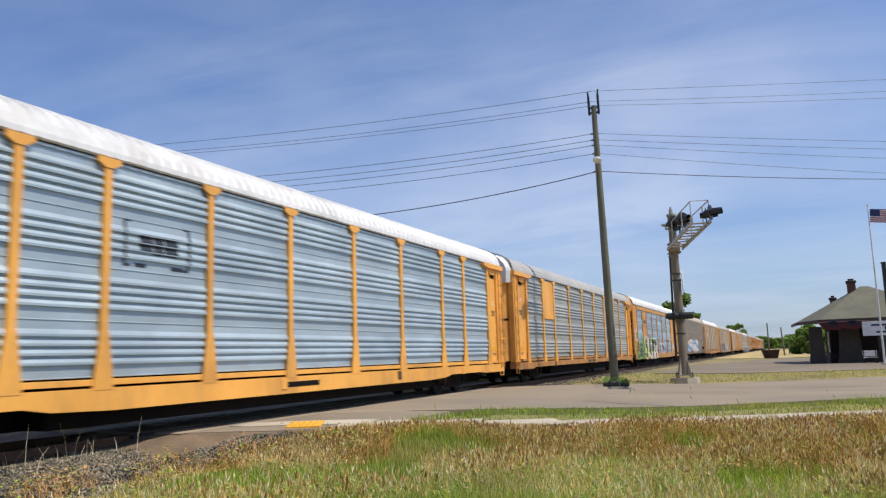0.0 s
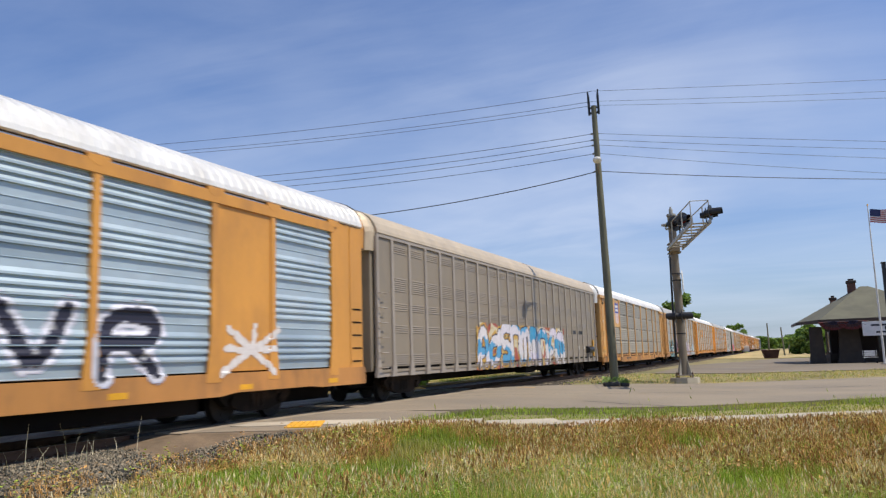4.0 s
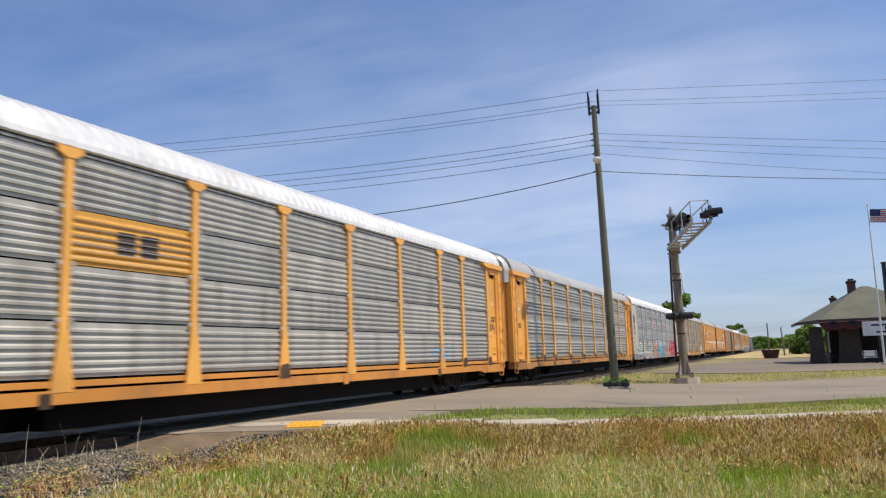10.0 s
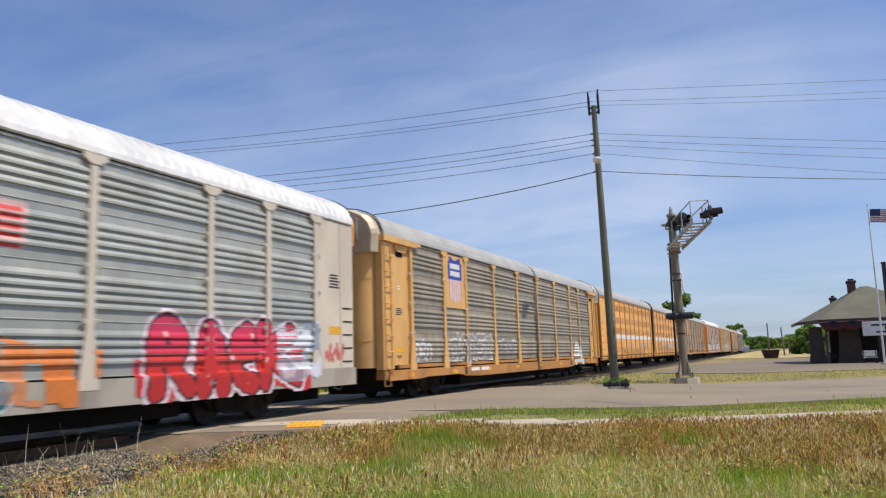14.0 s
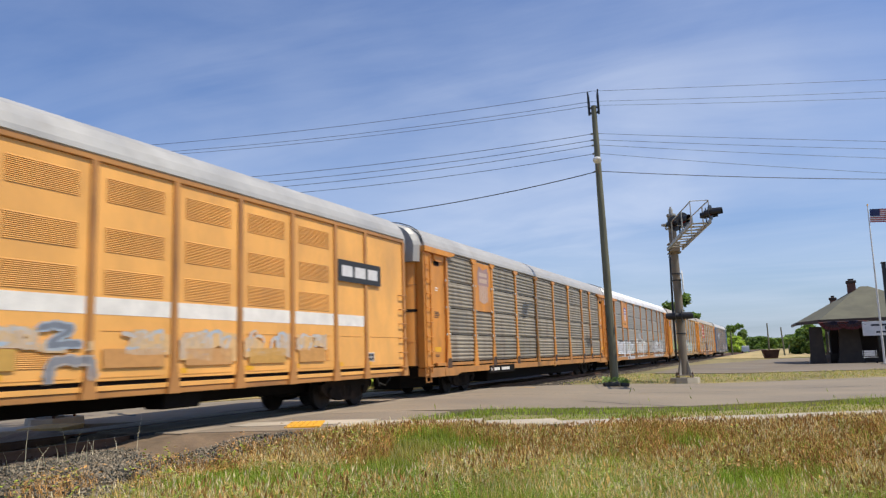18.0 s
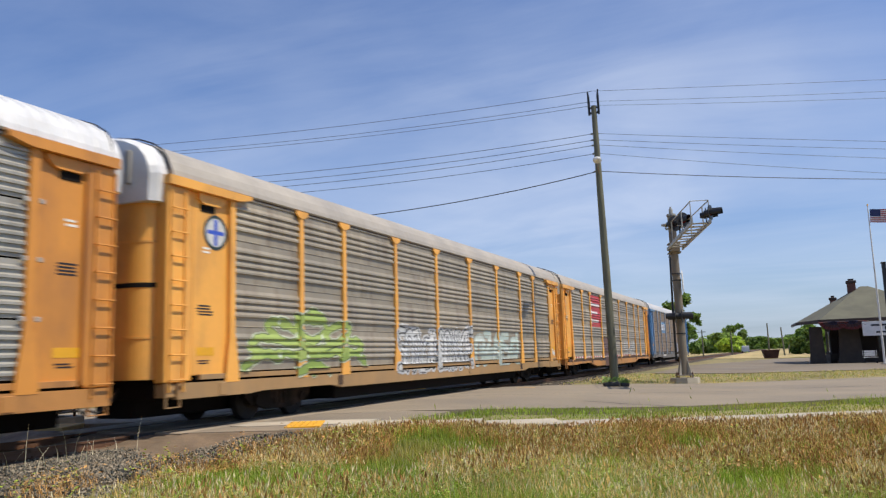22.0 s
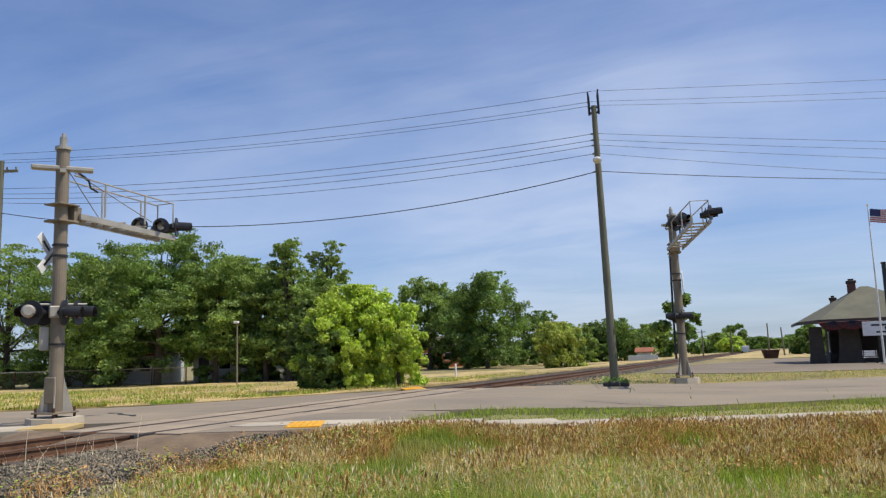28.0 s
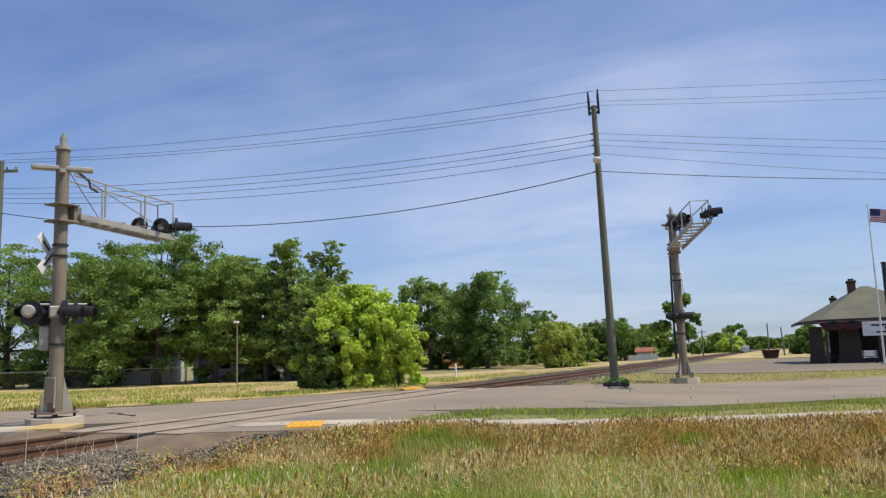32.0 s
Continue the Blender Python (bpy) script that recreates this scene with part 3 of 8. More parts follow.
def stones_far(r):
    x = r.uniform(-2.9, 3.4)
    y = 29.6 + 75 * r.uniform(0, 1) ** 2
    return x, y, bed_height(x) + r.uniform(-0.01, 0.03)


for k, (n, w, s) in enumerate(((34000, stones_near, 0.029), (5000, stones_edge, 0.026), (9000, stones_far, 0.05))):
    tagged(part("ballast", scatter_stones("ballast", n, 20 + k, w, s), M["stone"]), "grey broken stone ballast beside the rails", "ballast", kind="stuff")

crossing = thing("crossing_surface", Matrix(), "dusty concrete level crossing panels between and beside the rails", "level crossing", kind="structure")
for name, x0, x1 in (("gauge_panel", -0.60, 0.60), ("field_panel", 0.90, 1.63), ("field_panel", -1.63, -0.90)):
    mid = (x0 + x1) / 2
    me = Geo().box(x0 - mid, x1 - mid, -1.21, 1.21, -0.2, 0, 0.015).mesh(name)
    for k in range(7):
        part(name, me, M["panelcon"], crossing, at=pose(mid, 12.6 + 2.44 * k, -0.002 + 0.006 * math.sin(k * 2.3)))
for rx in (-0.753, 0.753):
    s = -1 if rx > 0 else 1
    part("flangeway", Geo().box(min(rx + s * 0.04, rx + s * 0.152), max(rx + s * 0.04, rx + s * 0.152), 10.9, 29.6, -0.2, -0.04), M["rubber"], crossing)
    part("rail_seal", Geo().box(min(rx - s * 0.038, rx - s * 0.146), max(rx - s * 0.038, rx - s * 0.146), 10.9, 29.6, -0.2, -0.006), M["rubber"], crossing)


# tar seams on the road
def seam(pts, w):
    g = Geo()
    r = random.Random(len(pts))
    vs = []
    for i, (x, y) in enumerate(pts):
        ww = w * r.uniform(0.5, 1.3)
        vs += [(x, y - ww, road_top(x, y) + 0.005), (x, y + ww, road_top(x, y) + 0.005)]
    g.add(vs, [(2 * i, 2 * i + 2, 2 * i + 3, 2 * i + 1) for i in range(len(pts) - 1)])
    tagged(part("tar_seam", g, M["tar"]), "black tar seam on the asphalt", "road seam", kind="structure")


seam([(-3.4 - 0.5 * k, 15.1 + 0.36 * k + 0.1 * math.sin(k * 1.7)) for k in range(8)], 0.10)
seam([(6.6 + 0.6 * k, 21.7 - 0.25 * k + 0.08 * math.sin(k * 2.1)) for k in range(7)], 0.05)
seam([(2.2 + 1.0 * k, 22.6 + 0.655 * k + 0.05 * math.sin(k * 1.3)) for k in range(26)], 0.03)


# ---- signals ----
def hooded_light(parent, x, y, z, face, r=0.17):
    """A round crossing light with its backplate and long hood; face: degrees in plan."""
    at = pose(x, y, z, 0, 0, face)
    body = part("light_head", Geo().tube((0, 0.02, 0), (0, -0.20, 0), 0.14, 0.10, 14), M["black"], parent, at=at, smooth=False)
    part("backplate", Geo().tube((0, 0.03, 0), (0, 0.0, 0), r * 1.75, r * 1.75, 20), M["black"], body)
    part("lens", Geo().tube((0, 0.0, 0), (0, 0.05, 0), r * 0.8, r * 0.72, 16), M["lens"], body, "dark red unlit lens")
    n, rings = 12, []
    for d, s in ((0.03, 1.0), (0.42, 0.86)):
        rings.append([(r * s * math.cos(a), d, r * s * math.sin(a)) for a in [radians(-35 + 250 * i / n) for i in range(n + 1)]])
    rings += [[(p[0] * 0.93, p[1], p[2] * 0.93) for p in q] for q in rings[::-1]]
    part("hood", Geo().loft(rings), M["black"], body)
    return body


def cantilever(name, at, height, arm, label, hold=0.735, rise=-0.2, w=0.28):
    """Railway crossing mast with a gangway arm over the road; the arm points along local +y."""
    root = thing(name, at, label, "crossing signal", "crossing signals at the road")
    part("footing", Geo().tube((0, 0, -0.35), (0, 0, 0.17), 0.66, 0.62, 8), M["concrete"], root)
    base = Geo().box(-0.36, 0.36, -0.36, 0.36, 0.26, 0.30, 0.008)
    plate = part("base_plate", base, M["galv"], root)
    for sx in (-0.29, 0.29):
        for sy in (-0.29, 0.29):
            part("bolt", Geo().tube((sx, sy, 0.14), (sx, sy, 0.40), 0.03, n=6), M["rust"], plate)
    mast = part("mast", Geo().tube((0, 0, 0.28), (0, 0, height * 0.62), w * 0.57, w * 0.55, 18).tube((0, 0, height * 0.62), (0, 0, height), w * 0.54, w * 0.53, 18), M["galv"], root, smooth=False)
    for a in range(4):
        c, s = math.cos(a * math.pi / 2 + 0.78), math.sin(a * math.pi / 2 + 0.78)
        g = Geo()
        ring = [(0.16, 0.3), (0.38, 0.3), (0.16, 1.1)]
        vs = [(c * p - s * w, s * p + c * w, q) for w in (-0.012, 0.012) for p, q in ring]
        g.add(vs, [(0, 1, 2), (5, 4, 3), (0, 3, 4, 1), (1, 4, 5, 2), (2, 5, 3, 0)])
        part("gusset", g, M["galvlight"], mast)
    for z in (height * 0.28, height * 0.38, height * 0.60, height * 0.64):
        part("band", Geo().tube((0, 0, z), (0, 0, z + 0.05), w * 0.57 + 0.022, n=18), M["black"], mast)
    part("cap", Geo().tube((0, 0, height), (0, 0, height + 0.08), w * 0.53 + 0.04, w * 0.53 + 0.04, 16).tube((0, 0, height + 0.08), (0, 0, height + 0.32), 0.085, 0.085, 12).tube((0, 0, height + 0.32), (0, 0, height + 0.42), 0.05, 0.04, 10), M["galvlight"], root)
    # top crossbar on the mast
    zt = height - 0.46
    part("top_bar", Geo().box(-0.13, 0.13, -0.68, 0.68, zt - 0.05, zt + 0.05, 0.02).box(-0.30, 0.30, -0.06, 0.06, zt - 0.14, zt - 0.051), M["galvlight"], root, at=pose(0, 0, 0, 0, 0, -40))
    # gangway arm
    za = height * hold
    arm_ob = new("arm")
    arm_ob.parent = root
    part("arm_clamp", Geo().box(-0.27, 0.27, -0.27, 0.30, za - 0.05, za + 0.0, 0.01).box(-0.27, 0.27, -0.27, 0.30, za + 0.36, za + 0.40, 0.01).box(-0.2, 0.2, 0.2, 0.42, za, za + 0.36, 0.01), M["galv"], arm_ob)
    y0, y1 = 0.3, arm
    for sx in (-w, w):
        part("arm_beam", Geo().add([(sx + dx, y, za + dz + (0.16 + rise if y > 1 else 0.12)) for y in (y0, y1) for dx, dz in ((-0.03, -0.07), (0.03, -0.07), (0.03, 0.07), (-0.03, 0.07))],
                                   [(0, 1, 5, 4), (1, 2, 6, 5), (2, 3, 7, 6), (3, 0, 4, 7), (3, 2, 1, 0), (4, 5, 6, 7)]), M["galvlight"], arm_ob)
    n = 9
    for k in range(n):
        y = y0 + (y1 - y0) * (k + 0.5) / n
        part("tread", Geo().box(-w, w, y - 0.09, y + 0.09, za + 0.14 + rise * k / n, za + 0.17 + rise * k / n, 0.005), M["galvlight"], arm_ob)
    low = za + 0.16
    for k in range(1, n):
        ya, yb = y0 + (y1 - y0) * (k - 1) / n, y0 + (y1 - y0) * k / n
        part("brace", Geo().tube((-w * (-1) ** k, ya, low), (w * (-1) ** k, yb, low), 0.016, n=5), M["galvlight"], arm_ob)
    # hand rails along one side
    for sx in (-w, w):
        g = Geo()
        top0, top1 = za + 1.10, za + 0.93
        g.path([(sx, 0.1, top0), (sx, y1 * 0.98, top1)], 0.022, 6)
        rail_ob = part("hand_rail", g, M["galvlight"], arm_ob)
        for t in ((0.30, 0.68) if sx > 0 else (0.42, 0.80)):
            part("stanchion", Geo().tube((sx, y1 * t, za + 0.2), (sx, y1 * t, top0 + (top1 - top0) * t), 0.024, n=6), M["galvlight"], rail_ob)
    part("end_rail", Geo().path([(-w, y1 * 0.98, za + 0.26), (-w, y1 * 0.98, za + 0.95), (w, y1 * 0.98, za + 0.95), (w, y1 * 0.98, za + 0.26)], 0.022), M["galvlight"], arm_ob)
    part("stay", Geo().tube((0, 0.1, height - 0.4), (w, y1 * 0.75, za + 0.3), 0.012, n=5).tube((0, 0.1, height - 0.4), (-w, y1 * 0.4, za + 0.25), 0.012, n=5), M["galv"], arm_ob)
    part("conduit", Geo().path([(0.0, 0.45, zt), (0.05, 0.62, zt - 0.1), (0.1, 0.7, zt - 0.18), (0.12, 0.74, zt - 0.36), (0.2, 0.9, zt - 0.45)], 0.028), M["black"], arm_ob)
    return root, arm_ob, za


mast_a, arm_a, za = cantilever("cantilever_signal", pose(-3.75, 13.05, -0.03, 0.9, 0.5, 1), 6.55, 3.55, "weathered steel crossing mast with gangway arm and dark lights")
hooded_light(arm_a, 0.26, 3.62, za + 0.28, -58, 0.155)
hooded_light(arm_a, -0.24, 3.5, za + 0.24, -62, 0.155)
for ly, lx in ((3.1, 0.2), (2.72, -0.2)):
    pale = hooded_light(arm_a, lx, ly, za + 0.26, -146, 0.125)
    # The lens's sky reflection is painted as a white disc in front of it.
    part("lens_cover", Geo().tube((0, 0.052, 0), (0, 0.075, 0), 0.112, 0.08, 16), M["whitesign"], pale, "pale disc painted as the sky's glare on the lens")


def sign_cross(root, z, turn, off):
    """Two crossed white blades, seen nearly edge on."""
    g = new("crossing_sign")
    g.parent = root
    g.matrix_basis = pose(off[0], off[1], z, 0, 0, turn)
    for a in (45, -45):
        b = part("blade", Geo().box(-0.60, 0.60, -0.012, 0.012, -0.115, 0.115, 0.004), M["whitesign"], g, at=pose(0, 0.01 if a > 0 else -0.02, 0, 0, a, 0))
        part("lettering_bar", Geo().box(-0.42, 0.42, -0.016, -0.0125, -0.03, 0.03), M["logoblack"], b)
    return g


def side_lights(root, z, turn):
    """The lower pair of lights, front and back, on a crossbar through the mast."""
    c, s = math.cos(radians(turn)), math.sin(radians(turn))
    part("light_bar", Geo().tube((-0.62, 0, 0), (0.62, 0, 0), 0.03, n=8).box(-0.25, 0.25, -0.25, 0.25, -0.14, 0.14, 0.03), M["black"], root, at=pose(0, 0, z, 0, 0, turn))
    for k in (-0.6, 0.6):
        hooded_light(root, k * c + 0.12 * s, k * s - 0.12 * c, z - 0.02, turn + 180)
        hooded_light(root, k * c - 0.12 * s, k * s + 0.12 * c, z - 0.02, turn)


part("light_bar", Geo().tube((-0.62, 0, 0.18), (0.62, 0, 0.18), 0.028, n=8).box(-0.2, 0.2, -0.2, 0.2, -0.14, 0.14, 0.03), M["galvlight"], mast_a, at=pose(0, 0, 2.62, 0, 0, 50))
for along, out, face in ((-0.56, -0.05, 196), (0.12, -0.14, -62), (0.42, 0.05, -68), (-0.3, 0.16, 20)):
    hooded_light(mast_a, 0.64 * along - 0.77 * out, 0.77 * along + 0.64 * out, 2.60, face)
sign_cross(mast_a, 4.02, 103, (-0.31, 0.02))
part("bell", Geo().tube((0, 0, 0), (0, 0.12, 0), 0.15, 0.1, 14), M["galvlight"], mast_a, "pale bell dome", at=pose(-0.01, -0.80, 2.62, 0, 0, -128))
part("control_box", Geo().box(-0.10, 0.10, -0.07, 0.07, -0.28, 0.28, 0.02), M["galvlight"], mast_a, "small grey steel box", at=pose(-0.24, -0.16, 2.0, 0, 0, 60))
part("door_plate", Geo().box(-0.14, 0.14, -0.02, 0.02, -0.3, 0.3, 0.02), M["galv"], mast_a, at=pose(0.06, -0.22, 0.8, 0, 0, 12))

mast_b, arm_b, zb = cantilever("cantilever_signal", pose(7.88, 35.3, -0.14, 0.4, 0.6, 180 + 15), 7.35, 7.0, "weathered steel crossing mast with gangway arm and dark lights", 0.775, 0.0, 0.32)
hooded_light(arm_b, -0.36, 6.8, zb + 0.5, 62, 0.16)
hooded_light(arm_b, -0.30, 6.3, zb + 0.5, 76, 0.16)
hooded_light(arm_b, -0.12, 2.3, zb + 1.05, 30, 0.19)
hooded_light(arm_b, 0.14, 1.9, zb + 1.0, 210, 0.19)
part("light_bar", Geo().tube((0, 2.1, zb + 0.3), (0, 2.1, zb + 1.1), 0.035, n=8), M["black"], arm_b)
side_lights(mast_b, 2.85, 78)
sign_cross(mast_b, 4.35, 82, (-0.25, 0.05))
back_of = mast_b.matrix_basis.inverted()
gate = part("raised_gate_arm", Geo().tube((0, 0, 0.85), (0, 0, 3.0), 0.05, 0.05, 8).tube((0, 0, 3.0), (0.05, 0, 5.98), 0.05, 0.045, 8), M["black"], mast_b, "slender dark upright arm beside the mast", at=back_of @ pose(7.49, 36.0, 0))
for zz in (5.45, 1.1):
    part("arm_bracket", Geo().tube((0, 0, zz), (0.42, -0.66, zz), 0.04, n=6), M["black"], gate)

# ---- wires and poles ----
POLE = Vector((4.97, 34.55, -0.1))
pole = thing("utility_pole", Matrix.Translation(POLE) @ pose(0, 0, 0, 0, -0.9, 0), "leaning weathered wooden utility pole with a white lamp head", "utility pole")
part("shaft", Geo().tube((0, 0, -0.3), (0, 0, 6.5), 0.19, 0.165, 16, False).tube((0, 0, 6.5), (0, 0, 12.7), 0.165, 0.12, 16), M["pole"], pole, smooth=False)
for sx, zz in ((-0.22, 13.45), (0.22, 13.5)):
    part("pin_bracket", Geo().box(sx - 0.05, sx + 0.05, -0.05, 0.05, 12.3, zz - 0.25, 0.01).tube((sx, 0, zz - 0.25), (sx * 1.1, 0, zz), 0.05, 0.035, 8), M["black"], pole)
part("bracket", Geo().box(-0.24, 0.24, -0.04, 0.04, 12.35, 12.43, 0.01).box(-0.24, 0.24, -0.04, 0.04, 12.6, 12.68, 0.01), M["black"], pole)
head = part("lamp_head", Geo().loft([[(a * q, y, 9.62 + b * q) for a, b in ((-0.19, 0), (-0.15, 0.09), (0, 0.13), (0.15, 0.09), (0.19, 0), (0.12, -0.08), (-0.12, -0.08))] for y, q in ((-1.95, 0.4), (-1.8, 0.95), (-1.4, 1.0), (-1.15, 0.45))], True, True), M["whitesign"], pole, "white street lamp head", at=pose(0, 0, 0.1, 0, 0, 10.5))
part("lamp_arm", Geo().path([(0, -0.1, 9.35), (0, -0.5, 9.62), (0, -0.9, 9.70), (0, -1.25, 9.64)], 0.035, 8), M["galv"], head)
for zz in (11.4, 11.1, 10.85, 10.45, 9.6):
    part("insulator", Geo().tube((-0.14, 0, zz), (-0.22, 0, zz), 0.04, 0.05, 8), M["galv"], pole)

LEFT = Vector((-26.6, 28.0, -0.2))
pole2 = thing("utility_pole", Matrix.Translation(LEFT), "weathered wooden utility pole with a crossarm", "utility pole")
part("shaft", Geo().tube((0, 0, -0.3), (0, 0, 12.9), 0.2, 0.13, 12), M["pole"], pole2)
part("crossarm", Geo().box(-0.9, 0.9, -0.06, 0.06, 12.25, 12.4, 0.015), M["pole"], pole2, at=pose(0, 0, 0, 0, 0, 25))
for sx in (-0.8, -0.3, 0.3, 0.8):
    part("insulator", Geo().tube((sx * 0.9, sx * 0.42, 12.4), (sx * 0.9, sx * 0.42, 12.55), 0.04, 0.05, 8), M["galv"], pole2)
RIGHT = Vector((40.0, 44.0, -0.2))
pole3 = thing("utility_pole", Matrix.Translation(RIGHT), "weathered wooden utility pole beyond the station road", "utility pole")
part("shaft", Geo().tube((0, 0, -0.3), (0, 0, 13.6), 0.2, 0.13, 12), M["pole"], pole3)


def wire(a, b, sag, r, group):
    n = 26
    pts = []
    for i in range(n + 1):
        t = i / n
        p = Vector(a).lerp(Vector(b), t)
        pts.append(p - Vector((0, 0, 4 * sag * t * (1 - t))))
    tagged(part("overhead_wire", Geo().path(pts, r, 5), M["wire"]), "thin black overhead cable strung between poles", "cable", group)


for zp, zl, sl, zr, sr, r in ((13.45, 13.1, 0.45, 12.6, 0.1, 0.011), (12.95, 12.75, 0.5, 12.5, 0.3, 0.010), (12.75, 12.6, 0.5, 12.0, 0.3, 0.010),
                              (11.4, 11.15, 0.6, 8.7, 0.25, 0.012), (11.1, 10.85, 0.65, 8.4, 0.3, 0.012), (10.85, 10.6, 0.7, 7.8, 0.35, 0.012), (10.45, 10.35, 0.75, 7.0, 0.5, 0.012),
                              (9.6, 9.8, 1.55, 8.4, 0.7, 0.022)):
    lean = POLE + Vector((-0.0157 * zp, 0, 0))
    wire((lean.x, lean.y, zp - 0.1), (LEFT.x, LEFT.y, zl), sl, r, "overhead wires over the crossing")
    wire((lean.x, lean.y, zp - 0.1), (RIGHT.x, RIGHT.y, zr - 0.6), sr, r * 0.75, "overhead wires over the crossing")


def far_pole(x, y, h, lean=0.0, arm=False, kind="distant bare wooden utility pole"):
    root = thing("utility_pole", pose(x, y, -0.2, 0, lean, 0), kind, "utility pole", "distant poles along the line")
    part("shaft", Geo().tube((0, 0, -0.2), (0, 0, h), 0.14, 0.1, 8), M["pole"], root)
    if arm:
        part("crossarm", Geo().box(-0.7, 0.7, -0.05, 0.05, h - 0.5, h - 0.38), M["pole"], root)


far_pole(9.6, 140, 5.4)
far_pole(11.9, 138, 4.6, -3)
far_pole(12.8, 170, 3.2)
far_pole(3.2, 150, 4.4)
far_pole(-1.8, 150, 5.0, 0, True)

# planters at the pole's foot
for px, py, sx, h in ((5.75, 30.0, 0.30, 0.30), (6.2, 30.3, 0.16, 0.26)):
    z = road_top(px, py) + 0.0
    root = thing("planter", pose(px, py, z, 0, 0, 20), "low dark planter trough with weeds at the kerb", "planter", "planters at the pole")
    part("trough", Geo().box(-sx, sx, -0.2, 0.2, 0, h * 0.55, 0.03), M["black"], root)
    g = Geo()
    r = random.Random(int(px * 100))
    for k in range(70):
        x, y, zz = r.uniform(-sx, sx), r.uniform(-0.2, 0.2), h * 0.5 + r.uniform(0, h * 0.6)
        a = r.uniform(0, 6.28)
        d = Vector((math.cos(a), math.sin(a), r.uniform(-0.3, 0.8))) * 0.1
        u = d.orthogonal() * 0.5
        g.add([(x, y, zz), (x + d.x * 0.5 + u.x, y + d.y * 0.5 + u.y, zz + d.z * 0.5 + u.z), (x + d.x, y + d.y, zz + d.z), (x + d.x * 0.5 - u.x, y + d.y * 0.5 - u.y, zz + d.z * 0.5 - u.z)], [(0, 1, 2, 3)])
    part("plants", g, M["leaf2"], root)


# ---- trees ----
def tree(name, x, y, h, rad, leafmat, seed, label, low=0.12, leaves=7000, size=0.2, lumps=16, z=-0.2, ragged=0.5, spread=(1.25, 0.62), group="trees along the back of the field", category="tree", sprays=13):
    r = np.random.RandomState(seed)
    root = thing(name, pose(x, y, z), label, category, group)
    tr = max(0.08, h * 0.022)
    fork = h * max(low + 0.1, 0.25)
    g = Geo()
    lean = r.uniform(-0.03, 0.03, 2) * h
    g.tube((0, 0, -0.2), (lean[0] * 0.3, lean[1] * 0.3, fork), tr * 1.25, tr * 0.85, 10)
    g.tube((lean[0] * 0.3, lean[1] * 0.3, fork), (lean[0], lean[1], h * 0.86), tr * 0.85, tr * 0.2, 8)
    cents, rads = [], []
    boughs = lumps // 2
    for k in range(boughs):
        u = (k + r.uniform(0.1, 0.9)) / boughs
        zc = h * (low + (0.93 - low) * u)
        env = rad * math.sin(math.pi * min(0.93, 0.20 + 0.72 * u)) ** 0.6
        a = 2.4 * k + r.uniform(-0.5, 0.5)
        d = env * r.uniform(0.35, 0.78)
        c = np.array([d * math.cos(a) + lean[0] * u, d * math.sin(a) + lean[1] * u, zc])
        big = rad * r.uniform(0.28, 0.42)
        s = min(zc * 0.8, fork * r.uniform(0.8, 1.6))
        g.tube((lean[0] * 0.3, lean[1] * 0.3, s), tuple(c * np.array((0.8, 0.8, 1)) - (0, 0, 0.3 * big)), tr * 0.4, tr * 0.1, 6, False)
        cents.append(c)
        rads.append(big * (0.8 if sprays < 7 else 0.5))
        for q in range(sprays):
            o = r.normal(0, 1, 3)
            o *= big * r.uniform(0.35, 1.25) / np.linalg.norm(o)
            cents.append(c + o * np.array((spread[0], spread[0], 0.8)))
            rads.append(big * r.uniform(0.16, 0.42) * (1.5 if sprays < 7 else 1))
    part("trunk", g, M["bark"], root)
    cents, rads = np.array(cents), np.array(rads)
    pick = r.choice(len(cents), leaves, p=rads ** 1.8 / (rads ** 1.8).sum())
    d = r.normal(0, 1, (leaves, 3))
    d /= np.linalg.norm(d, axis=1, keepdims=True)
    rr = r.uniform(0.02, 1, (leaves, 1)) ** 0.5 * (1 + ragged * r.normal(0, 0.22, (leaves, 1)))
    p = cents[pick] + d * rr * rads[pick][:, None] * np.array((spread[0], spread[0], spread[1]))
    p[:, 2] = np.clip(p[:, 2], 0.03 * h, h * 1.01)
    n = d * 0.5 + r.normal(0, 0.6, (leaves, 3)) + np.array((0, 0, 0.35))
    n /= np.linalg.norm(n, axis=1, keepdims=True)
    t = np.cross(n, r.normal(0, 1, (leaves, 3)))
    t /= np.linalg.norm(t, axis=1, keepdims=True)
    b = np.cross(n, t)
    s = (size * r.uniform(0.6, 1.4, (leaves, 1)))
    quad = np.stack([p - t * s, p + b * s * 0.45 + n * s * 0.12, p + t * s, p - b * s * 0.45 + n * s * 0.12], 1).reshape(-1, 3)
    me = bpy.data.meshes.new("crown")
    me.from_pydata(quad.tolist(), [], np.arange(leaves * 4).reshape(-1, 4).tolist())
    part("crown", me, leafmat, root)
    return root


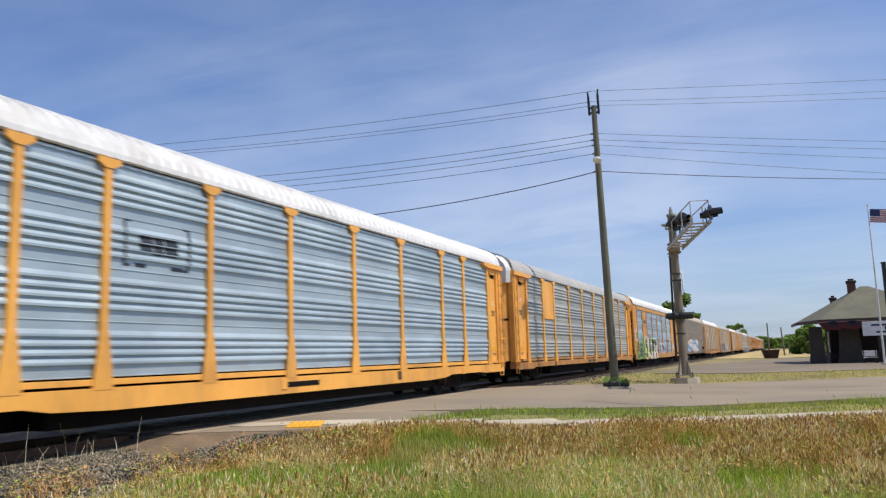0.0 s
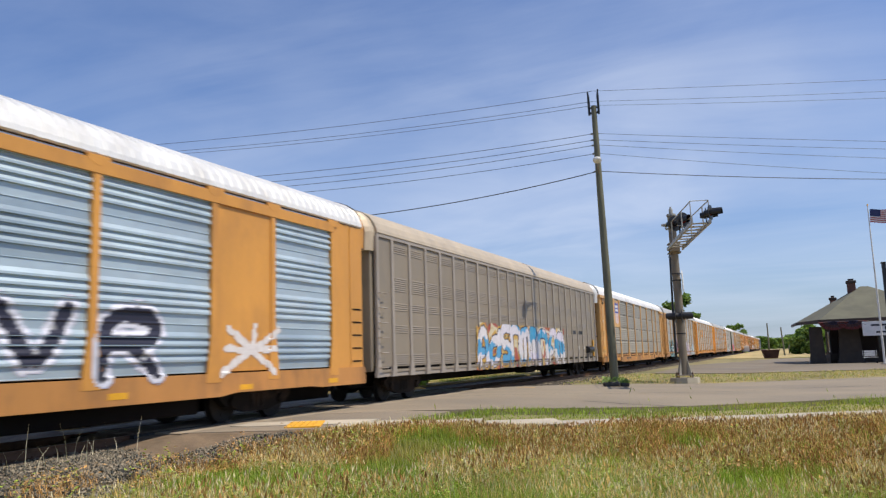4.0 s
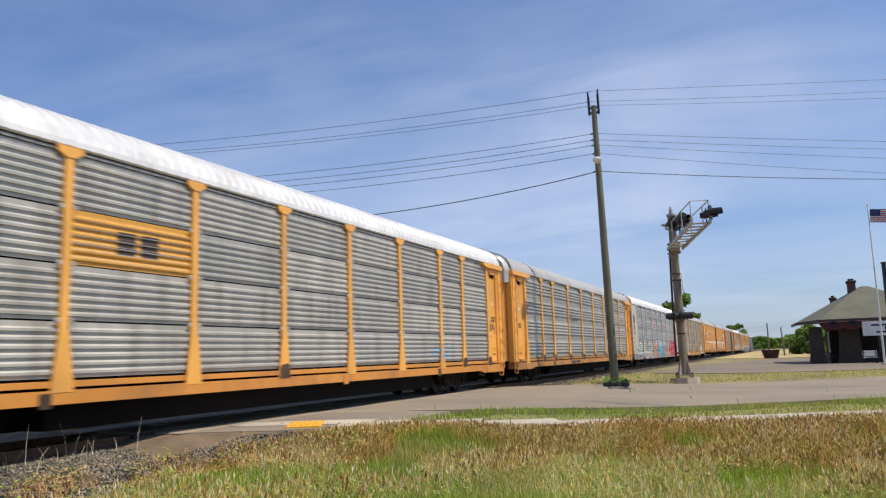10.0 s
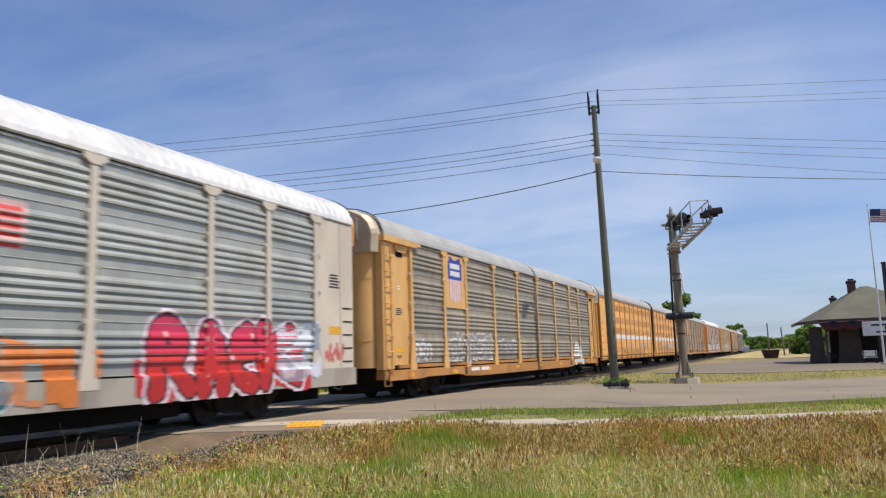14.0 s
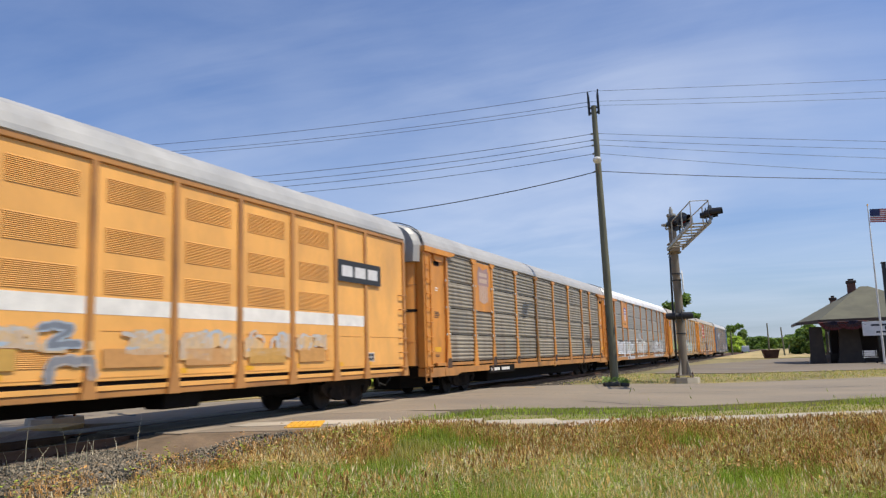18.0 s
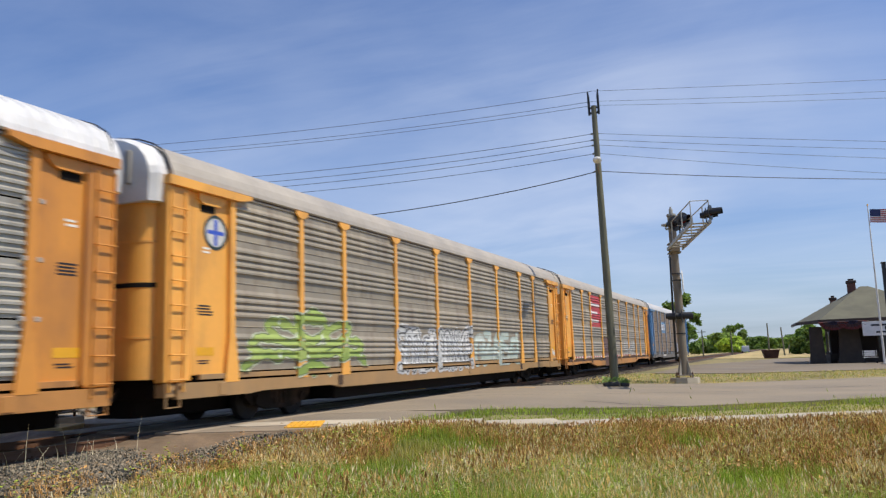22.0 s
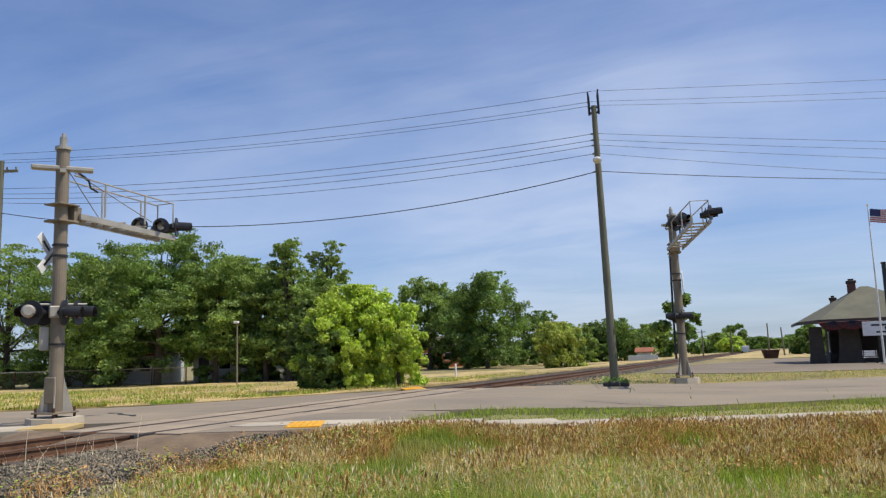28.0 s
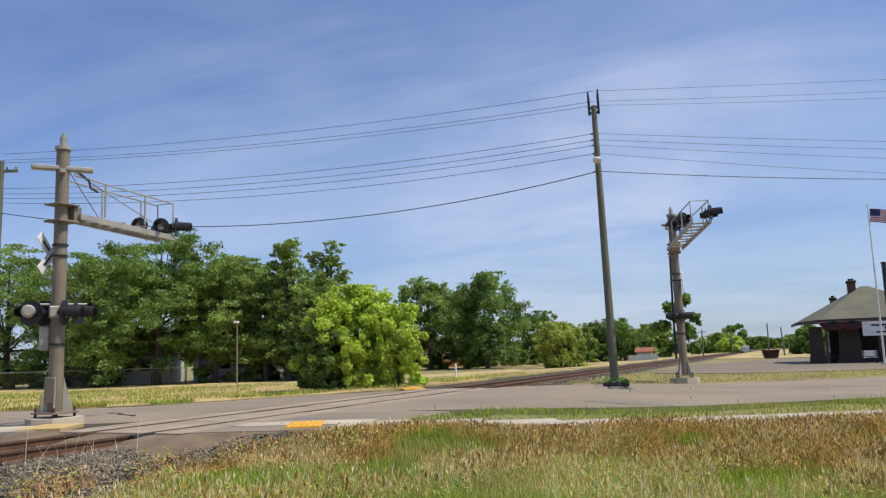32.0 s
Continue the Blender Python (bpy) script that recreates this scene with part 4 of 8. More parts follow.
DARK = "tall dark green broadleaf tree behind the field fence"
for k, (x, y, h, rad, m, lows, n) in enumerate((
        (-47.2, 44.3, 11.6, 5.0, "leaf2", 0.14, 9000), (-38.9, 46.5, 10.9, 4.6, "leaf2", 0.2, 9000), (-32.5, 46.0, 11.6, 5.2, "leaf", 0.24, 12000),
        (-31.5, 51.5, 11.2, 4.0, "leaf2", 0.12, 9000), (-27.5, 51.5, 9.7, 3.1, "leaf2", 0.08, 7000), (-22.9, 49.8, 11.4, 1.9, "leaf2", 0.10, 3800),
        (-21.0, 52.4, 11.2, 1.9, "leaf2", 0.10, 3800), (-28.4, 87.5, 11.3, 4.0, "leaf2", 0.25, 6500), (-19.9, 85.0, 10.9, 4.7, "leaf", 0.10, 9500),
        (-24.0, 89.0, 9.4, 3.2, "leaf", 0.08, 6000), (-20.3, 106, 7.4, 3.6, "leaf", 0.05, 5000), (-16.5, 112, 5.6, 3.0, "leaf2", 0.05, 4000),
        (-36.5, 44.0, 9.6, 4.4, "leaf2", 0.2, 8000), (-29.0, 48.5, 9.9, 3.6, "leaf2", 0.22, 9000), (-25.3, 50.0, 8.8, 3.2, "leaf2", 0.18, 8500), (-25.0, 55.5, 8.8, 3.4, "leaf2", 0.1, 8500), (-20.5, 50.5, 7.2, 2.4, "leaf2", 0.05, 5000), (-41.5, 45.5, 10.6, 4.6, "leaf", 0.08, 7000),
        (-11.8, 120, 6.3, 4.0, "leaf", 0.05, 5000), (-14.6, 118, 5.8, 2.6, "leaf", 0.05, 3500))):
    tree("tree", x, y, h * 1.02, rad * 1.15, M[m], 100 + k, DARK, lows, int(n * 3.1), 0.125 if y < 60 else 0.17, 30 if rad > 2.5 else 44, ragged=0.9, sprays=20, spread=(1.25, 0.62) if y < 60 else (1.05, 0.9))
tree("tree", -6.2, 31.2, 4.75, 2.6, M["leaflight"], 60, "bright yellow-green bushy young tree beside the track", 0.04, 60000, 0.085, 56, -0.1, 0.6, (1.0, 0.95), "trees by the track")
tree("tree", -4.4, 31.9, 3.9, 1.7, M["leaflight"], 61, "bright yellow-green bushy young tree beside the track", 0.04, 22000, 0.085, 32, -0.1, 0.6, (1.0, 0.95), "trees by the track")
# Two dark-leaved saplings are added as the bright bush's shaded left side.
tree("tree", -8.4, 31.2, 4.2, 2.0, M["leafdeep"], 64, "dark green sapling added as the shaded side of the bright bush", 0.03, 24000, 0.09, 30, -0.1, 0.6, (1.0, 0.95), "trees by the track")
tree("tree", -7.2, 29.9, 3.2, 1.8, M["leafdeep"], 63, "dark green sapling added as the shaded side of the bright bush", 0.03, 16000, 0.09, 26, -0.1, 0.6, (1.0, 0.95), "trees by the track")
tree("tree", -8.2, 74.2, 4.5, 2.8, M["leafmid"], 62, "light green rounded bush beside the dry grass", 0.04, 22000, 0.13, 34, -0.2, 0.6, (1.0, 0.95), "trees by the track")
FAR = "distant green tree beyond the station fields"
for k, (x, y, h, rad, m) in enumerate(((-14, 169, 6.8, 5.2, "leaf2"), (-20, 176, 6.0, 4.8, "leaf"), (-6.8, 160, 12.6, 4.6, "leaf"), (-6.6, 258, 6.0, 8.0, "leaf2"), (-2.4, 250, 4.6, 5.0, "leaflight"),
                                       (-6.2, 328, 11.2, 4.6, "leaf"), (-4.3, 560, 8.0, 13.0, "leaf"), (9.0, 700, 8.0, 16.0, "leaf2"), (24.5, 560, 8.5, 15.0, "leaf"), (15.6, 150, 5.0, 2.9, "leaf"), (17.8, 152, 4.3, 2.6, "leaf"), (-26, 700, 9, 20, "leaf"))):
    tree("tree", x, y, h, rad, M[m], 200 + k, FAR, 0.05, 5200, 0.28 + y * 0.0010, 18, group="distant trees", sprays=6, spread=(1.0, 0.95))
r = random.Random(8)


def hedge_gap(x, y):
    """Openings in the undergrowth through which the yards behind can be seen."""
    return any(abs((x - 12.0) / y - slope) < 0.035 for slope in (-1.151, -0.985, -0.931, -0.840))


for k in range(17):
    t = k / 16
    x, y = -46 + 26 * t + r.uniform(-0.8, 0.8), 47 + 10 * t + r.uniform(-0.8, 0.8)
    if hedge_gap(x, y):
        continue
    tree("shrub", x, y, r.uniform(1.2, 3.1), r.uniform(1.2, 2.0), M[r.choice(("leaf", "leaf", "leaf2"))], 300 + k, "dark undergrowth shrub along the field fence", 0.02, 2600, 0.2, 9, category="shrub", group="undergrowth along the fence")
for k in range(14):
    t = k / 13
    x, y = -47 + 20 * t + r.uniform(-0.6, 0.6), 40.2 + 9.4 * t + r.uniform(-0.3, 0.8)
    if hedge_gap(x, y):
        continue
    tree("shrub", x, y, r.uniform(0.9, 2.0), r.uniform(1.1, 1.7), M["leafdeep"], 360 + k, "dark undergrowth shrub along the field fence", 0.02, 2200, 0.15, 9, category="shrub", group="undergrowth along the fence")
for k in range(12):
    x, y = -32 + 1.9 * k + r.uniform(-0.6, 0.6), 84 + 3.2 * k + r.uniform(-1, 1)
    tree("shrub", x, y, r.uniform(2.0, 3.8), r.uniform(1.8, 2.6), M[r.choice(("leaf", "leaf", "leaf2"))], 330 + k, "dark undergrowth shrub along the field edge", 0.02, 1800, 0.26, 8, category="shrub", group="undergrowth along the fence")


# far wood along the horizon
def far_wood():
    rr = np.random.RandomState(3)
    n = 26000
    a = rr.uniform(-1.35, 0.62, n)
    dist = rr.uniform(700, 1000, n)
    lump = 6 + 3 * np.sin(a * 31) + 2 * np.sin(a * 77 + 1) + 1.5 * np.sin(a * 171)
    p = np.stack([12 + dist * np.sin(a), dist * np.cos(a), lump * rr.uniform(0, 1, n) ** 0.7], 1)
    t = rr.normal(0, 1, (n, 3))
    t /= np.linalg.norm(t, axis=1, keepdims=True)
    b = np.cross(t, rr.normal(0, 1, (n, 3)))
    b /= np.linalg.norm(b, axis=1, keepdims=True)
    s = 3.0
    q = np.stack([p - t * s, p + b * s * 0.6, p + t * s, p - b * s * 0.6], 1).reshape(-1, 3)
    me = bpy.data.meshes.new("far_wood")
    me.from_pydata(q.tolist(), [], np.arange(n * 4).reshape(-1, 4).tolist())
    tagged(part("far_wood", me, M["leaf2"]), "far low band of woodland on the horizon", "wood", kind="stuff")


far_wood()


# ---- fence, lamp, posts, houses ----
fence = thing("chain_link_fence", Matrix(), "low rusty chain-link fence in front of the trees", "fence")
p0, p1 = Vector((-48, 37.2, -0.2)), Vector((-29.4, 45.7, -0.2))
for k in range(9):
    p = p0.lerp(p1, k / 8)
    part("post", Geo().tube((p.x, p.y, -0.3), (p.x, p.y, 1.15), 0.045, n=8), M["rust"], fence)
part("top_rail", Geo().tube((p0.x, p0.y, 1.1), (p1.x, p1.y, 1.1), 0.032, n=6), M["galvlight"], fence)
g = Geo()
for k in range(150):
    a, b = p0.lerp(p1, k / 150), p0.lerp(p1, min(1, (k + 7) / 150))
    g.tube((a.x, a.y, -0.15), (b.x, b.y, 1.1), 0.004, n=3, caps=False).tube((a.x, a.y, 1.1), (b.x, b.y, -0.15), 0.004, n=3, caps=False)
part("mesh", g, M["galv"], fence)

lamp = thing("street_lamp", pose(-22.5, 43.0, -0.2), "slim grey street lamp post with a small head", "street lamp")
part("post", Geo().tube((0, 0, -0.1), (0, 0, 4.25), 0.06, 0.045, 10), M["galv"], lamp)
part("head", Geo().box(-0.28, 0.12, -0.1, 0.1, 4.2, 4.36, 0.04), M["whitesign"], lamp)
lamp2 = thing("street_lamp", pose(-24.0, 73.0, -0.2), "slim grey street lamp post with a small head", "street lamp")
part("post", Geo().tube((0, 0, -0.1), (0, 0, 5.0), 0.08, 0.06, 10), M["galv"], lamp2)
part("head", Geo().box(-0.2, 0.2, -0.1, 0.1, 4.95, 5.1, 0.04), M["whitesign"], lamp2)
mark = thing("marker_post", pose(-9.6, 51.0, -0.2), "short white marker post in the dry grass", "marker post")
part("post", Geo().tube((0, 0, -0.1), (0, 0, 0.92), 0.075, 0.07, 10).tube((0, 0, 0.92), (0, 0, 0.97), 0.07, 0.03, 10), M["marker"], mark)


def house(x, y, turn, w, d, h, wall, roof, label, rise=1.6, windows=True):
    root = thing("house", pose(x, y, -0.2, 0, 0, turn), label, "house", "houses behind the trees")
    part("wall", Geo().prism([(-d / 2, 0), (d / 2, 0), (d / 2, h), (0, h + rise), (-d / 2, h)], 0, -w / 2, w / 2), M[wall], root)
    e = 0.35
    for s in (-1, 1):
        a, b = (s * (d / 2 + e), h - e * rise / (d / 2)), (0, h + rise + 0.02)
        ring = [a, b, (b[0], b[1] + 0.14), (a[0], a[1] + 0.14)]
        part("roof", Geo().prism(ring, 0, -w / 2 - e, w / 2 + e), M[roof], root)
    for k in range(3 if windows else 0):
        wx = -w / 2 + w * (k + 0.5) / 3
        for s in (-1, 1):
            win = part("window", Geo().box(wx - 0.5, wx + 0.5, s * d / 2 - 0.05, s * d / 2 + 0.05, 1.0, 2.1, 0.02), M["whitesign"], root)
            part("pane", Geo().box(wx - 0.42, wx + 0.42, s * (d / 2 + 0.052) - 0.008, s * (d / 2 + 0.052) + 0.008, 1.08, 2.02), M["glass"], win)
    if windows:
        part("door", Geo().box(-w / 2 - 0.05, -w / 2 + 0.05, -0.45, 0.45, 0.05, 2.05, 0.02), M["trim"], root)
    return root


house(-42, 52, 35, 9, 7, 2.8, "housewhite", "shingle", "white house mostly hidden behind the trees")
house(-35, 61, 30, 8, 7, 2.8, "houseblue", "shingle", "pale blue house mostly hidden behind the trees")
house(-28.5, 62, 30, 7, 6, 2.6, "housewhite", "rooftile", "white house mostly hidden behind the trees")
house(-33, 104, 20, 9, 7, 2.8, "brickred", "shingle", "orange brick house behind the trees")
house(-7.2, 118, 4, 2.0, 2.0, 1.35, "housewhite", "rooftile", "low white shed with a red-brown roof", 0.45, False)
yard = thing("yard_wall", pose(-7.0, 115, -0.2, 0, 0, 4), "low white boarded wall before a shed", "wall")
for k in range(8):
    part("board", Geo().box(-2.1 + 0.53 * k, -1.59 + 0.53 * k, -0.04, 0.04, 0, 0.86, 0.012), M["housewhite"], yard)
house(-37.6, 50.6, 30, 4, 4, 2.6, "housewhite", "rooftile", "white house mostly hidden behind the trees")
house(-31.2, 52.8, 30, 5, 4, 2.4, "housewhite", "shingle", "white house mostly hidden behind the trees")

# ---- station ----
stn = thing("railway_station", pose(0, 0, -0.2), "old brick station house with deep eaves and grey-green hipped roof", "station building")
X0, X1, Y0, Y1 = 15.4, 22.8, 69.6, 77.6
part("wall", Geo().box(X0, X1, Y0, Y0 + 0.35, 0, 2.95), M["wallbrick"], stn)
part("wall", Geo().box(X0, X1, Y1 - 0.35, Y1, 0, 2.95), M["wallbrick"], stn)
part("wall", Geo().box(X0, X0 + 0.35, Y0 + 0.352, Y1 - 0.352, 0, 2.95), M["wallbrick"], stn)
part("wall", Geo().box(X1 - 0.35, X1, Y0 + 0.352, Y1 - 0.352, 0, 2.95), M["wallbrick"], stn)
part("plinth", Geo().box(X0 - 0.12, X1 + 0.12, Y0 - 0.12, Y0 - 0.003, 0, 0.75, 0.02).box(X0 - 0.12, X0 - 0.003, Y0 - 0.003, Y1, 0, 0.75, 0.02), M["stonewall"], stn)
for cx in (14.35, 16.7, 22.6):
    w = 0.55 if cx < 15 else 0.85
    g = Geo()
    g.loft([[(cx - w * s, Y0 - 0.75 - 0.4 * s, z), (cx + w * s, Y0 - 0.75 - 0.4 * s, z), (cx + w * s, Y0 - 0.75 + 0.6, z), (cx - w * s, Y0 - 0.75 + 0.6, z)] for z, s in ((0, 1.15), (0.8, 0.95), (2.9, 0.8))], True, True)
    part("pier", g, M["stonewall"], stn)
ex0, ex1, ey0, ey1, ez = 14.6, 24.3, 67.3, 79.6, 3.4
eaves = [(12.75, 79.6), (13.05, 73.0), (14.6, 67.3), (24.3, 67.3), (24.3, 79.6)]
verts = [(x, y, ez) for x, y in eaves] + [(18.25, 73.4, 6.27), (18.85, 73.4, 6.24)]
part("roof", Geo().add(verts, [(0, 1, 5), (1, 2, 5), (2, 3, 6, 5), (3, 4, 6), (4, 0, 5, 6), (4, 3, 2, 1, 0)]), M["shingle"], stn)
g = Geo()
for (ax, ay), (bx, by) in zip(eaves, eaves[1:]):
    run = Vector((bx - ax, by - ay, 0)).normalized()
    out = Vector((run.y, -run.x, 0)) * 0.05
    ring = [(p[0] + o.x * q, p[1] + o.y * q, z) for p, o in (((ax, ay), out), ((bx, by), out)) for q in (0.1, 1.0) for z in (ez - 0.22, ez + 0.03)]
    g.add(ring, [(0, 1, 5, 4), (2, 6, 7, 3), (0, 4, 6, 2), (1, 3, 7, 5), (0, 2, 3, 1), (4, 5, 7, 6)])
part("fascia", g, M["trim"], stn)
for k in range(13):
    x = ex0 + 0.3 + k * 0.72
    part("rafter_tail", Geo().box(x - 0.05, x + 0.05, ey0 + 0.03, Y0 - 0.003, ez - 0.2, ez - 0.04), M["trim"], stn)
for cx, cy, w, zb, zt in ((17.55, 73.2, 0.31, 4.4, 6.85), (16.3, 77.6, 0.24, 3.2, 5.75)):
    ch = part("chimney", Geo().box(cx - w, cx + w, cy - w, cy + w, zb, zt - 0.3, 0.02), M["chimneybrick"], stn)
    part("chimney_cap", Geo().box(cx - w - 0.07, cx + w + 0.07, cy - w - 0.07, cy + w + 0.07, zt - 0.298, zt - 0.08, 0.03).box(cx - w + 0.1, cx + w - 0.1, cy - w + 0.1, cy + w - 0.1, zt - 0.078, zt + 0.08), M["trim"], ch)
for wx, ww, z0, z1 in ((19.4, 1.2, 0.9, 2.4), (21.4, 0.9, 0.9, 2.4)):
    win = part("window", Geo().box(wx - ww / 2 - 0.1, wx + ww / 2 + 0.1, Y0 - 0.05, Y0 + 0.03, z0 - 0.1, z1 + 0.1, 0.02), M["trim"], stn)
    part("pane", Geo().box(wx - ww / 2, wx + ww / 2, Y0 - 0.062, Y0 - 0.052, z0, z1), M["glass"], win)
    part("sill", Geo().box(wx - ww / 2 - 0.2, wx + ww / 2 + 0.2, Y0 - 0.16, Y0 - 0.004, z0 - 0.2, z0 - 0.11, 0.01), M["stonewall"], win)
win = part("window", Geo().box(X0 - 0.05, X0 + 0.03, 71.5, 72.6, 0.85, 2.5, 0.02), M["whitesign"], stn)
part("pane", Geo().box(X0 - 0.062, X0 - 0.052, 71.6, 72.5, 0.95, 2.4), M["glass"], win)
for cx in (15.6, 16.9):
    swag = thing("bunting", pose(cx, ey0 - 0.1, -0.2 + ez - 0.14), "red, white and blue half-round bunting under the eaves", "bunting", "bunting on the station")
    for name, ra, rb, mm in (("outer_band", 1.5, 1.05, "bunting_red"), ("middle_band", 1.05, 0.6, "bunting_white"), ("inner_band", 0.6, 0.0, "bunting_blue")):
        n = 18
        rings = []
        for rr in (ra, rb):
            rings.append([(rr * 0.7 * math.cos(math.pi + math.pi * i / n), 0.035 * (-1) ** i, rr * 0.46 * math.sin(math.pi + math.pi * i / n)) for i in range(n + 1)])
        part(name, Geo().loft(rings), M[mm], swag)
board = thing("sign_board", pose(19.25, ey0 - 0.1, 2.40), "white notice board hung from the station eaves", "sign")
part("panel", Geo().box(-1.7, 1.7, -0.03, 0.03, -0.55, 0.55, 0.01), M["whitesign"], board)
for zz, w in ((0.25, 1.1), (-0.28, 0.8)):
    part("lettering_bar", Geo().box(-w, w, -0.036, -0.0305, zz - 0.07, zz + 0.07), M["logoblack"], board)
part("emblem", Geo().tube((0, -0.031, 0.0), (0, -0.037, 0.0), 0.2, n=18), M["logoblack"], board)
part("hanger", Geo().tube((-1.5, 0, 0.5), (-1.5, 0.04, 0.62), 0.02, n=6).tube((1.5, 0, 0.5), (1.5, 0.04, 0.62), 0.02, n=6), M["black"], board)
bench = thing("bench", pose(17.75, 65.6, -0.19), "white slatted bench under the station eaves", "bench")
for k in range(4):
    part("slat", Geo().box(-0.48, 0.48, -0.28 + 0.15 * k, -0.16 + 0.15 * k, 0.43, 0.46, 0.006), M["whitesign"], bench)
for k in range(3):
    part("back_slat", Geo().box(-0.48, 0.48, 0.33, 0.36, 0.55 + 0.14 * k, 0.65 + 0.14 * k, 0.006), M["whitesign"], bench)
for sx in (-0.40, 0.40):
    part("leg", Geo().box(sx - 0.03, sx + 0.03, -0.28, -0.22, 0, 0.43).box(sx - 0.03, sx + 0.03, 0.28, 0.34, 0, 0.95), M["black"], bench)
table = thing("picnic_table", pose(19.6, 64.2, -0.19), "red-topped picnic table by the station", "picnic table")
part("tabletop", Geo().box(-0.9, 0.9, -0.4, 0.4, 0.72, 0.77, 0.01), M["bunting_red"], table)
for s in (-1, 1):
    part("seat", Geo().box(-0.9, 0.9, s * 0.75 - 0.14, s * 0.75 + 0.14, 0.42, 0.46, 0.01), M["bunting_red"], table)
    part("leg", Geo().box(s * 0.7 - 0.04, s * 0.7 + 0.04, -0.7, 0.7, 0.36, 0.42).box(s * 0.7 - 0.04, s * 0.7 + 0.04, -0.08, 0.08, 0, 0.72), M["galv"], table)

flagpole = thing("flagpole", pose(18.2, 61.3, -0.2), "tall slim white metal flagpole before the station", "flagpole")
part("pole", Geo().tube((0, 0, -0.1), (0, 0, 5.5), 0.075, 0.06, 12).tube((0, 0, 5.5), (0, 0, 11.15), 0.06, 0.035, 12), M["marker"], flagpole)
part("finial", Geo().tube((0, 0, 11.15), (0, 0, 11.28), 0.07, 0.03, 10), M["decal"], flagpole)
part("footing", Geo().tube((0, 0, -0.1), (0, 0, 0.08), 0.3, 0.27, 14), M["concrete"], flagpole)
FLAG_AT = Vector((18.2 + 0.06, 61.3, 9.75))
flag = thing("flag", Matrix.Translation(FLAG_AT), "small striped flag with a dark blue canton, waving on its pole", "flag")
STRIPS = []
for k in range(7):
    g = Geo().loft([[(0, -0.004, 0.073 * j), (0.222, -0.004, 0.073 * j), (0.222, 0.004, 0.073 * j), (0, 0.004, 0.073 * j)] for j in range(14)], True, True)
    me = g.mesh("flag_strip", False, False)
    layer = me.color_attributes.new("paint", "FLOAT_COLOR", "CORNER")
    cols = []
    for j in range(13):
        canton = k < 3 and j >= 6
        c = (0.02, 0.03, 0.12, 1) if canton else (0.42, 0.04, 0.05, 1) if j % 2 == 0 else (0.72, 0.70, 0.70, 1)
        cols += list(c) * 16
    cols += [0.42, 0.04, 0.05, 1] * 8
    layer.data.foreach_set("color", cols)
    STRIPS.append(part("flag_strip", me, M["paint"], flag, at=pose(0.22 * k, 0, 0)))

sign_post = thing("sign_post", pose(18.75, 61.0, -0.2), "dark square steel post with a small cap", "post")
part("post", Geo().box(-0.13, 0.13, -0.13, 0.13, -0.1, 6.95, 0.015), M["black"], sign_post)
part("cap", Geo().box(-0.17, 0.17, -0.17, 0.17, 6.952, 7.05, 0.02), M["black"], sign_post)

skip = thing("dumpster", pose(10.35, 103, -0.19, 0, 0, 10), "dark rusty open-topped steel dumpster by the field", "dumpster")
part("body", Geo().loft([[(-0.72 - q, -0.55, z), (0.72 + q, -0.55, z), (0.72 + q, 0.55, z), (-0.72 - q, 0.55, z)] for z, q in ((0.1, 0.0), (1.02, 0.24), (1.02, 0.18), (0.2, -0.06))], True), M["rust"], skip)
part("floor", Geo().box(-0.72, 0.72, -0.55, 0.55, 0.05, 0.098), M["rust"], skip)
for q in (-1, 1):
    part("rim", Geo().box(-1.0, 1.0, q * 0.57 - 0.04, q * 0.57 + 0.04, 1.0, 1.09, 0.015), M["rust"], skip)

van = thing("van", pose(1.8, 235, -0.2, 0, 0, 6), "small distant white van on the far road", "van")
part("body", Geo().prism([(-2.2, 0.35), (2.2, 0.35), (2.2, 1.05), (1.4, 1.25), (0.9, 1.95), (-2.1, 2.0), (-2.2, 1.6)], 0, -0.9, 0.9), M["housewhite"], van)
for wy in (-1.4, 1.4):
    for s in (-0.85, 0.85):
        part("wheel", Geo().tube((s - 0.1, wy, 0.34), (s + 0.1, wy, 0.34), 0.34, n=14), M["rubber"], van)
part("windscreen", Geo().add([(-0.8, 1.42, 1.27), (0.8, 1.42, 1.27), (0.75, 0.96, 1.9), (-0.75, 0.96, 1.9)], [(0, 1, 2, 3)]), M["glass"], van)


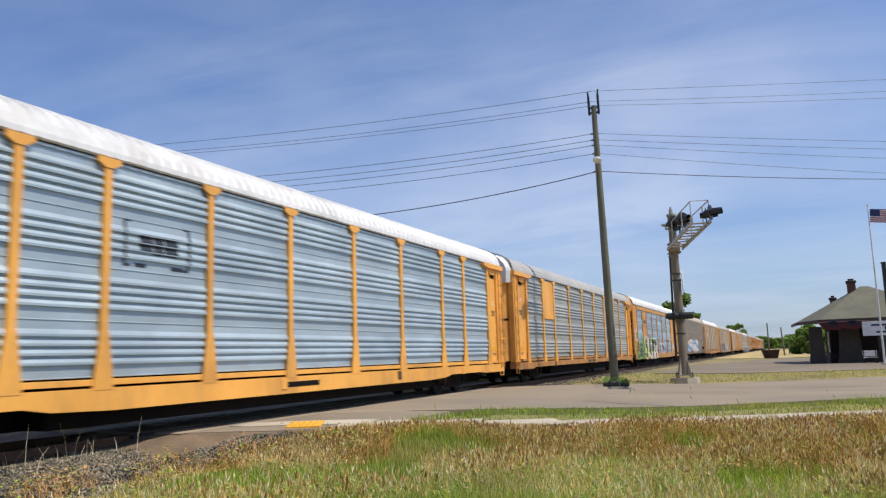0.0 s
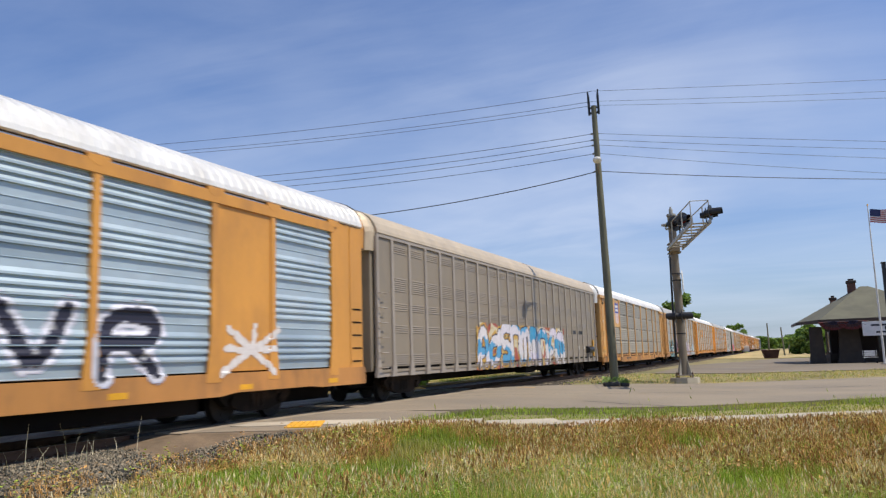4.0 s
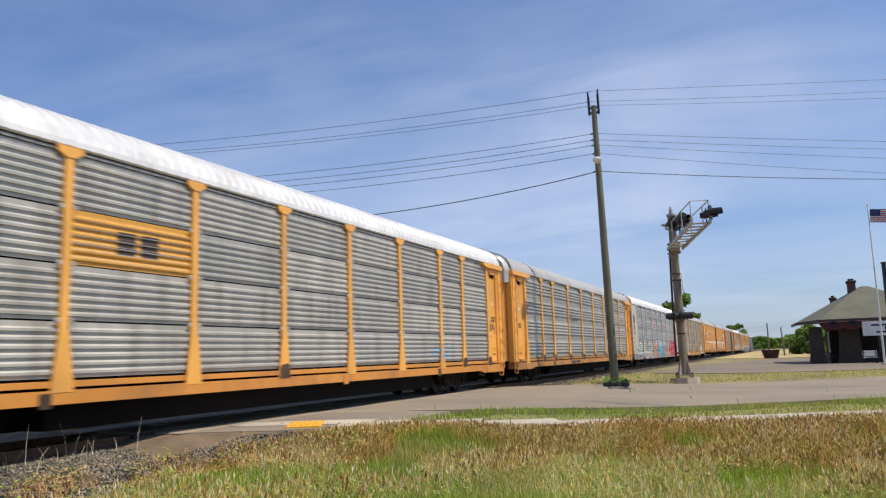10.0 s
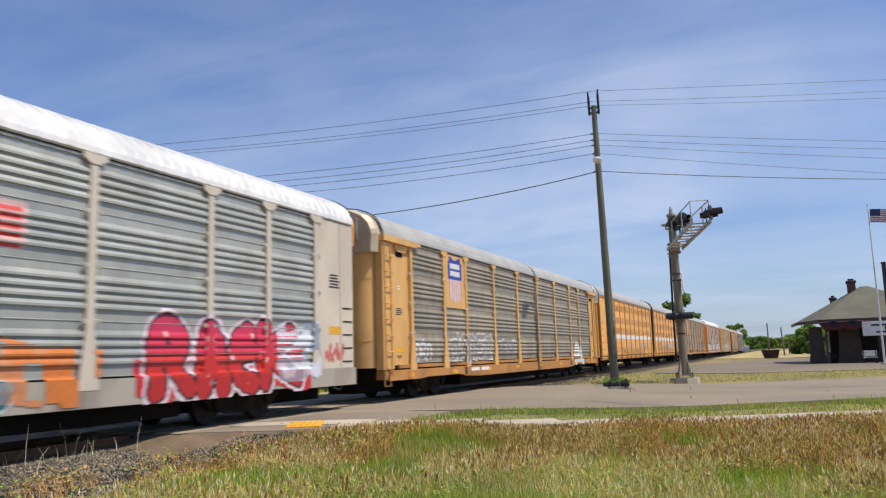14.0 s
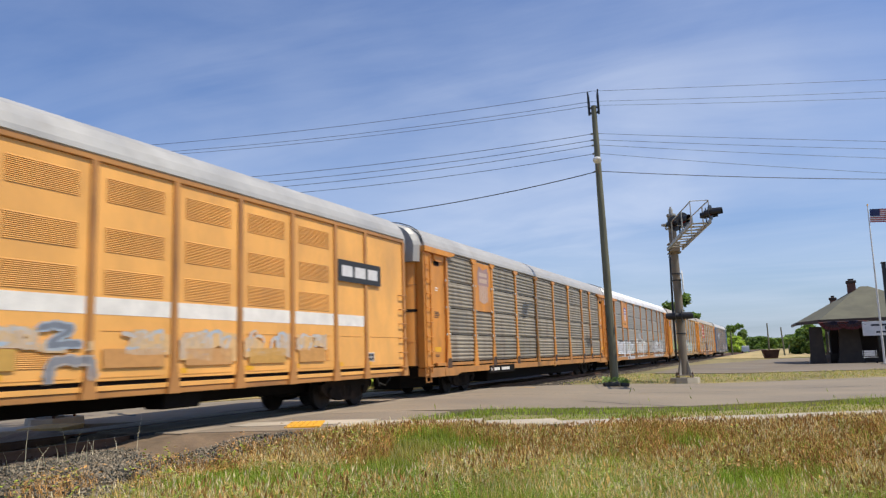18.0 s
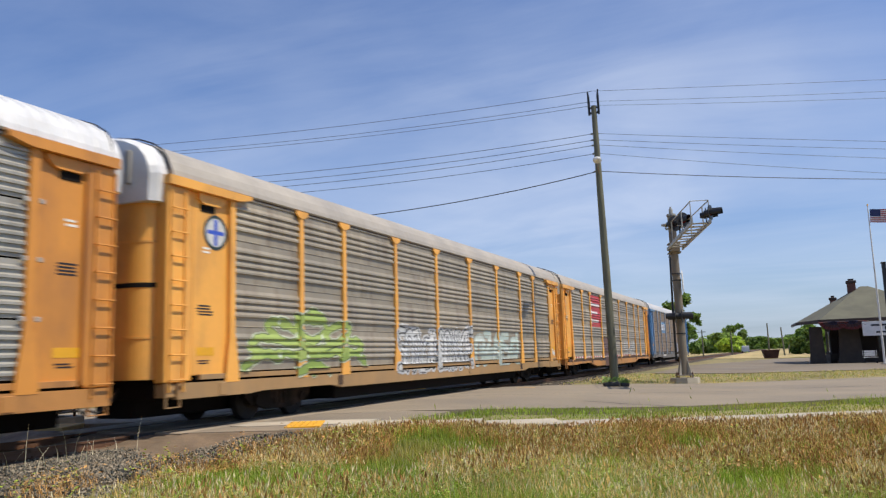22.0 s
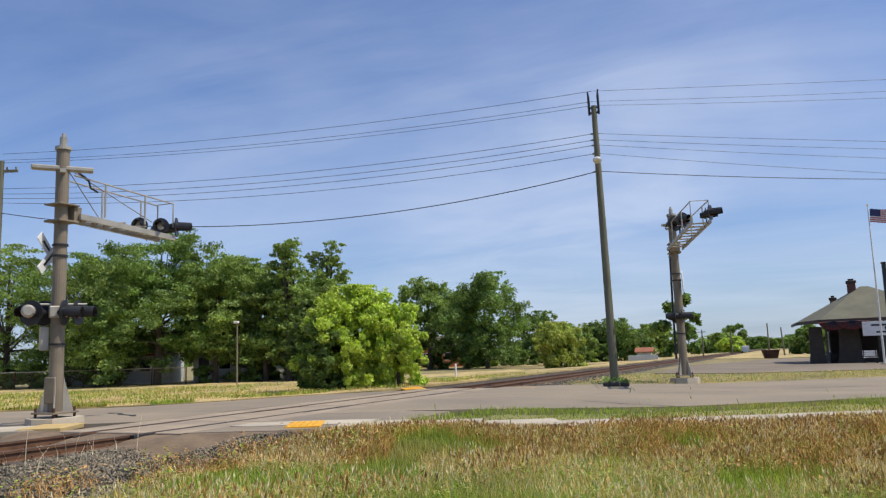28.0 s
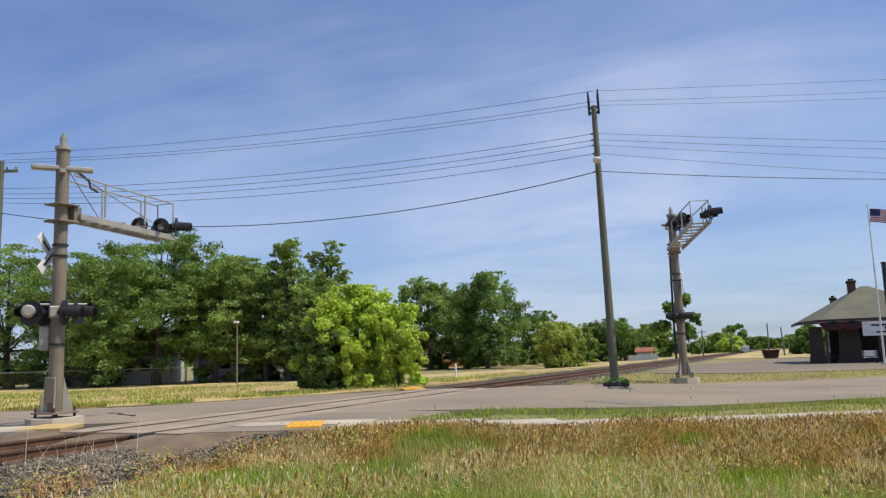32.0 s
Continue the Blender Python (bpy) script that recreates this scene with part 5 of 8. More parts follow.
# ---- grass ----
def blades(name, count, seed, where, hlo, hhi, width, material, label, bend=0.5, heads=None):
    """Grass blades, too many to count: narrow bent strips, some with seed heads."""
    r = np.random.RandomState(seed)
    x, y, z, tall = where(r, count)
    n = len(x)
    h = r.uniform(hlo, hhi, n) * tall
    a = r.uniform(0, 6.283, n)
    lean = r.uniform(0.05, bend, n) * h
    w = width * r.uniform(0.6, 1.4, n)
    ca, sa = np.cos(a), np.sin(a)
    b = a + r.uniform(0.8, 2.3, n)
    cb, sb = np.cos(b), np.sin(b)

    def at(t, s):
        k = t * t * lean
        return np.stack([x + k * ca + s * w * cb * (1 - 0.8 * t), y + k * sa + s * w * sb * (1 - 0.8 * t), z + h * t * (1 - 0.12 * t)], 1)
    v = np.stack([at(0.0, -0.5), at(0.0, 0.5), at(0.5, 0.5), at(0.5, -0.5), at(1.0, 0.0)], 1).reshape(-1, 3)
    i = np.arange(n)[:, None] * 5
    faces = (i + np.array([0, 1, 2, 3])).tolist() + (i + np.array([3, 2, 4])).tolist()
    me = bpy.data.meshes.new(name)
    me.from_pydata(v.tolist(), [], faces)
    ob = tagged(part(name, me, material), label, "grass", kind="stuff")
    if heads:
        top = at(1.0, 0.0)
        pick = np.nonzero(r.uniform(0, 1, n) < heads[0])[0]
        m = len(pick)
        p = top[pick]
        L = heads[1] * r.uniform(0.6, 1.4, m)
        ww = heads[2] * r.uniform(0.6, 1.4, m)
        dirv = np.stack([0.35 * ca[pick], 0.35 * sa[pick], np.ones(m)], 1)
        o = np.stack([cb[pick], sb[pick], np.zeros(m)], 1)
        o2 = np.stack([-sb[pick], cb[pick], np.zeros(m)], 1)
        L, ww = L[:, None], ww[:, None]
        q = np.stack([p - dirv * L * 0.35, p + o * ww, p + dirv * L * 0.65, p - o * ww, p - dirv * L * 0.35, p + o2 * ww, p + dirv * L * 0.65, p - o2 * ww], 1).reshape(-1, 3)
        me2 = bpy.data.meshes.new("seed_head")
        me2.from_pydata(q.tolist(), [], np.arange(m * 8).reshape(-1, 4).tolist())
        tagged(part("seed_heads", me2, heads[3]), heads[4], "grass", kind="stuff")
    return ob


def height_of(x, y):
    return np.array([under(a, b) for a, b in zip(x, y)])


def patchy(x, y, f, s):
    return np.array([noise.noise(Vector((a * f, b * f, s))) for a, b in zip(x, y)])


def field(lo, hi, edge, thin):
    """Places in the near field, seen from the footpath back towards the viewer; hi: nearer, thinner at the ballast."""
    def where(r, n):
        a = r.uniform(-0.98, 0.19, n * 3)
        d = np.sqrt(r.uniform(lo * lo, hi * hi, n * 3))
        x, y = EYE.x + d * np.sin(a), d * np.cos(a)
        ok = (y < 10.5 + 0.53 * x) & (x > 3.55 + 0.6 * patchy(x, y, 0.9, 2) + edge * np.clip((9.5 - y) / 4, 0, 1))
        keep = patchy(x, y, 0.55, 9) > thin
        x, y = x[ok & keep][:n], y[ok & keep][:n]
        t = np.clip(0.75 + 0.6 * patchy(x, y, 0.4, 5) + 0.12 * np.clip(x - 4, 0, 6) / 3, 0.35, 1.25)
        t *= np.clip((x - 2.6) / 2.0, 0.3, 1)
        t *= np.clip((10.9 + 0.53 * x - y) / 1.6, 0.35, 1)
        return x, y, height_of(x, y), t
    return where


def strip_between(r, n):
    x = r.uniform(4.5, 27, n)
    u = r.uniform(0, 1, n)
    y = (12.15 + 0.53 * x) * (1 - u) + (14.55 + 0.655 * x) * u
    ok = (x > 4.9) | (u < 0.3)
    x, y = x[ok], y[ok]
    return x, y, np.array([lie(a, b) for a, b in zip(x, y)]) - 0.03, np.clip(0.8 + 0.7 * patchy(x, y, 0.7, 4), 0.2, 1.3)


def leafy_weeds(name, count, seed, where, material, label):
    """Low broad-leaved weeds: small rosettes of tilted leaves, too many to count."""
    r = np.random.RandomState(seed)
    x, y, z, tall = where(r, count)
    n = len(x)
    vs, m = [], 7
    for k in range(m):
        a = r.uniform(0, 6.283, n)
        h = r.uniform(0.05, 0.26, n) * tall
        l = r.uniform(0.025, 0.065, n)
        d = np.stack([np.cos(a), np.sin(a), r.uniform(-0.3, 0.6, n)], 1) * l[:, None]
        s = np.stack([-np.sin(a), np.cos(a), r.uniform(-0.4, 0.4, n)], 1) * l[:, None] * 0.4
        p = np.stack([x + r.normal(0, 0.05, n), y + r.normal(0, 0.05, n), z + h], 1)
        vs.append(np.stack([p, p + 0.5 * d + s, p + d, p + 0.5 * d - s], 1))
    q = np.concatenate(vs).reshape(-1, 3)
    me = bpy.data.meshes.new(name)
    me.from_pydata(q.tolist(), [], np.arange(len(q)).reshape(-1, 4).tolist())
    return tagged(part(name, me, material), label, "weeds", kind="stuff")


def far_strip(r, n):
    x = r.uniform(2.9, 30, n)
    u = r.uniform(0, 1, n)
    y = (28.3 + 0.655 * x) * (1 - u) + (45.0 + 0.42 * (x - 4.9)) * u
    return x, y, height_of(x, y), np.clip(0.8 + 0.7 * patchy(x, y, 0.5, 4), 0.1, 1.3)


def far_verge(r, n):
    x = r.uniform(-34, -3.0, n)
    y = 28.7 + 0.655 * x + r.uniform(0, 1, n) ** 1.3 * 26
    z = np.array([lie(a, b) for a, b in zip(x, y)])
    return x, y, z, np.clip(0.7 + 0.9 * patchy(x, y, 0.3, 6), 0.15, 1.3)


def dead_edge(r, n):
    y = r.uniform(4.0, 12.0, n)
    x = 3.0 + 0.3 * np.clip(y - 8, 0, 4) + r.normal(0.4, 0.6, n)
    ok = (patchy(x, y, 1.1, 3) > -0.05) & (y < 10.3 + 0.53 * x)
    x, y = x[ok], y[ok]
    return x, y, np.maximum(height_of(x, y), [bed_height(v) for v in x]), np.ones(len(x))


def verge_green(r, n):
    x = r.uniform(-36, -3.0, 2 * n)
    n = 2 * n
    y = 28.7 + 0.655 * x + r.uniform(0, 1, n) ** 2.2 * 26
    ok = patchy(x, y, 0.35, 12) > np.where(x < -17, -0.5, 0.0)
    x, y = x[ok], y[ok]
    return x, y, np.array([lie(a, b) for a, b in zip(x, y)]) + 0.03, np.clip(0.9 + 0.9 * patchy(x, y, 0.5, 6), 0.3, 1.6)


blades("grass", 96000, 41, field(6.5, 21, 0.9, -0.9), 0.10, 0.34, 0.0085, M["blade"], "long green and straw grass in the foreground", 0.6)
blades("weeds", 44000, 52, field(11.8, 21, 1.5, -0.3), 0.12, 0.38, 0.011, M["deadweed"], "reddish dry weeds among the grass", 1.3, (0.35, 0.06, 0.010, M["seed"], "red-brown weed seed heads"))
blades("grass", 30000, 42, field(6.5, 21, 0.6, -0.05), 0.14, 0.42, 0.0065, M["straw"], "tall dry straw grass with pale seed heads", 0.65, (0.4, 0.09, 0.008, M["straw"], "pale dry grass seed heads"))
blades("grass", 34000, 48, field(6.5, 14.5, 1.0, -0.15), 0.10, 0.34, 0.009, M["lush"], "fresh green grass in patches", 0.6)
blades("grass", 6000, 53, field(7.0, 20, 1.0, -0.05), 0.24, 0.50, 0.0075, M["palestalk"], "pale bleached grass stalks", 0.95, (0.6, 0.08, 0.007, M["palestalk"], "bleached seed heads"))
blades("weeds", 12000, 49, dead_edge, 0.04, 0.16, 0.012, M["deadweed"], "dead red-brown weeds at the edge of the ballast", 0.9)
blades("weeds", 6500, 43, field(7.5, 19, 1.6, 0.16), 0.18, 0.42, 0.009, M["seed"], "red-brown dock stems gone to seed", 0.5, (0.9, 0.08, 0.012, M["seed"], "red-brown dock seed heads"))
leafy_weeds("weeds", 5200, 61, field(6.5, 20, 0.6, 0.06), M["blade"], "low broad-leaved green weeds among the grass")
leafy_weeds("weeds", 3200, 62, field(10.5, 21, 1.2, -0.1), M["seed"], "low red-brown leafy weeds among the grass")
leafy_weeds("weeds", 260, 67, dead_edge, M["seed"], "dead red-brown leaf litter at the edge of the ballast")
leafy_weeds("weeds", 220, 63, dead_edge, M["blade"], "small green weeds at the edge of the ballast")
blades("weeds", 70, 47, field(10.0, 19, 1.6, -0.3), 0.55, 0.95, 0.009, M["blade"], "single tall weed stalks standing over the grass", 0.25, (0.7, 0.10, 0.007, M["blade"], "loose weed flower heads"))
def ballast_stalks(r, n):
    y = r.uniform(7.2, 10.4, n)
    x = 1.55 + r.uniform(0, 0.5, n)
    return x, y, np.array([bed_height(v) for v in x]), np.ones(n)


blades("weeds", 18, 66, ballast_stalks, 0.3, 0.75, 0.013, M["palestalk"], "single bleached dead stalks standing in the ballast", 0.5)
blades("grass", 20000, 44, strip_between, 0.05, 0.17, 0.014, M["blade"], "short green grass strip between footpath and road", 0.6)
blades("grass", 12000, 51, far_strip, 0.04, 0.15, 0.022, M["straw"], "dry straw grass beyond the road", 0.6)
blades("grass", 7000, 45, far_strip, 0.04, 0.16, 0.022, M["blade"], "short patchy grass beyond the road", 0.6)
blades("grass", 34000, 46, far_verge, 0.04, 0.22, 0.026, M["straw"], "short dry grass beside the track", 0.6)
blades("grass", 22000, 50, verge_green, 0.05, 0.24, 0.03, M["blade"], "green tufts in the dry verge", 0.6)


# ---- train ----
SPEED = 17.05
ZB, ZE = 1.09, 4.84
LONG = 27.5
POSTS = [1.92, 4.44, 6.40, 9.34, 12.28, 15.22, 18.16, 21.10, 23.06, 25.58]
ROWS = 4
SLOT = 0.915
IN = 0.36
NOW = {"bold": False, "posts": POSTS, "gap": True}
ROW_H = (ZE - 0.10 - ZB) / ROWS
CACHE = {}


def shared(key, make):
    if key not in CACHE:
        CACHE[key] = make()
    return CACHE[key]


def rib_profile(bold):
    """Height and depth of one row of corrugated sheet, from its foot up."""
    if bold:
        pts, z, count, pitch, deep = [(0.0, 0.0), (0.006, 0.012), (0.016, 0.012), (0.022, 0.0), (0.1, 0.0)], 0.21, 4, 0.149, 0.046
    else:
        pts, z, count, pitch, deep = [(0.016, -0.03), (0.016, 0.0), (0.06, 0.0)], 0.07, 6, 0.132, 0.032
    for k in range(count):
        pts += [(z, 0.0), (z + 0.006, deep), (z + 0.045, deep), (z + 0.120, 0.004)] if bold else [(z, 0.0), (z + 0.010, deep), (z + 0.050, deep), (z + 0.080, 0.0)]
        z += pitch
    return pts + ([(ROW_H, 0.0)] if bold else [(ROW_H - 0.016, 0.0), (ROW_H - 0.016, -0.03)])


RIBS = {b: rib_profile(b) for b in (False, True)}


def side_depth(y, z, flat=False):
    """How far out the side of a car stands at a place along it."""
    y, z = np.broadcast_arrays(np.asarray(y, float), np.asarray(z, float))
    if flat:
        return np.where(z < ZB, 1.602, 1.565)
    zz = np.mod(np.clip(z - ZB, 0, None), ROW_H)
    prof = RIBS[NOW["bold"]]
    x = 1.545 + np.maximum(np.interp(zz, [p[0] + 1e-6 * k for k, p in enumerate(prof)], [p[1] for p in prof]), 0)
    near = np.min(np.abs(y[..., None] - np.array(NOW["posts"])), axis=-1)
    x = np.where(near < 0.085 + np.clip(0.14 * (1.84 - z) / 0.75, 0, 0.16), 1.626, x)
    x = np.where((y < POSTS[0]) | (y > POSTS[-1]), 1.582, x)
    return np.where(z < ZB, 1.626, x)


def sheet_mesh(w, bold=False):
    g = Geo()
    rings = [[(1.545 + d, y, z) for z, d in RIBS[bold]] for y in (0.0, w)]
    g.loft(rings)
    return g.mesh("side_panel")


def roof_mesh(length, rib=0.014):
    prof = [(1.585, ZE - 0.03), (1.62, ZE), (1.60, ZE + 0.10), (1.52, ZE + 0.28), (1.36, ZE + 0.48), (1.10, ZE + 0.64), (0.75, ZE + 0.77), (0.38, ZE + 0.84), (0.0, ZE + 0.86)]
    full = prof + [(-x, z) for x, z in prof[-2::-1]]
    rings, y = [], 0.0
    while y < length - 0.01:
        for dy, k in ((0.0, 1.0), (0.16, 1.0), (0.19, 1 + rib), (0.27, 1 + rib)):
            if y + dy <= length:
                rings.append([(x * k, y + dy, ZE + (z - ZE) * (1 + (k - 1) * 4)) for x, z in full])
        y += 0.30
    rings.append([(x, length, z) for x, z in full])
    g = Geo().loft(rings)
    n = len(full)
    g.f += [tuple(range(n))[::-1], tuple(range((len(rings) - 1) * n, len(rings) * n))]
    return g.mesh("roof", False, False)


def end_roof(rear):
    """Bulged roof end above the end doors."""
    prof = [(1.50, 4.30), (1.53, ZE), (1.50, ZE + 0.14), (1.40, ZE + 0.36), (1.18, ZE + 0.58), (0.80, ZE + 0.74), (0.4, ZE + 0.81), (0.0, ZE + 0.83)]
    full = prof + [(-x, z) for x, z in prof[-2::-1]]
    s = -1 if not rear else 1
    g = Geo()
    rings = [[(x * k, s * dy, 4.3 + (z - 4.3) * (1 - (1 - k) * 0.6)) for x, z in full] for dy, k in ((-0.02, 1.0), (0.20, 1.0), (0.34, 0.93))]
    g.loft(rings, True, True)
    return g.mesh("end_cap")


def wheelset_mesh():
    g = Geo()
    for s in (-1, 1):
        g.tube((s * 0.69, 0, 0), (s * 0.825, 0, 0), 0.42, 0.42, 24).tube((s * 0.685, 0, 0), (s * 0.715, 0, 0), 0.448, 0.448, 24)
        g.tube((s * 0.83, 0, 0), (s * 0.90, 0, 0), 0.16, 0.12, 12)
        for k in range(4):
            a = k * math.pi / 2
            g.tube((s * 0.826, 0.26 * math.cos(a), 0.26 * math.sin(a)), (s * 0.834, 0.26 * math.cos(a), 0.26 * math.sin(a)), 0.06, n=8)
    g.tube((-1.0, 0, 0), (1.0, 0, 0), 0.085, n=10)
    return g.mesh("wheelset")


def truck_side_mesh():
    ring = [(-1.25, 0.50), (-1.25, 0.62), (-0.75, 0.78), (0.75, 0.78), (1.25, 0.62), (1.25, 0.50), (1.05, 0.34), (0.78, 0.30), (0.42, 0.20), (-0.42, 0.20), (-0.78, 0.30), (-1.05, 0.34)]
    g = Geo().prism(ring, 0, 0.93, 1.06)
    for y in (-0.18, 0.0, 0.18):
        g.tube((1.02, y, 0.30), (1.02, y, 0.58), 0.075, n=8)
    for y in (-0.86, 0.86):
        g.tube((1.0, y, 0.43), (1.13, y, 0.43), 0.13, 0.11, 12)
    return g.mesh("side_frame")


SPINNERS = []


def truck(car, y, first):
    root = new("truck")
    root.parent = car
    root.matrix_basis = pose(0, y, 0)
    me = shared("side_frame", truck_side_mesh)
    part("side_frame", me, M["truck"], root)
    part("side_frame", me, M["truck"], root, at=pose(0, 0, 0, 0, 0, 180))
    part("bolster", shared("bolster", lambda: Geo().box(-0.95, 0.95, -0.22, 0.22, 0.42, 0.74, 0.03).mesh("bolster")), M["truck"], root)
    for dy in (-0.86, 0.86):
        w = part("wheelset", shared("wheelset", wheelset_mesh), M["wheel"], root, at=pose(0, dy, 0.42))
        SPINNERS.append((w, dy, first, y + dy))


def coupler(car, y, s):
    g = Geo().box(-0.12, 0.12, min(0, s * 0.6), max(0, s * 0.6), 0.72, 0.92, 0.02).box(-0.19, 0.19, min(s * 0.42, s * 0.72), max(s * 0.42, s * 0.72), 0.68, 0.98, 0.05)
    part("coupler", g, M["truck"], car, at=pose(0, y, 0))
    pts = [(0.35, y, 0.85), (0.36, y + s * 0.2, 0.62), (0.3, y + s * 0.45, 0.42), (0.2, y + s * 0.6, 0.5)]
    part("brake_hose", Geo().path(pts, 0.028, 6), M["rubber"], car)


def ladder_mesh():
    g = Geo()
    for y in (0.03, 0.40):
        g.box(1.60, 1.655, y - 0.018, y + 0.018, 0.75, 4.55)
    return g.mesh("ladder_rails")


def rung_mesh():
    return Geo().tube((1.70, 0.03, 0), (1.70, 0.42, 0), 0.016, n=6).tube((1.60, 0.035, 0), (1.70, 0.035, 0), 0.014, n=5).tube((1.60, 0.415, 0), (1.70, 0.415, 0), 0.014, n=5).mesh("rung")


def post_mesh(foot=0.42, head=0.5):
    g = Geo().box(1.50, 1.622, -0.085, 0.085, SLOT + 0.002, ZE - 0.02, 0.012)
    ring = [(-foot / 2, SLOT - 0.03), (foot / 2, SLOT - 0.03), (foot / 2 - 0.03, ZB + 0.1), (0.088, ZB + 0.75), (-0.088, ZB + 0.75), (-foot / 2 + 0.03, ZB + 0.1)]
    g.prism(ring, 0, 1.585, 1.627)
    top = [(-0.088, ZE - 0.20), (0.088, ZE - 0.20), (head / 2, ZE - 0.11), (head / 2, ZE - 0.03), (-head / 2, ZE - 0.03), (-head / 2, ZE - 0.11)]
    g.prism(top, 0, 1.585, 1.637)
    return g.mesh("post")


def clip_mesh():
    return Geo().box(1.60, 1.632, -0.045, 0.045, -0.04, 0.04, 0.01).mesh("clip")


def sill_mesh(deep=0.52, SLOT=SLOT):
    ring = [(IN, 0.62), (2.5, 0.62), (2.9, max(0.66, deep)), (5.7, max(0.66, deep)), (6.2, max(0.58, deep)), (7.4, deep), (LONG - 7.4, deep), (LONG - 6.2, max(0.58, deep)), (LONG - 5.7, max(0.66, deep)), (LONG - 2.9, max(0.66, deep)), (LONG - 2.5, 0.62), (LONG - IN, 0.62), (LONG - IN, SLOT), (IN, SLOT)]
    return Geo().prism(ring, 0, 1.50, 1.62).mesh("side_sill")


def door_line(bulge):
    """Half of a rounded end door in plan: flat in the middle, curved back towards its edge."""
    turn = [math.pi / 2 * k / 12 for k in range(13)]
    return [(0.0, bulge), (0.5, bulge)] + [(0.78 + 0.55 * math.sin(a), bulge * math.cos(a)) for a in turn]


def corrugated_car(front, frame_mat, sheet, roof, label, ends="recessed", posts=True, clips=True, sill=None, end_face=None, solid=(), bold=False, posts_at=None, cap=None, post_mat=None, ledge=True, grime=(), band_on=True, deep=0.54, low_sill=False, bands=(2.70,)):
    """Enclosed car carrier with corrugated steel sides, built from its parts. front: place of its leading end at the start."""
    NOW["bold"], NOW["posts"], NOW["gap"] = bold, posts_at or POSTS, ends != "full"
    car = thing("autorack", pose(0, front, 0), label, "rail car", "freight train cars")
    fm, sm, rm = M[frame_mat], M[sheet], M[roof]
    sl = M[sill or {"cream": "sillcream"}.get(frame_mat, "sillyellow")]
    # The deep lower boxes are added to block light from under the car.
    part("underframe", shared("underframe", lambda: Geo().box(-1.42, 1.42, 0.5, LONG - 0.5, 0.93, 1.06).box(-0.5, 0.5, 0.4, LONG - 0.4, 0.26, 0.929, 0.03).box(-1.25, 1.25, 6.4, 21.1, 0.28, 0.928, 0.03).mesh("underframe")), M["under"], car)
    for turn in (0, 180):
        at = Matrix() if turn == 0 else pose(0, LONG, 0, 0, 0, 180)
        part("side_sill", shared("tall_sill", lambda: sill_mesh(0.60, ZB - 0.03)) if ends == "full" else shared(("sill", deep, low_sill), lambda: sill_mesh(deep, 0.775 if low_sill else SLOT)), sl, car, at=at)
        if low_sill:
            # Dark plate fills the slot above the low sill.
            part("sill_step", shared("sill_step", lambda: Geo().box(1.46, 1.575, 1.0, LONG - 1.0, 0.777, 0.925, 0.004).mesh("sill_step")), M["stain"], car, at=at)
            part("foot_strip", shared("foot_strip", lambda: Geo().box(1.46, 1.582, 1.9, LONG - 1.9, 0.928, ZB + 0.01, 0.004).mesh("foot_strip")), sm, car, at=at)
        if ledge:
            part("sill_ledge", shared("ledge", lambda: Geo().box(1.50, 1.596, 1.0, LONG - 1.0, SLOT + 0.045, ZB - 0.03, 0.004).mesh("sill_ledge")), sl, car, at=at)
        edges = posts_at or POSTS
        for i, (a, b) in enumerate(zip(edges, edges[1:])):
            me = shared(("sheet", round(b - a, 2), bold), lambda: sheet_mesh(b - a, bold))
            for row in range(ROWS):
                if turn == 0 and (i, row) in solid:
                    continue
                part("side_panel", me, sm, car, at=at @ pose(0, a, ZB + row * ROW_H))
        for p in edges:
            po = part("post", shared("post", post_mesh), M[post_mat] if post_mat else fm, car, at=at @ pose(0, p, 0))
            if turn == 0 and edges.index(p) in grime:
                part("foot_stain", shared("foot_stain", lambda: Geo().prism([(-0.20, SLOT - 0.025), (0.20, SLOT - 0.025), (0.17, ZB + 0.08), (0.13, ZB + 0.13), (-0.12, ZB + 0.10), (-0.17, ZB + 0.05)], 0, 1.6275, 1.630).mesh("foot_stain")), M["stain"], po, "dark rust stain")
            if turn == 0 and edges.index(p) in (0, 2, 5, 7, 9) and ends != "full":
                part("stake_pocket", shared("stake_pocket", lambda: Geo().box(1.6205, 1.640, -0.11, 0.11, 0.64, 0.88, 0.01).mesh("stake_pocket")), M["stain"] if edges.index(p) % 5 == 2 else sl, car, at=at @ pose(0, p - 0.3, 0))
            if clips and turn == 0:
                for k in range(1, ROWS):
                    for q in (-0.135, 0.135):
                        part("clip", shared("clip", clip_mesh), M["steelgrey"], po, at=pose(0, q, ZB + k * ROW_H))
        part("top_chord", shared("chord", lambda: Geo().box(1.50, 1.574, 0.5, LONG - 0.5, ZE - 0.10, ZE - 0.032).mesh("top_chord")), sm, car, at=at)
        # The shaded gap below the roof edge is drawn as a thin dark strip.
        part("gutter", shared("gutter", lambda: Geo().box(1.5745, 1.578, 0.7, LONG - 0.7, ZE - 0.058, ZE - 0.034).mesh("gutter")), M["stain"], car, at=at)
        # Near-black backing: shade behind the sheets is put into its colour.
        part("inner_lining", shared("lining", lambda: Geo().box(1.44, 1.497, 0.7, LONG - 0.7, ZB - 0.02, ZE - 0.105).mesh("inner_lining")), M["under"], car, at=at)
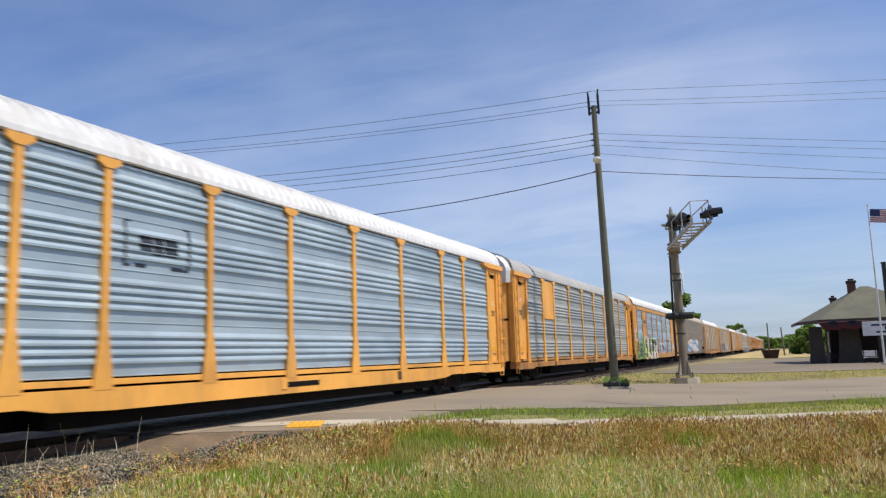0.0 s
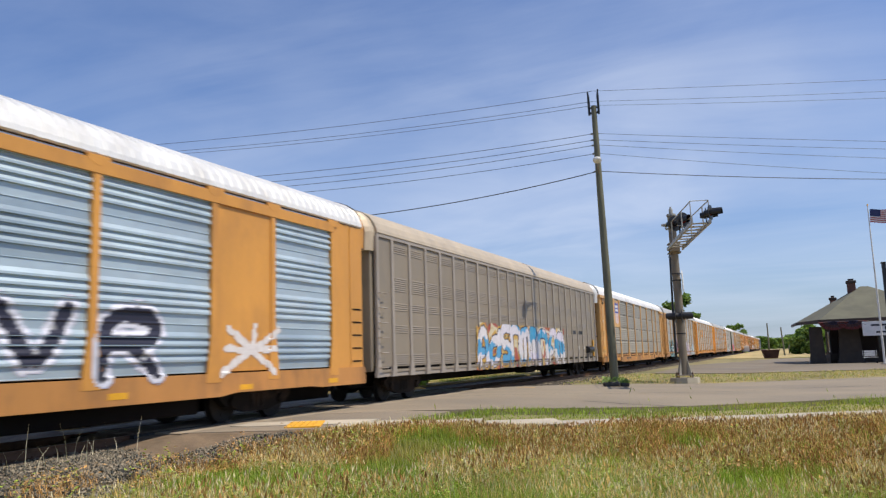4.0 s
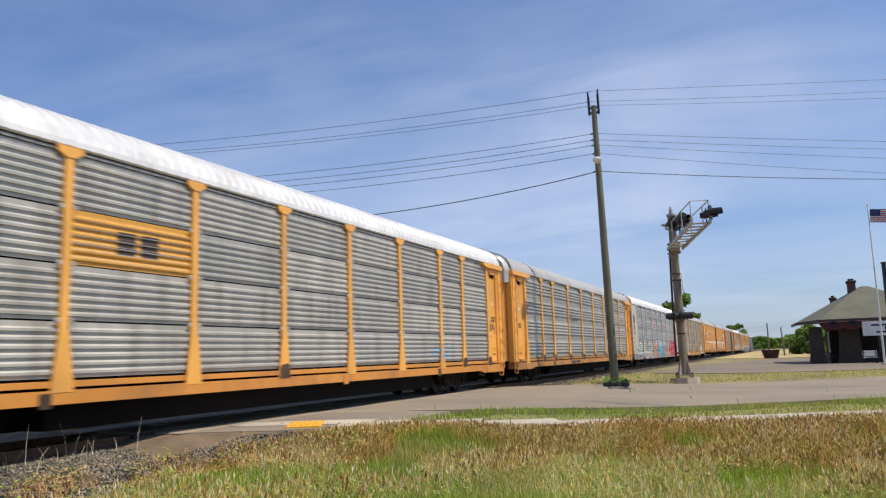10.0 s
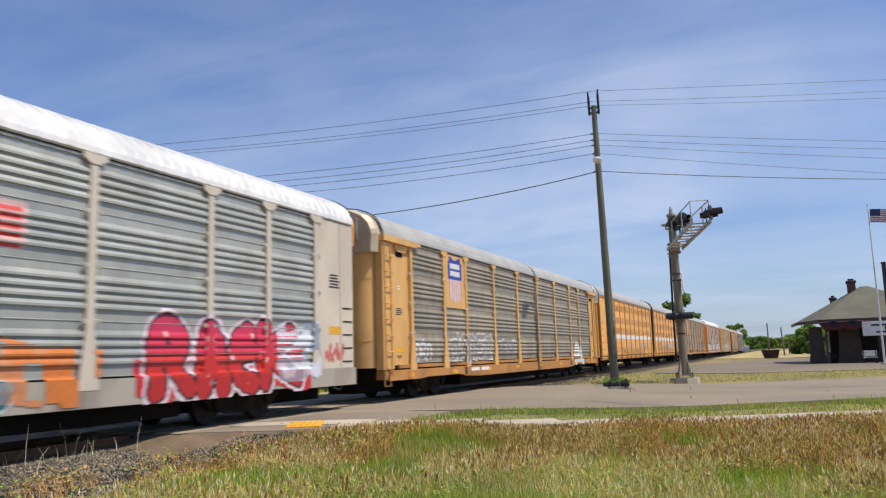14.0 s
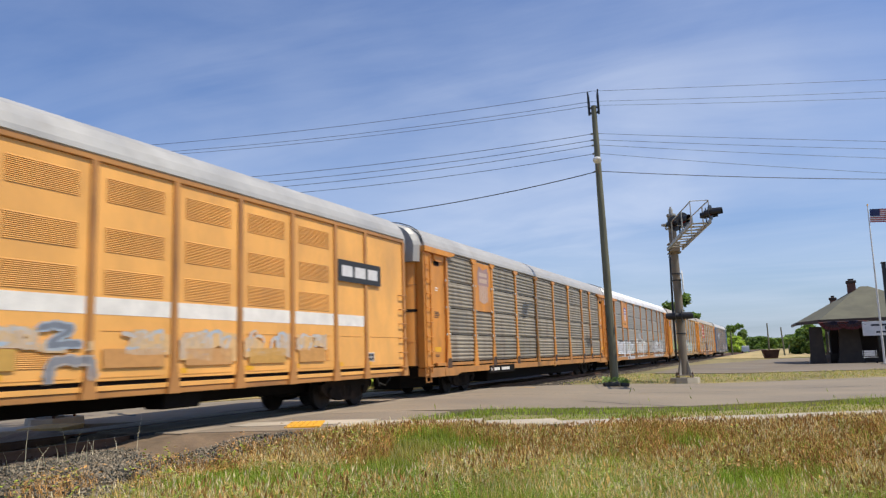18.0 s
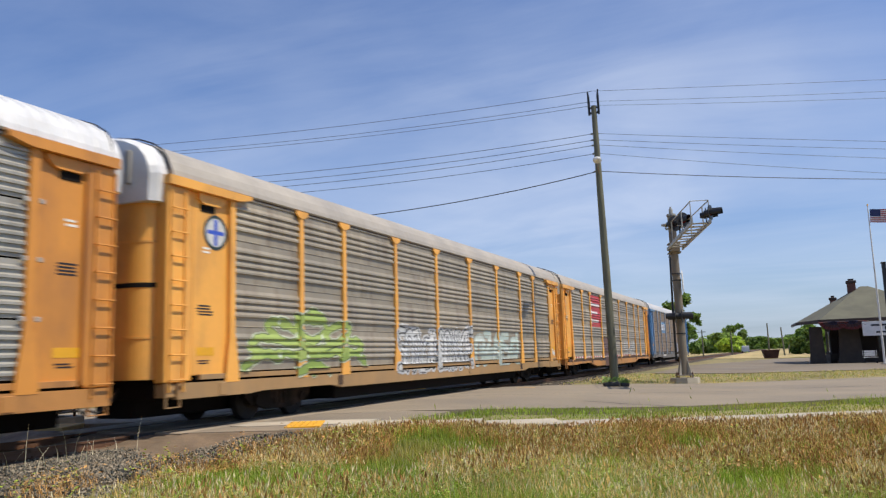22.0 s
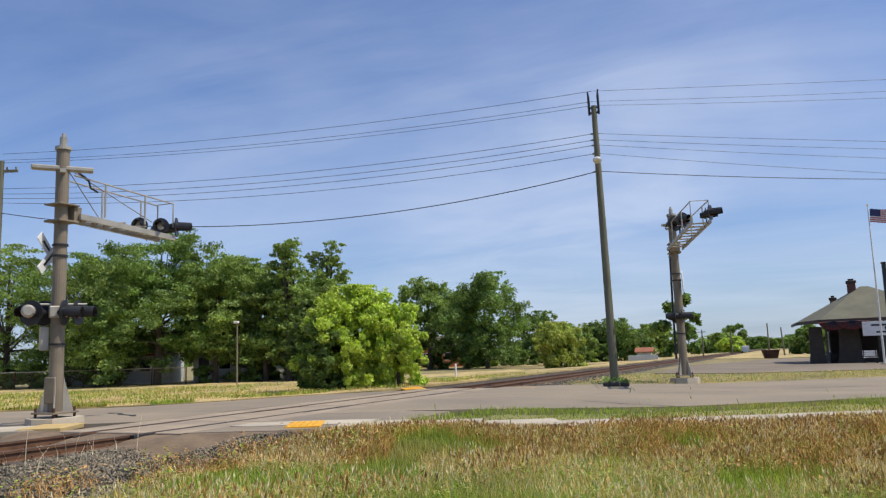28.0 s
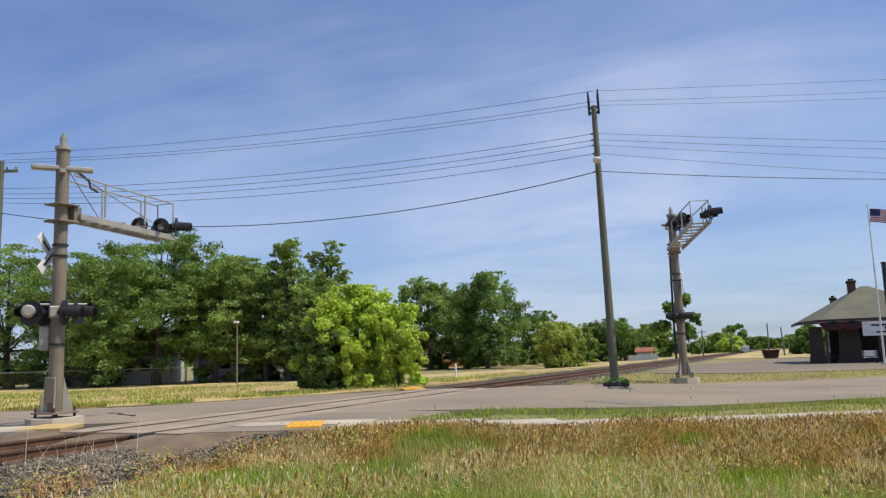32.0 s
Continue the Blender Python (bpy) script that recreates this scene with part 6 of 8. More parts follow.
        for first, base in ((True, at), (False, at @ pose(0, LONG, 0) @ Matrix.Diagonal((1, -1, 1, 1)))):
            lead = first == (turn == 0)
            if ends == "recessed":
                part("end_panel", shared("end_panel", lambda: Geo().box(1.44, 1.53, 0.80, 1.86, ZB - 0.05, ZE - 0.15, 0.02).mesh("end_panel")), fm, car, at=base)
                if lead:
                    part("corner_panel", shared("corner_panel", lambda: Geo().box(1.42, 1.535, 0.58, 0.798, 0.95, ZE - 0.2, 0.01).mesh("corner_panel")), fm, car, at=base)
                lad = part("ladder", shared("ladder", ladder_mesh), fm, car, at=base @ pose(0, IN - 0.28 * lead, 0))
                for k in range(8):
                    part("rung", shared("rung", rung_mesh), fm, lad, at=pose(0, 0, 0.98 + 0.46 * k))
                part("corner_post", shared("corner", lambda: Geo().box(1.36, 1.62, IN, 0.52 + IN, 0.93, ZE - 0.2, 0.02).box(1.45, 1.61, 0.52 + IN, 0.57 + IN, 0.98, ZE - 0.2, 0.01).mesh("corner_post")), fm, car, at=base @ pose(0, -0.34 * lead, 0))
                part("stirrup", shared("stirrup", lambda: Geo().path([(1.58, 0.06, 0.96), (1.60, 0.06, 0.48), (1.60, 0.42, 0.48), (1.58, 0.42, 0.96)], 0.022, 6).mesh("stirrup")), sl, car, at=base @ pose(0, IN - 0.34 * lead, 0))
                if lead:
                    part("end_beam", shared("end_beam", lambda: Geo().box(1.30, 1.58, 0.10, 0.36, 0.66, 0.915, 0.02).mesh("end_beam")), sl, car, at=base)
                part("header", shared(("header", lead), lambda: Geo().prism([(IN - 0.02 - 0.34 * lead, ZE - 0.20), (2.05, ZE - 0.20), (2.45, ZE - 0.12), (2.45, ZE - 0.04), (IN - 0.02 - 0.34 * lead, ZE - 0.02)], 0, 1.52, 1.70).prism([(0.9, ZE - 0.34), (1.05, ZE - 0.42), (1.5, ZE - 0.42), (1.7, ZE - 0.30), (1.7, ZE - 0.21), (0.9, ZE - 0.21)], 0, 1.50, 1.60).mesh("header")), fm, car, at=base)
                # Vent mouth as a near-black plate, its inner shade in the colour.
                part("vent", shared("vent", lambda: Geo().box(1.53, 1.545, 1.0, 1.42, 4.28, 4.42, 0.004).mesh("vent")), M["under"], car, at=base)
            else:
                part("end_panel", shared(("end_full", edges[0]), lambda: Geo().box(1.44, 1.585, IN + 0.04, 1.86 if edges[0] < 2 else 2.24, 0.95, ZE - 0.02, 0.03).mesh("end_panel")), fm, car, at=base)
                for k in range(5):
                    part("step", shared("step", lambda: Geo().box(1.578, 1.60, 0.14, 0.60, 0, 0.035, 0.004).mesh("step")), M["under"], car, at=base @ pose(0, IN, 1.2 + 0.34 * k))
                part("seam_rib", shared("seam_rib", lambda: Geo().box(1.585, 1.60, 1.04, 1.08, 1.0, ZE - 0.1).mesh("seam_rib")), fm, car, at=base)
    for rear in (0, 1):
        y = LONG - 0.02 - IN if rear else 0.02 + IN
        inset = (0.28 if rear else -0.06) if ends == "recessed" else 0.0
        at = pose(0, y, 0, 0, 0, 0) if rear else pose(0, y, 0, 0, 0, 180)
        bulge = 0.42 if ends == "recessed" else 0.32
        for s in (-1, 1):
            def leaf():
                arc = [(s * (0.04 + x), 0.10 + y) for x, y in door_line(bulge)]
                ring = arc + [(x, 0.02) for x, yy in arc[::-1]]
                return Geo().loft([[(x, yy, z) for x, yy in ring] for z in (1.0, 4.30)], True, True).mesh("end_door")
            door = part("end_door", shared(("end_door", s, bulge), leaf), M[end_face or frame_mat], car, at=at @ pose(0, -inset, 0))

            def band(za, zb, lift):
                arc = [(s * (0.06 + 0.985 * x), 0.10 + lift + y) for x, y in door_line(bulge)]
                ring = arc + [(x, yy - lift - 0.01) for x, yy in arc[::-1]]
                return Geo().loft([[(x, yy, z) for x, yy in ring] for z in (za, zb)], True, True).mesh("door_band")
            for zz in bands if band_on else ():
                part("door_band", shared(("door_band", s, zz, bulge), lambda: band(zz, zz + 0.09, 0.008)), M["blackband"], door, "black rubber band")
            for zz in (1.75, 3.55):
                part("door_seam", shared(("door_seam", s, zz, bulge), lambda: band(zz, zz + 0.04, 0.012)), M[end_face or frame_mat], door)
        part("end_cap", shared("end_cap", lambda: end_roof(True)), M[cap] if cap else rm, car, at=pose(0, y, 0) if rear else pose(0, y - (0.30 if ends == "recessed" else 0), 0, 0, 0, 180))
        part("cap_bracket", shared("cap_bracket", lambda: Geo().box(0.86, 0.98, 0.30, 0.40, 4.66, 5.30, 0.01).box(-0.98, -0.86, 0.30, 0.40, 4.66, 5.30, 0.01).box(0.2, 1.3, 0.33, 0.37, 4.42, 4.46).mesh("cap_bracket")), M["galvlight"], car, at=pose(0, y, 0) if rear else pose(0, y - (0.30 if ends == "recessed" else 0), 0, 0, 0, 180))
        part("end_sill", shared("end_sill", lambda: Geo().box(-1.45, 1.45, -0.05, 0.22, 0.62, 0.985, 0.03).mesh("end_sill")), M["under"], car, at=at)
        coupler(car, y + (0.2 if rear else -0.2), 1 if rear else -1)
        truck(car, LONG - 4.3 if rear else 4.3, front)
    rib = 0.012 if roof == "roofwhite" else 0.002
    lap = 0.15 if ends == "recessed" else 0.45
    part("roof", shared(("roof", rib, lap), lambda: roof_mesh(LONG - 0.45 - lap, rib)), rm, car, at=pose(0, lap, 0))
    for y in (lap - 0.05, LONG - 0.4):
        arc = [(1.54, y, ZE + 0.10), (1.53, y, ZE + 0.30), (1.40, y, ZE + 0.50), (1.13, y, ZE + 0.67), (0.77, y, ZE + 0.80), (0.2, y, ZE + 0.89)]
        part("roof_handrail", Geo().path(arc, 0.016, 6), M["black"], car)
    return car


def rib_car(front, length, ribs, panel, rib, roof, label, louvres, rear_end=True, front_end=True, first_truck=True, last_truck=True, plain=1.0):
    """Enclosed car carrier with flat steel sides, upright ribs and pressed louvres."""
    car = thing("autorack", pose(0, front, 0), label, "rail car", "freight train cars")
    pm, km, rm = M[panel], M[rib], M[roof]
    low, fine = 0.86, panel == "unityellow"
    part("underframe", Geo().box(-1.48, 1.48, 0.2, length - 0.2, 0.80, 0.95).box(-0.5, 0.5, 0.2, length - 0.2, 0.46, 0.799, 0.03).box(0.8, 1.3, length * 0.52, length * 0.57, 0.44, 0.798, 0.03).box(0.7, 1.2, length * 0.34, length * 0.36, 0.50, 0.797, 0.02), M["under"], car)
    for turn in (0, 180):
        at = Matrix() if turn == 0 else pose(0, length, 0, 0, 0, 180)
        part("top_chord", Geo().box(1.53, 1.60, 0.05, length - 0.05, ZE - 0.12, ZE - 0.005, 0.01), km, car, at=at)
        for i, (a, b) in enumerate(zip(ribs, ribs[1:])):
            w = b - a
            me = shared(("flat", round(w, 2)), lambda: Geo().box(1.50, 1.555, 0.03, w - 0.03, low + 0.16, ZE - 0.122, 0.006).mesh("side_panel"))
            pa = part("side_panel", me, pm, car, at=at @ pose(0, a if turn == 0 else length - b, 0))
            # Near-black strip: the slot's inner shade is put into its colour.
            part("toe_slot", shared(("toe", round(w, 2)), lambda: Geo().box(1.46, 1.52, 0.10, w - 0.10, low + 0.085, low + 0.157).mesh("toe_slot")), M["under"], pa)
            part("toe_plate", shared(("toe_plate", round(w, 2)), lambda: Geo().box(1.46, 1.55, 0.08, w - 0.08, low, low + 0.084, 0.004).mesh("toe_plate")), pm, pa)
            if turn == 0 and plain < w < 1.95 and 0 < i < len(ribs) - 2:
                for z0, count in louvres:
                    def slats():
                        g = Geo()
                        q, e = (0.5, 0.28) if fine else (1.0, 0.15)
                        for k in range(int(count / q)):
                            z = z0 + 0.062 * q * k
                            g.add([(1.5555, e, z + 0.012 * q), (1.5555, w - e, z + 0.012 * q), (1.568, w - e - 0.01, z + 0.004 * q), (1.568, e - 0.01, z + 0.004 * q), (1.5555, e, z + 0.046 * q), (1.5555, w - e, z + 0.046 * q)],
                                  [(0, 1, 2, 3), (3, 2, 5, 4), (0, 3, 4), (1, 5, 2)])
                        return g.mesh("louvre")
                    part("louvre", shared(("louvre", round(w, 2), z0, count, fine), slats), M["louvreyellow"] if fine else pm, pa)
        for q in ribs:
            part("rib", shared("ribpost", lambda: Geo().box(1.50, 1.605, -0.07, 0.07, low - 0.05, ZE - 0.10, 0.015).prism([(-0.16, low - 0.12), (0.16, low - 0.12), (0.071, low + 0.4), (-0.071, low + 0.4)], 0, 1.53, 1.611).mesh("rib")), km, car, at=at @ pose(0, q if turn == 0 else length - q, 0))
        part("side_sill", Geo().box(1.44, 1.53, 0.05, length - 0.05, low - 0.12, low - 0.003, 0.01), km, car, at=at)
    for rear in (0, 1):
        y = length - 0.02 if rear else 0.02
        s = 1 if rear else -1
        if (rear and rear_end) or (not rear and front_end):
            at = pose(0, y, 0) if rear else pose(0, y, 0, 0, 0, 180)
            part("end_door", Geo().box(-1.45, -0.01, -0.05, 0.12, 0.9, 4.5, 0.03).box(0.01, 1.45, -0.05, 0.12, 0.9, 4.5, 0.03), pm, car, at=at)
            part("end_cap", shared("end_cap", lambda: end_roof(True)), rm, car, at=at)
            coupler(car, y + 0.2 * s, s)
            for k in range(6):
                part("rung", shared("rung", rung_mesh), km, car, at=(pose(0, y, 1.0 + 0.42 * k) @ Matrix.Diagonal((0.97, -s, 1, 1))) if rear else pose(0, y, 1.0 + 0.42 * k))
        else:
            at = pose(0, y, 0) if rear else pose(0, y, 0, 0, 0, 180)
            prof = [(1.60, 0.70), (1.64, ZE), (1.56, ZE + 0.29), (1.40, ZE + 0.50), (1.13, ZE + 0.67), (0.78, ZE + 0.80), (0.4, ZE + 0.87), (0, ZE + 0.89)]
            full = prof + [(-x, z) for x, z in prof[-2::-1]]
            part("diaphragm", Geo().loft([[(x, yy, z) for x, z in full] for yy in (-0.26, 0.36)], True, True), M["blackband"], car, "black rubber joint between the two halves", at=at)
    if first_truck:
        truck(car, 2.6, front)
    if last_truck:
        truck(car, length - 2.6, front)
    if not last_truck:
        truck(car, length + 0.4, front)
    part("roof", roof_mesh(length - 0.1, 0.0012), rm, car, at=pose(0, 0.05, 0))
    return car


# ---- paint on the cars: emblems, stencils and graffiti ----
STROKES = {
    "A": "00 14 24 40|11 31", "B": "00 04 34 42 02|42 40 00", "C": "44 04 00 40", "E": "40 00 04 44|02 32", "H": "00 04|40 44|02 42", "I": "20 24", "J": "14 44|34 30 00 01",  "K": "00 04|02 44|02 40",
    "M": "00 04 22 44 40", "N": "00 04 40 44", "O": "00 04 44 40 00", "P": "00 04 44 42 02", "R": "00 04 44 42 02|22 40", "S": "44 04 02 42 40 00", "T": "04 44|24 20",
    "U": "04 00 40 44", "V": "04 20 44", "W": "04 10 22 30 44", "Z": "04 44 00 40", "X": "00 44|04 40", "L": "04 00 40", "Y": "04 22 44|22 20", "*": "22 44|22 04|22 24|22 42|22 02|22 40|22 00",
}


def rounded(pts):
    """The same line with its corners cut twice."""
    for _ in range(2):
        if len(pts) < 3:
            return pts
        cut = [pts[0]]
        for (ay, az), (by, bz) in zip(pts, pts[1:]):
            cut += [(0.75 * ay + 0.25 * by, 0.75 * az + 0.25 * bz), (0.25 * ay + 0.75 * by, 0.25 * az + 0.75 * bz)]
        pts = cut + [pts[-1]]
    return pts


STROKES.update({"z": "04 44 00 40", "n": "00 02 04 44 42 40", "y": "04 00 40 44|42 40", "a": "03 04 44 42 40 00 02 42", "m": "00 04 24 20|24 44 40", "r": "00 03|02 04 44 43", "q": "00 01 14 44 40|01 21", "s": "44 04 02 42 40 00", "d": "44 40 00 03 43"})


# sprayed letter forms on a finer grid of nine by nine
FINE = {
    "bow": "78 48 15 13 40 70|34 64", "chair": "18 10|15 45 62 60", "tent": "00 18 58 70|13 63", "rook": "00 08 58 75 54 04|44 70", "plum": "26 47 66 62 41 22 26|44 45",
    "bolt": "78 38 05 65 74 30 00", "crown": "78 37 05|05 25 64|04 24 63|03 01 61", "flag": "20 28 68 75 64 24", "table": "07 87|47 43 30", "stem": "08 00|04 44 52 30 00",
    "pin": "40 44|37 47", "wave": "07 20 45 60 87", "wedge": "08 40 88", "arch": "01 06 28 58 76 70", "hook": "11 05 28 58 76 70", "fork": "08 04 22 62 84 88|62 60", "nine": "70 78 28 06 04 33 73", "zed": "08 78 05 84 72 20 00", "hills": "00 07 26 32 46 78 80",
    "small": "00 05 37 66 60", "roof": "00 18 58 72 70|32 34", "jay": "48 42 20 00", "dub": "08 20 46 60 88", "cee": "78 27 05 03 20 70|35 75", "are": "00 08 58 75 44 04|44 80", "kay": "08 00|78 04 80",
    "fronds": "40 44|48 37 34|48 57 54|44 27 16 24|44 67 76 64|43 15 03 22|43 75 83 62|42 13 01|42 73 81|41 30|41 50|37 47 57 48", "cross": "07 32 80|68 44 12 00", "axe": "08 00|78 25|43 70", "teeth": "06 30 57 60 87", "cup": "07 12 50 82 88|46 42",
}


def near_strokes(text, y, z, y0, y1, z0, z1, rnd, tilt=0.0, swell=0.0, boxes=None):
    """Distance from every place to the nearest letter stroke, and which letter that is."""
    n = max(1, len(text))
    step = (y1 - y0) / n
    best, owner = np.full(y.shape, 9.0), np.zeros(y.shape, int)
    for i, ch in enumerate(text):
        if ch == " ":
            continue
        w, h = step * rnd.uniform(0.66, 0.84), (z1 - z0) * rnd.uniform(0.64, 0.8)
        oy, oz = y0 + step * (i + 0.5) - w / 2 + rnd.uniform(-0.05, 0.05), z0 + (z1 - z0) * 0.12 + rnd.uniform(-0.06, 0.1) * (z1 - z0)
        lean = rnd.uniform(-0.15, 0.25) + tilt
        if boxes:
            a0, a1, b0, b1 = boxes[i]
            w, h, oy, oz, lean = a1 - a0, b1 - b0, a0, b0, 0.0
        grid = 8 if ch in FINE else 4
        for line in (FINE.get(ch) or STROKES[ch]).split("|"):
            pts = []
            for p in line.split():
                a, b = int(p[0]) / grid, int(p[1]) / grid
                pts.append((oy + a * w + lean * h * (b - 0.5) + rnd.uniform(-0.04, 0.04), oz + b * h + rnd.uniform(-0.04, 0.04)))
            pts = rounded(pts)
            for (ay, az), (by, bz) in zip(pts, pts[1:]):
                dy, dz = by - ay, bz - az
                q = np.clip(((y - ay) * dy + (z - az) * dz) / (dy * dy + dz * dz + 1e-9), 0, 1)
                d = np.hypot(y - ay - q * dy, z - az - q * dz) * (1 - swell * q)
                owner = np.where(d < best, i, owner)
                best = np.minimum(best, d)
    return best, owner


def painted(car, name, y0, y1, z0, z1, colour, depth, dy=0.045, dz=0.034, label="", lift=0.007, gap=False):
    """A film of paint that follows the side of a car; colour(y, z) gives red, green, blue and where there is paint."""
    ny, nz = max(2, int((y1 - y0) / dy)), max(2, int((z1 - z0) / dz))
    ys, zs = np.linspace(y0, y1, ny + 1), np.linspace(z0, z1, nz + 1)
    yc, zc = np.meshgrid((ys[:-1] + ys[1:]) / 2, (zs[:-1] + zs[1:]) / 2, indexing="ij")
    rgb, on = colour(yc, zc)
    if gap:
        on = on & ((zc < SLOT) | (zc > ZB - 0.01) | (np.min(np.abs(yc[..., None] - np.array(NOW["posts"])), axis=-1) < 0.2))
    gy, gz = np.meshgrid(ys, zs, indexing="ij")
    shade, there = colour(gy, gz)
    gx = depth(gy, gz) + lift
    i, j = np.nonzero(on)
    if not len(i):
        return None
    quads = np.stack([i * (nz + 1) + j, (i + 1) * (nz + 1) + j, (i + 1) * (nz + 1) + j + 1, i * (nz + 1) + j + 1], 1)
    used, inv = np.unique(quads, return_inverse=True)
    pts = np.stack([gx.ravel()[used], gy.ravel()[used], gz.ravel()[used]], 1)
    me = bpy.data.meshes.new(name)
    me.from_pydata(pts.tolist(), [], inv.reshape(-1, 4).tolist())
    layer = me.color_attributes.new("paint", "FLOAT_COLOR", "POINT")
    # a corner without paint of its own takes the colour of the patch beside it
    edge = np.zeros((*shade.shape[:2], 4))
    for di in (0, 1):
        for dj in (0, 1):
            near = edge[di:di + ny, dj:dj + nz]
            near[..., :3] += np.where(on[..., None], rgb, 0)
            near[..., 3] += on
    fill = edge[..., :3] / np.maximum(edge[..., 3:], 1)
    tone = np.where((there | (edge[..., 3] == 0))[..., None], shade, fill).reshape(-1, 3)[used]
    c = np.concatenate([tone, np.ones((len(used), 1))], 1)
    layer.data.foreach_set("color", c.astype(np.float32).ravel())
    return part(name, me, M["paint"], car, label)


def wobble(y, z, f, seed):
    return (np.sin(y * f * 1.3 + seed) * np.cos(z * f * 1.7 + seed * 2.1) + 0.6 * np.sin(y * f * 2.9 + z * f * 2.2 + seed * 3.3) + 0.4 * np.cos(y * f * 5.3 - z * f * 4.1 + seed)) / 2.0


def graffiti(car, y0, y1, z0, z1, text, fills, line, halo=None, cloud=(), thick=0.13, edge=0.055, glow=0.06, seed=0, depth=side_depth, label="", tilt=0.0, cover=0.9, swell=0.0, boxes=None, cell=(0.045, 0.034), banded=False, mass=None, shiny=True):
    fills = [np.array(c, float) for c in fills]

    def colour(y, z):
        u, v = (y - y0) / (y1 - y0), (z - z0) / (z1 - z0)
        m = 0.04 * wobble(y, z, 3.0, seed)
        d, own = near_strokes(text, y + m, z + m, y0 + 0.12, y1 - 0.12, z0 + 0.05, z1 - 0.05, random.Random(seed), tilt, swell, boxes)
        d = d + 0.02 * wobble(y, z, 7.0, seed + 1)
        rgb = np.zeros((*y.shape, 3))
        on = np.zeros(y.shape, bool)
        if cloud:
            for k, c in enumerate(cloud):
                blob = (wobble(y, z, 1.3 + 0.5 * k, seed + 5 * k) > -0.25 + 0.25 * k) & (v > 0.05 + 0.05 * np.sin(y * 3 + k)) & (v < cover + 0.1 * np.sin(y * 2.3 + seed + k)) & (u > 0.02) & (u < 0.98)
                rgb[blob] = c
                on |= blob
        if mass is not None:
            bump = 0.10 * np.abs(np.sin(math.pi * mass[0] * u)) ** 0.6
            edge_at = cover - 0.10 + bump - 0.45 * (u > mass[2])
            for lift, tone in ((0.045, mass[3]), (0.02, line), (0.0, mass[1])):
                body = (v < edge_at + lift) & (u > 0.015 - 0.2 * lift) & (u < 0.985 + 0.2 * lift)
                rgb[body] = tone
                on |= body
        if halo is not None:
            rgb[d < thick + edge + glow] = halo
            on |= d < thick + edge + glow
        rgb[d < thick + edge] = line
        on |= d < thick + edge
        mix = (v * len(fills) + 0.35 * wobble(y, z, 2.6, seed + 9) + 0.37 * own) % len(fills)
        if banded:
            mix = np.clip(v + 0.04 * wobble(y, z, 2.6, seed + 9), 0, 0.999) * len(fills)
        inside = d < thick
        for k, c in enumerate(fills):
            rgb[inside & (mix.astype(int) == k)] = c
        shine = inside & shiny & (wobble(y, z, 4.2, seed + 4) > 0.72)
        rgb[shine] = rgb[shine] * 0.5 + 0.4
        return rgb, on

    return painted(car, "graffiti", y0, y1, z0, z1, colour, depth, cell[0], cell[1], label, gap=NOW["gap"] and depth is side_depth)


def scrawl(car, y0, y1, z0, z1, col, seed, n=9, w=0.022, depth=side_depth):
    """A thin sprayed tag that cannot be read."""
    rnd = random.Random(seed)
    segs = []
    p = (y0, (z0 + z1) / 2)
    for k in range(n * 3):
        q = (y0 + (y1 - y0) * min(1, max(0, (k + rnd.uniform(-2.5, 2.5)) / (n * 3))), rnd.uniform(z0, z1))
        segs.append((p, q))
        p = q

    def colour(y, z):
        d = np.full(y.shape, 9.0)
        for (ay, az), (by, bz) in segs:
            dy, dz = by - ay, bz - az
            t = np.clip(((y - ay) * dy + (z - az) * dz) / (dy * dy + dz * dz + 1e-9), 0, 1)
            d = np.minimum(d, np.hypot(y - ay - t * dy, z - az - t * dz))
        return np.broadcast_to(np.array(col, float), (*y.shape, 3)).copy(), d < w
    return painted(car, "graffiti", y0, y1, z0, z1, colour, depth, 0.02, 0.018)


def bars(car, y0, z0, w, h, n, material, x=1.60, name="stencil"):
    """Small lettering too small to read, as bars."""
    g = Geo()
    rnd = random.Random(int(y0 * 100 + z0 * 10))
    for k in range(n):
        z = z0 - k * h * 1.9
        g.box(x, x + 0.004, y0 + rnd.uniform(0, 0.12) * w, y0 + w * rnd.uniform(0.75, 1.0), z - h / 2, z + h / 2)
    return part(name, g, material, car)


def plate(car, y0, y1, z0, z1, material, label, x0=1.55, x1=1.588, name="logo_panel"):
    return part(name, Geo().box(x0, x1, y0, y1, z0, z1, 0.006), material, car, label)


def flat_at(x):
    return lambda y, z: np.full(np.broadcast(y, z).shape, x)


